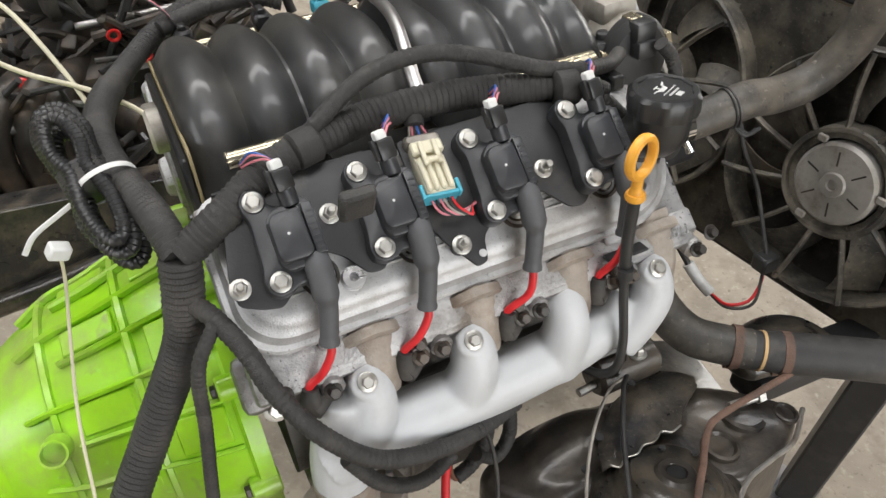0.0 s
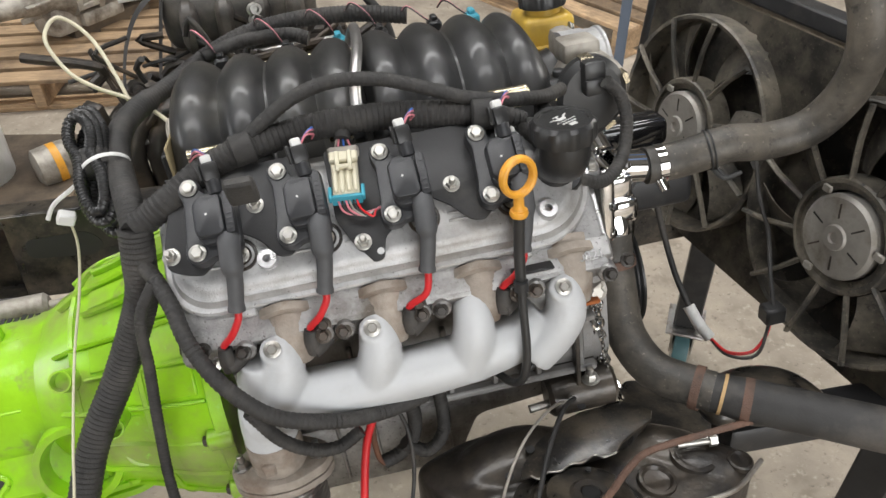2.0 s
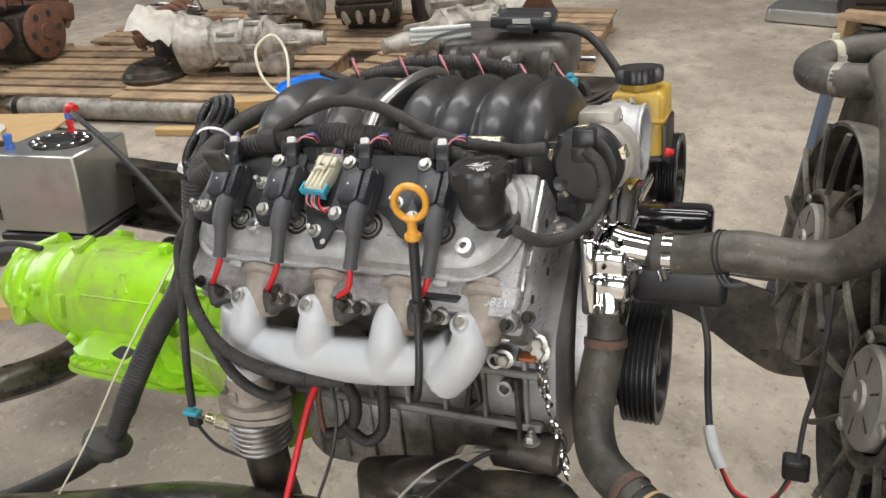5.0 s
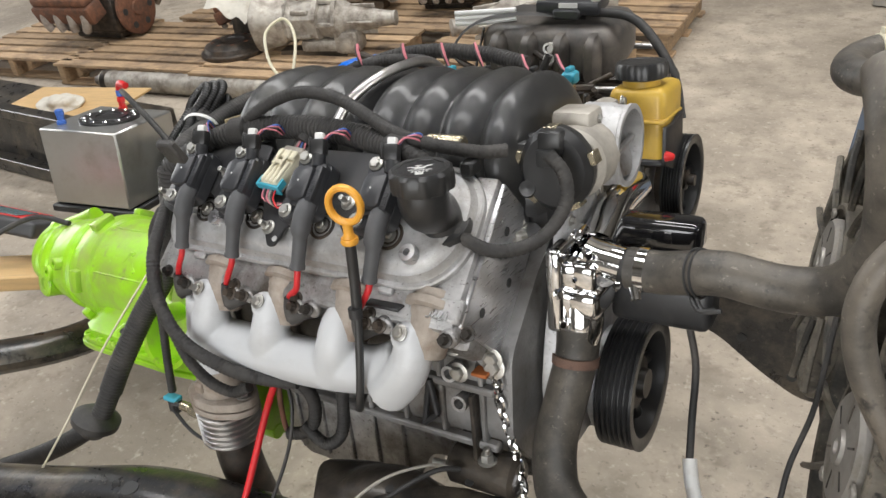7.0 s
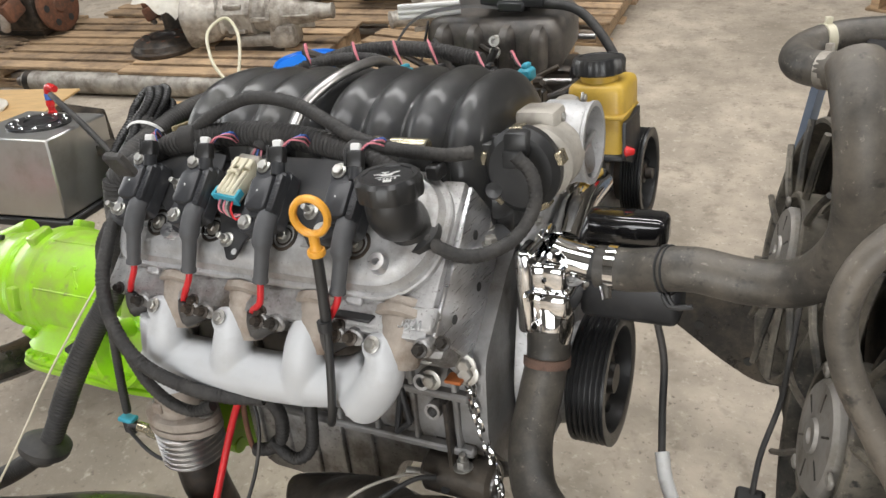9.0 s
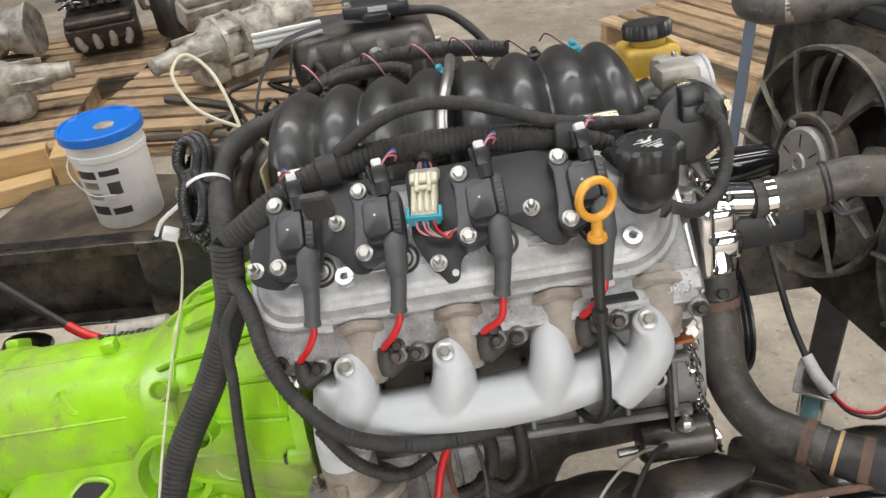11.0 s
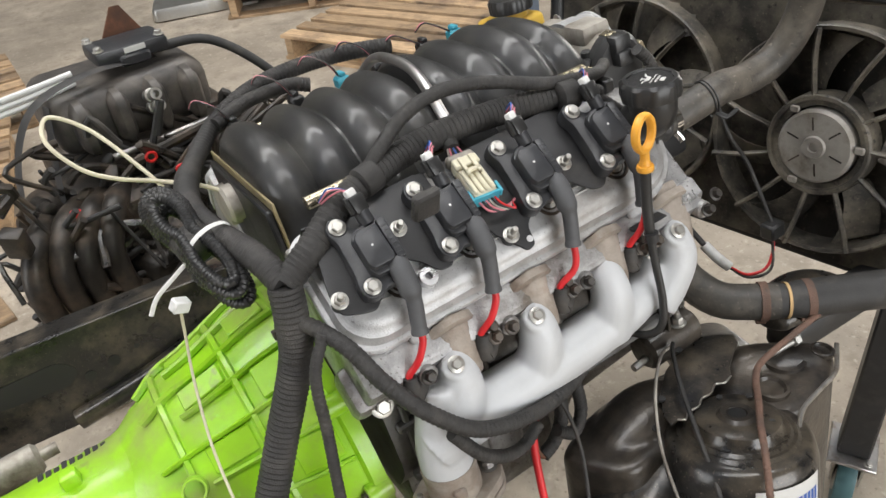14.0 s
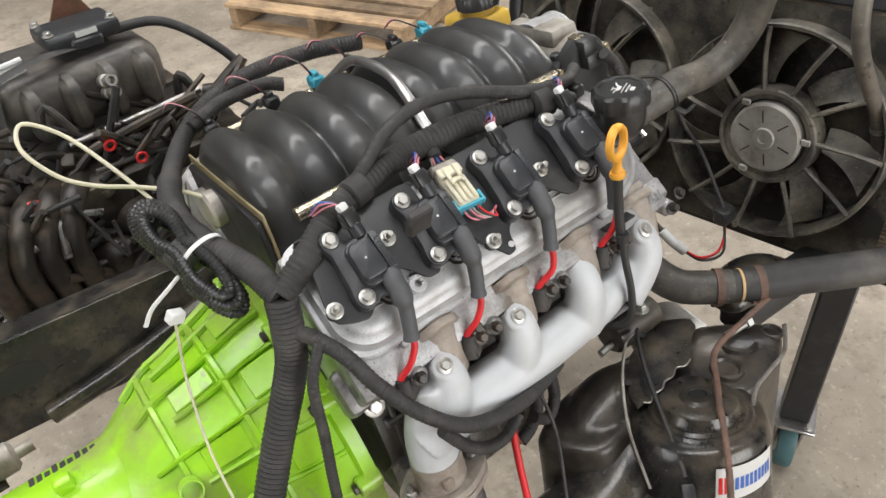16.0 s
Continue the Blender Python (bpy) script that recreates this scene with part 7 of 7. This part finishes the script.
lathe(bm, [(0.148, 0), (0.152, 0.006), (0.166, 0.30), (0.172, 0.305), (0.172, 0.325), (0.167, 0.33), (0.169, 0.36), (0.176, 0.365), (0.176, 0.39)], I4, 48)
part("pail", bm, "bucket_white", bucket)
bm = bmesh.new()
lathe(bm, [(0.183, 0.375), (0.186, 0.378), (0.186, 0.410), (0.180, 0.415), (0.172, 0.414), (0.168, 0.404), (0.0, 0.403)], I4, 56)
lid = part("lid", bm, "blue_lid", bucket, "bright blue lid")
bm = bmesh.new()
lathe(bm, [(0.045, 0.403), (0.045, 0.408), (0.03, 0.409), (0.0, 0.409)], Matrix.Translation((0.03, -0.02, 0)), 24)
part("spout_cap", bm, "gear_grey", lid)
for a0, a1, z0, z1, mm in ((-128, -96, 0.235, 0.27, "label_hole_black"), (-128, -96, 0.07, 0.11, "label_hole_black"), (-90, -60, 0.245, 0.27, "label_hole_black"), (-84, -64, 0.16, 0.215, "scan_grey"), (-90, -60, 0.07, 0.10, "label_hole_black"), (-126, -98, 0.19, 0.22, "gear_grey"), (-126, -98, 0.14, 0.17, "gear_grey"), (-140, -130, 0.24, 0.265, "yellow")):
    bm = bmesh.new()
    f = lambda z: 0.1535 + 0.0142 * z / 0.30
    lathe(bm, [(f(z0), z0), (f(z1), z1)], I4, 10, radians(a0), radians(a1))
    part("label_bar", bm, mm, bucket)
bm = bmesh.new()
tube(bm, [(-0.172, 0.0, 0.315), (-0.165, -0.10, 0.25), (-0.06, -0.18, 0.18), (0.05, -0.18, 0.17)], 0.003, 8, 0.01)
part("bail", bm, "white_plastic", bucket)
mat_ob = thing("plywood_sheet", "oil-stained dark plywood sheet on the floor", "plywood", pose(-1.258, 1.993, FLOOR + 0.02, 0, 0, -12))
bm = bmesh.new()
box(bm, (0, 0, 0), (0.95, 0.72, 0.04), I4, 0.004)
part("sheet", bm, "dark_wood", mat_ob)


def pallet(p, turn, n=1, L=1.1, W=0.9, label="weathered wooden shipping pallet on the floor"):
    th = thing("pallet", label, "pallet", Matrix.Translation(p) @ pose(0, 0, 0, 0, 0, turn), "pallets on the workshop floor")
    for k in range(n):
        z = 0.14 * k
        for j in range(7):
            bm = bmesh.new()
            box(bm, (0, -W / 2 + 0.05 + j * (W - 0.1) / 6, z + 0.131), (L, 0.10 - 0.012 * (j % 2), 0.018), I4, 0.002)
            part("board", bm, "wood", th, smooth=False)
        for j in range(3):
            bm = bmesh.new()
            box(bm, (-L / 2 + 0.05 + j * (L - 0.1) / 2, 0, z + 0.069), (0.045, W, 0.104), I4, 0.002)
            part("stringer", bm, "wood", th, smooth=False)
        for j in range(3):
            bm = bmesh.new()
            box(bm, (0, -W / 2 + 0.06 + j * (W - 0.12) / 2, z + 0.009), (L, 0.10, 0.018), I4, 0.002)
            part("board", bm, "wood", th, smooth=False)
    return th


pallet((-2.241, 2.853, FLOOR), 8)
pallet((-3.335, 2.733, FLOOR), 8)
pallet((-4.358, 2.658, FLOOR), 8)
pallet((-3.263, 3.72, FLOOR), 4)
pallet((-2.06, 3.80, FLOOR), 6)
pallet((-1.026, 3.037, FLOOR), -6)
pallet((-0.88, 3.99, FLOOR), 3)
pallet((1.60, 3.20, FLOOR), -62)
pallet((1.617, 4.595, FLOOR), -25)


def gearbox(p, turn, s, material, label, tail=1.0):
    th = thing("transmission", label, "transmission", Matrix.Translation(p) @ pose(0, 0, 0, 0, 0, turn) @ Matrix.Scale(s, 4), "spare transmissions on pallets")
    X = Matrix(((0, 0, 1, 0), (1, 0, 0, 0), (0, 1, 0, 0), (0, 0, 0, 1)))
    bm = bmesh.new()
    lathe(bm, [(0.20, -0.42), (0.20, -0.40), (0.185, -0.38), (0.16, -0.24), (0.13, -0.20)], X, 28, wob=lambda a, h: 1 + 0.05 * math.sin(5 * a))
    part("bell_housing", bm, material, th)
    bm = bmesh.new()
    lathe(bm, [(0.13, -0.22), (0.145, -0.18), (0.125, -0.16), (0.13, 0.0), (0.15, 0.01), (0.15, 0.04), (0.12, 0.05), (0.125, 0.14), (0.15, 0.15), (0.15, 0.18)], X, 24, wob=lambda a, h: 1 + 0.07 * math.sin(7 * a + h * 30))
    part("case", bm, material, th)
    for k in range(10):
        a = 2 * math.pi * k / 10
        bm = bmesh.new()
        box(bm, (-0.08 + 0.18 * (k % 2), 0.135 * math.cos(a), 0.135 * math.sin(a)), (0.12, 0.03, 0.03), I4, 0.006)
        part("boss", bm, material, th)
    bm = bmesh.new()
    lathe(bm, [(0.15, 0.17), (0.125, 0.20), (0.09, 0.26), (0.055, 0.40 * tail + 0.06), (0.045, 0.48 * tail + 0.06), (0.05, 0.485 * tail + 0.06), (0.05, 0.50 * tail + 0.06), (0.03, 0.505 * tail + 0.06)], X, 20)
    for k in range(4):
        box(bm, (0.30, 0, 0.085), (0.24, 0.012, 0.03), pose(0, 0, 0, k * 90, 0, 0), 0.003)
    part("tail_housing", bm, material, th)
    bm = bmesh.new()
    box(bm, (0.22, -0.02, -0.13), (0.18, 0.20, 0.16), I4, 0.04, 2)
    box(bm, (0.02, 0, -0.15), (0.26, 0.22, 0.08), I4, 0.02, 2)
    part("lower_case", bm, material, th)
    bm = bmesh.new()
    box(bm, (-0.05, 0.0, -0.225), (0.5, 0.12, 0.07), I4, 0.004)
    part("wood_block", bm, "dark_wood", th)
    return th


gearbox((-2.13, 2.850, FLOOR + 0.325), 16, 0.84, "gear_grey", "grey cast transmission lying on a pallet")
gearbox((-2.50, 3.72, FLOOR + 0.330), 185, 0.724, "gear_grey", "dull grey transmission on a rear pallet")


def old_engine(p, turn, s, main, label, wheel=True):
    th = thing("engine", label, "engine", Matrix.Translation(p) @ pose(0, 0, 0, 0, 0, turn) @ Matrix.Scale(s, 4), "spare engines in the workshop")
    bm = bmesh.new()
    box(bm, (0, 0, 0.16), (0.50, 0.34, 0.26), I4, 0.03, 2)
    box(bm, (0, 0, 0.03), (0.42, 0.24, 0.10), I4, 0.03, 2)
    part("block", bm, "dark_metal", th)
    for sg in (-1, 1):
        bm = bmesh.new()
        box(bm, (0, sg * 0.20, 0.30), (0.50, 0.14, 0.12), pose(0, 0, 0, -sg * 20, 0, 0), 0.02, 2)
        part("head", bm, main, th)
        bm = bmesh.new()
        box(bm, (0, sg * 0.235, 0.36), (0.47, 0.11, 0.06), pose(0, 0, 0, -sg * 14, 0, 0), 0.02, 3)
        part("valve_cover", bm, main, th)
        for k in range(4):
            bm = bmesh.new()
            tube(bm, [(-0.18 + k * 0.12, sg * 0.27, 0.25), (-0.18 + k * 0.12, sg * 0.33, 0.22), (-0.17 + k * 0.115, sg * 0.34, 0.14), (-0.15 + k * 0.10, sg * 0.33, 0.10)], 0.028, 10, 0.02)
            part("exhaust_runner", bm, "cast_port", th)
    bm = bmesh.new()
    box(bm, (0, 0, 0.40), (0.42, 0.20, 0.10), I4, 0.03, 2)
    for k in range(4):
        tube(bm, [(-0.16 + k * 0.1, -0.14, 0.34), (-0.16 + k * 0.1, -0.05, 0.46), (-0.16 + k * 0.1, 0.06, 0.46), (-0.16 + k * 0.1, 0.14, 0.34)], 0.035, 10, 0.03)
    part("intake", bm, main, th)
    if wheel:
        bm = bmesh.new()
        lathe(bm, [(0.165, 0.27), (0.17, 0.275), (0.17, 0.295), (0.16, 0.30), (0.05, 0.30), (0.045, 0.31), (0, 0.31)], Matrix(((0, 0, 1, 0), (1, 0, 0, 0), (0, 1, 0, 0.16), (0, 0, 0, 1))), 40)
        w = part("flexplate", bm, "rust", th, "rusty brown flexplate")
        # Holes of the flexplate are black discs, their shade put in colour
        for k in range(6):
            a = 2 * math.pi * k / 6
            bm = bmesh.new()
            cyl(bm, (0.3005, 0.115 * math.cos(a), 0.16 + 0.115 * math.sin(a)), (1, 0, 0), 0.022, 0.002, 16)
            part("hole_disc", bm, "label_hole_black", w)
    for k in range(14):
        bm = bmesh.new()
        a = random.random
        tube(bm, [(-0.25 + 0.5 * a(), -0.3 + 0.6 * a(), 0.36 + 0.1 * a()), (-0.25 + 0.5 * a(), -0.3 + 0.6 * a(), 0.40 + 0.12 * a()), (-0.25 + 0.5 * a(), -0.3 + 0.6 * a(), 0.32 + 0.1 * a())], 0.008, 8, 0.03)
        part("hose", bm, ("rubber", "steel")[k % 2], th)
    return th


old_engine((-3.97, 2.80, FLOOR + 0.165), 8, 1.0, "rust", "rusty spare engine with a round flexplate on a pallet")
old_engine((-2.72, 3.00, FLOOR + 0.158), 95, 0.653, "rust", "rust-brown engine block beside a grey bell housing", False)
old_engine((-1.24, 3.86, FLOOR + 0.165), 38, 1.05, "gear_grey", "silver-grey spare engine on a pallet", False)
old_engine((-1.85, 3.85, FLOOR + 0.160), 20, 0.762, "dark_metal", "dark greasy engine block on a pallet", False)
fly = thing("flywheel", "rusty clutch and flywheel lying on a pallet", "flywheel", pose(-2.70, 2.70, FLOOR + 0.141) @ Matrix.Scale(0.755, 4))
bm = bmesh.new()
lathe(bm, [(0.255, 0), (0.26, 0.01), (0.26, 0.03), (0.235, 0.04), (0.225, 0.075), (0.18, 0.10), (0.10, 0.105), (0.08, 0.09), (0.0, 0.09)], I4, 48)
part("disc", bm, "dark_metal", fly)
for k in range(8):
    bm = bmesh.new()
    a = 2 * math.pi * k / 8
    cyl(bm, (0.15 * math.cos(a), 0.15 * math.sin(a), 0.098), (0, 0, 1), 0.018, 0.006, 12)
    part("rivet", bm, "rust", fly)
axle = thing("axle_tube", "pale grey metal driveshaft tube lying on the floor", "driveshaft")
bm = bmesh.new()
tube(bm, [(-3.381, 2.246, FLOOR + 0.062), (-2.566, 2.369, FLOOR + 0.062), (-1.918, 2.466, FLOOR + 0.062)], 0.061, 28, 0.2)
part("tube", bm, "gear_grey", axle)
for p, d in (((-3.381, 2.246, FLOOR + 0.062), (-1, -0.15, 0)), ((-1.918, 2.466, FLOOR + 0.062), (1, 0.15, 0))):
    bm = bmesh.new()
    lathe(bm, [(0.0615, -0.05), (0.0635, -0.045), (0.0635, -0.01), (0.050, 0.0), (0.030, 0.03), (0.030, 0.06), (0.0, 0.06)], axis_m(p, d), 28)
    part("end_yoke", bm, "dark_metal", axle, "dark welded end yoke")
for p, tn, sz in (((-1.781, 2.413, FLOOR + 0.087), 20, (0.281, 0.078, 0.172)), ((-1.762, 2.303, FLOOR + 0.041), 24, (0.318, 0.111, 0.079)), ((-2.092, 2.269, FLOOR + 0.021), 12, (0.479, 0.048, 0.04)), ((-1.564, 2.434, FLOOR + 0.087), 15, (0.078, 0.234, 0.171))):
    w = thing("wood_block", "cut block of fresh pale timber on the floor", "timber", pose(*p, 0, 0, tn), "offcuts of timber")
    bm = bmesh.new()
    box(bm, (0, 0, 0), sz, I4, 0.004)
    part("block", bm, "new_wood", w)
board = thing("steel_plate", "long black steel channel lying behind the fuel cell", "steel channel")
bm = bmesh.new()
box(bm, (-3.144, 1.471, FLOOR + 0.131), (2.134, 0.445, 0.26), I4, 0.01)
part("channel", bm, "chassis", board)
cb = thing("cardboard_sheet", "flat brown cardboard with a rag and glove on top", "cardboard", pose(-2.641, 1.506, FLOOR + 0.268, 0, 0, 15) @ Matrix.Scale(0.885, 4))
bm = bmesh.new()
box(bm, (0, 0, 0), (0.75, 0.55, 0.012), I4, 0.002)
part("sheet", bm, "new_wood", cb)
rag = thing("rag", "crumpled white paper rag", "rag", pose(-2.641, 1.506, FLOOR + 0.274) @ Matrix.Scale(0.885, 4))
bm = bmesh.new()
bmesh.ops.create_icosphere(bm, subdivisions=4, radius=0.12)
for v in bm.verts:
    v.co = V((v.co.x * 1.2, v.co.y * 0.8, max(0, v.co.z) * 0.5)) * (1 + 0.35 * noise.noise(v.co * 14))
part("cloth", bm, "paper", rag)
paper = thing("paper_sheet", "torn white paper draped over a transmission", "paper", pose(-2.62, 2.75, 0.330, 12, 20, 10) @ Matrix.Scale(0.736, 4))
bm = bmesh.new()
bmesh.ops.create_grid(bm, x_segments=14, y_segments=14, size=0.19)
for v in bm.verts:
    v.co.z += 0.06 * noise.noise(v.co * 9) - abs(v.co.y) * 0.5
bmesh.ops.solidify(bm, geom=bm.faces[:], thickness=0.002)
part("sheet", bm, "paper", paper)

AREA["place"] = I4
# ---- second engine behind ----
e2 = thing("engine", "dark greasy second engine with belt and valve covers behind the first", "engine", pose(-0.05, 1.560, FLOOR + 0.001, 0, 0, 6) @ Matrix.Scale(0.944, 4), "spare engines in the workshop")
bm = bmesh.new()
box(bm, (0, 0, 0.40), (0.62, 0.34, 0.44), I4, 0.04, 2)
box(bm, (0, 0, 0.215), (0.45, 0.26, 0.11), I4, 0.04, 2)
part("block", bm, "dark_metal", e2)
for sg in (-1, 1):
    bm = bmesh.new()
    box(bm, (0, sg * 0.21, 0.57), (0.56, 0.17, 0.14), pose(0, 0, 0, 0, 0, 0), 0.03, 2)
    part("head", bm, "dark_metal", e2)
    bm = bmesh.new()
    tube(bm, [(-0.16, sg * 0.19, 0.715), (0.0, sg * 0.195, 0.722), (0.20, sg * 0.19, 0.728)], 0.009, 12, 0.05)
    part("fuel_rail", bm, "steel", e2)
bm = bmesh.new()
box(bm, (-0.05, 0.02, 0.79), (0.42, 0.30, 0.16), I4, 0.05, 4)
part("intake_cover", bm, "dusty_plastic", e2, "black plastic intake cover")
for k in range(4):
    bm = bmesh.new()
    box(bm, (-0.19 + k * 0.095, -0.02, 0.79), (0.05, 0.33, 0.14), I4, 0.035, 4)
    part("cover_rib", bm, "dusty_plastic", e2)
for z in (0.825, 0.794):
    bm = bmesh.new()
    lathe(bm, [(0.018, 0), (0.018, 0.02), (0.013, 0.022), (0.013, 0.04), (0.016, 0.042), (0.015, 0.055), (0.009, 0.055), (0.008, 0.03)], axis_m((-0.02, -0.16, z), (0.1, -0.8, 0.3)), 16)
    part("threaded_fitting", bm, "zinc", e2, "bright threaded fitting")
bm = bmesh.new()
box(bm, (0.0, -0.01, 0.915), (0.19, 0.13, 0.04), pose(0, 0, 0), 0.01, 2)
box(bm, (0.0, -0.07, 0.90), (0.08, 0.03, 0.03), I4, 0.006)
part("coil_module", bm, "coil_plastic", e2, "black ignition module")
for x, y in ((-0.08, -0.055), (0.08, -0.055), (-0.08, 0.045)):
    bolt(V((x, y, 0.935)), (0, 0, 1), e2, 0.010, 0.012, 0.014)
bm = bmesh.new()
box(bm, (0.005, -0.076, 0.925), (0.055, 0.002, 0.014), I4)
part("label", bm, "white_mark", e2, "white label patch", smooth=False)
bm = bmesh.new()
plate(bm, [(-0.05, 0.0), (0.06, 0.0), (0.02, 0.075), (-0.005, 0.075)], 0.006, Matrix(((1, 0, 0, 0.02), (0, 0, 1, 0.09), (0, 1, 0, 0.92), (0, 0, 0, 1))))
part("rusty_tab", bm, "rust", e2, "rusty triangular lifting tab")
bm = bmesh.new()
belt = [(0.05, -0.05, 0.885), (-0.15, -0.10, 0.905), (-0.30, -0.13, 0.86), (-0.385, -0.15, 0.70), (-0.40, -0.17, 0.50), (-0.375, -0.17, 0.42), (-0.335, -0.15, 0.50), (-0.29, -0.12, 0.70), (-0.25, -0.10, 0.86)]
tube(bm, belt, 0.004, 4, 0.02, flat=4.5, up=(0.3, 1, 0))
part("belt", bm, "rubber", e2, "black ribbed belt looped loosely")
bm = bmesh.new()
tube(bm, [(0.05, -0.04, 0.90), (0.20, -0.08, 0.89), (0.32, -0.16, 0.78), (0.36, -0.2, 0.66)], 0.013, 12, 0.02)
part("hose", bm, "rubber", e2)
bm = bmesh.new()
for k in range(3):
    tube(bm, [(-0.36, -0.06 + 0.0 * k, 0.89 - 0.016 * k), (-0.26, -0.07, 0.90 - 0.016 * k), (-0.16, -0.06, 0.905 - 0.012 * k)], 0.0065, 8, 0.02, flat=1.2)
part("grey_stripes", bm, "white_plastic", e2, "white-striped ribbed part")
for k in range(4):
    bm = bmesh.new()
    x = -0.42 + k * 0.06
    tube(bm, [(x + 0.08, -0.18, 0.62), (x + 0.02, -0.30, 0.64), (x - 0.03, -0.36, 0.56), (x - 0.02, -0.36, 0.42), (x + 0.02, -0.33, 0.34)], 0.030, 12, 0.02)
    part("exhaust_runner", bm, "dark_metal", e2, "brown heat-stained exhaust runner")
for p, r in (((-0.25, -0.20, 0.60), 0.05), ((-0.1, -0.25, 0.50), 0.07), ((0.08, -0.26, 0.52), 0.06), ((-0.2, -0.28, 0.45), 0.06), ((0.22, -0.22, 0.58), 0.05), ((-0.33, -0.05, 0.55), 0.09)):
    bm = bmesh.new()
    cyl(bm, p, (random.uniform(-0.5, 0.5), -1, random.uniform(0, 0.6)), r, 0.10, 18, 0.01, r * 0.8)
    part("accessory", bm, "dark_metal", e2)
bm = bmesh.new()
cyl(bm, (-0.30, -0.27, 0.63), (-0.2, -0.8, 0.35), 0.024, 0.03, 14, 0.003)
cyl(bm, (-0.306, -0.294, 0.641), (-0.2, -0.8, 0.35), 0.029, 0.012, 14, 0.003)
part("red_cap", bm, "red_plastic", e2, "bright red plastic cap")
for p in ((-0.10, -0.32, 0.74), (-0.05, -0.36, 0.70), (-0.16, -0.34, 0.42)):
    bm = bmesh.new()
    rg = [V(p) + V((0.012 * math.cos(a), 0, 0.012 * math.sin(a))) for a in [2 * math.pi * j / 14 for j in range(15)]]
    tube(bm, rg, 0.004, 8, raw=True)
    part("red_ring", bm, "red_plastic", e2)
for k in range(110):
    bm = bmesh.new()
    u = random.uniform
    p = V((u(-0.45, 0.30), u(-0.38, -0.12), u(0.30, 0.76)))
    tube(bm, [p, p + V((u(-0.1, 0.1), u(-0.05, 0.05), u(-0.1, 0.1))), p + V((u(-0.2, 0.2), u(-0.05, 0.05), u(-0.15, 0.1)))], u(0.004, 0.013), 8, 0.02)
    part("hose", bm, random.choice(("rubber", "dark_metal", "dark_metal", "rubber", "chassis")), e2)
gb = gearbox((-0.90, 3.17, FLOOR + 0.345), 228, 0.86, "gear_grey", "dusty tan transmission on a pallet behind the bucket", 1.0)
for k in range(80):
    u = random.uniform
    bm = bmesh.new()
    p = V((u(-0.48, 0.30), u(-0.40, -0.14), u(0.22, 0.72)))
    m = Matrix.Translation(p) @ pose(0, 0, 0, u(0, 90), u(0, 90), u(0, 90))
    if k % 3:
        box(bm, (0, 0, 0), (u(0.03, 0.09), u(0.02, 0.06), u(0.02, 0.05)), m, 0.006, 2)
    else:
        lathe(bm, [(0.012, -0.03), (0.022, -0.028), (0.022, 0.0), (0.016, 0.004), (0.016, 0.03), (0.010, 0.034)], m, 14)
    part("bracket_piece", bm, random.choice(("dark_metal", "chassis", "dark_metal", "dark_metal", "dark_metal", "worn_chassis")), e2)
altn = thing("alternator", "old alternator with a yellow band on the floor", "alternator", pose(-0.875, 1.985, FLOOR + 0.085, 0, 0, 30) @ Matrix.Scale(0.9, 4))
bm = bmesh.new()
lathe(bm, [(0.05, -0.08), (0.075, -0.07), (0.078, -0.02), (0.078, 0.05), (0.07, 0.07), (0.03, 0.075), (0.03, 0.10)], axis_m((0, 0, 0), (1, 0, 0)), 28, wob=lambda a, h: 1 + 0.03 * (math.sin(a * 12) > 0))
part("body", bm, "gear_grey", altn)
bm = bmesh.new()
lathe(bm, [(0.079, -0.012), (0.0815, -0.012), (0.0815, 0.018), (0.079, 0.018)], axis_m((0, 0, 0), (1, 0, 0)), 28)
part("yellow_band", bm, "yellow", altn, "yellow band")
ab = thing("timber_board", "short pale board under the alternator", "timber", pose(-0.875, 1.985, FLOOR + 0.008, 0, 0, 12))
bm = bmesh.new()
box(bm, (0.02, 0.0, 0), (0.46, 0.20, 0.016), I4, 0.003)
part("board", bm, "wood", ab)
shelf = thing("timber_skid", "rough timber skid under the second engine", "timber", pose(-0.16, 1.62, FLOOR + 0.04, 0, 0, 4))
bm = bmesh.new()
box(bm, (0, 0, 0), (0.66, 0.55, 0.08), I4, 0.006)
part("beam", bm, "wood", shelf)

# far parked car, hood and uprights
car = thing("car_bumper", "gloss black car front with bumper at the far wall", "car", pose(2.011, 4.694, FLOOR, 0, 0, -15) @ Matrix.Scale(0.8, 4))
bm = bmesh.new()
box(bm, (0, 0, 0.46), (2.6, 0.9, 0.92), I4, 0.18, 5)
part("body", bm, "car_black", car)
bm = bmesh.new()
box(bm, (0, -0.42, 0.42), (2.4, 0.12, 0.25), I4, 0.05, 4)
part("bumper", bm, "car_black", car)
for x in (-0.9, 0.9):
    bm = bmesh.new()
    box(bm, (x, -0.44, 0.72), (0.35, 0.06, 0.12), I4, 0.03, 3)
    part("headlight", bm, "chrome", car)
hood = thing("body_panel", "silver car body panel lying on the floor", "body panel", pose(0.904, 4.834, FLOOR + 0.01, 0, 0, -10) @ Matrix.Scale(0.7, 4))
bm = bmesh.new()
plate(bm, rounded([(-0.5, -0.2), (0.5, -0.25), (0.55, 0.2), (-0.45, 0.25)], 0.08), 0.12, I4, 0.04)
part("panel", bm, "alu_sheet", hood)
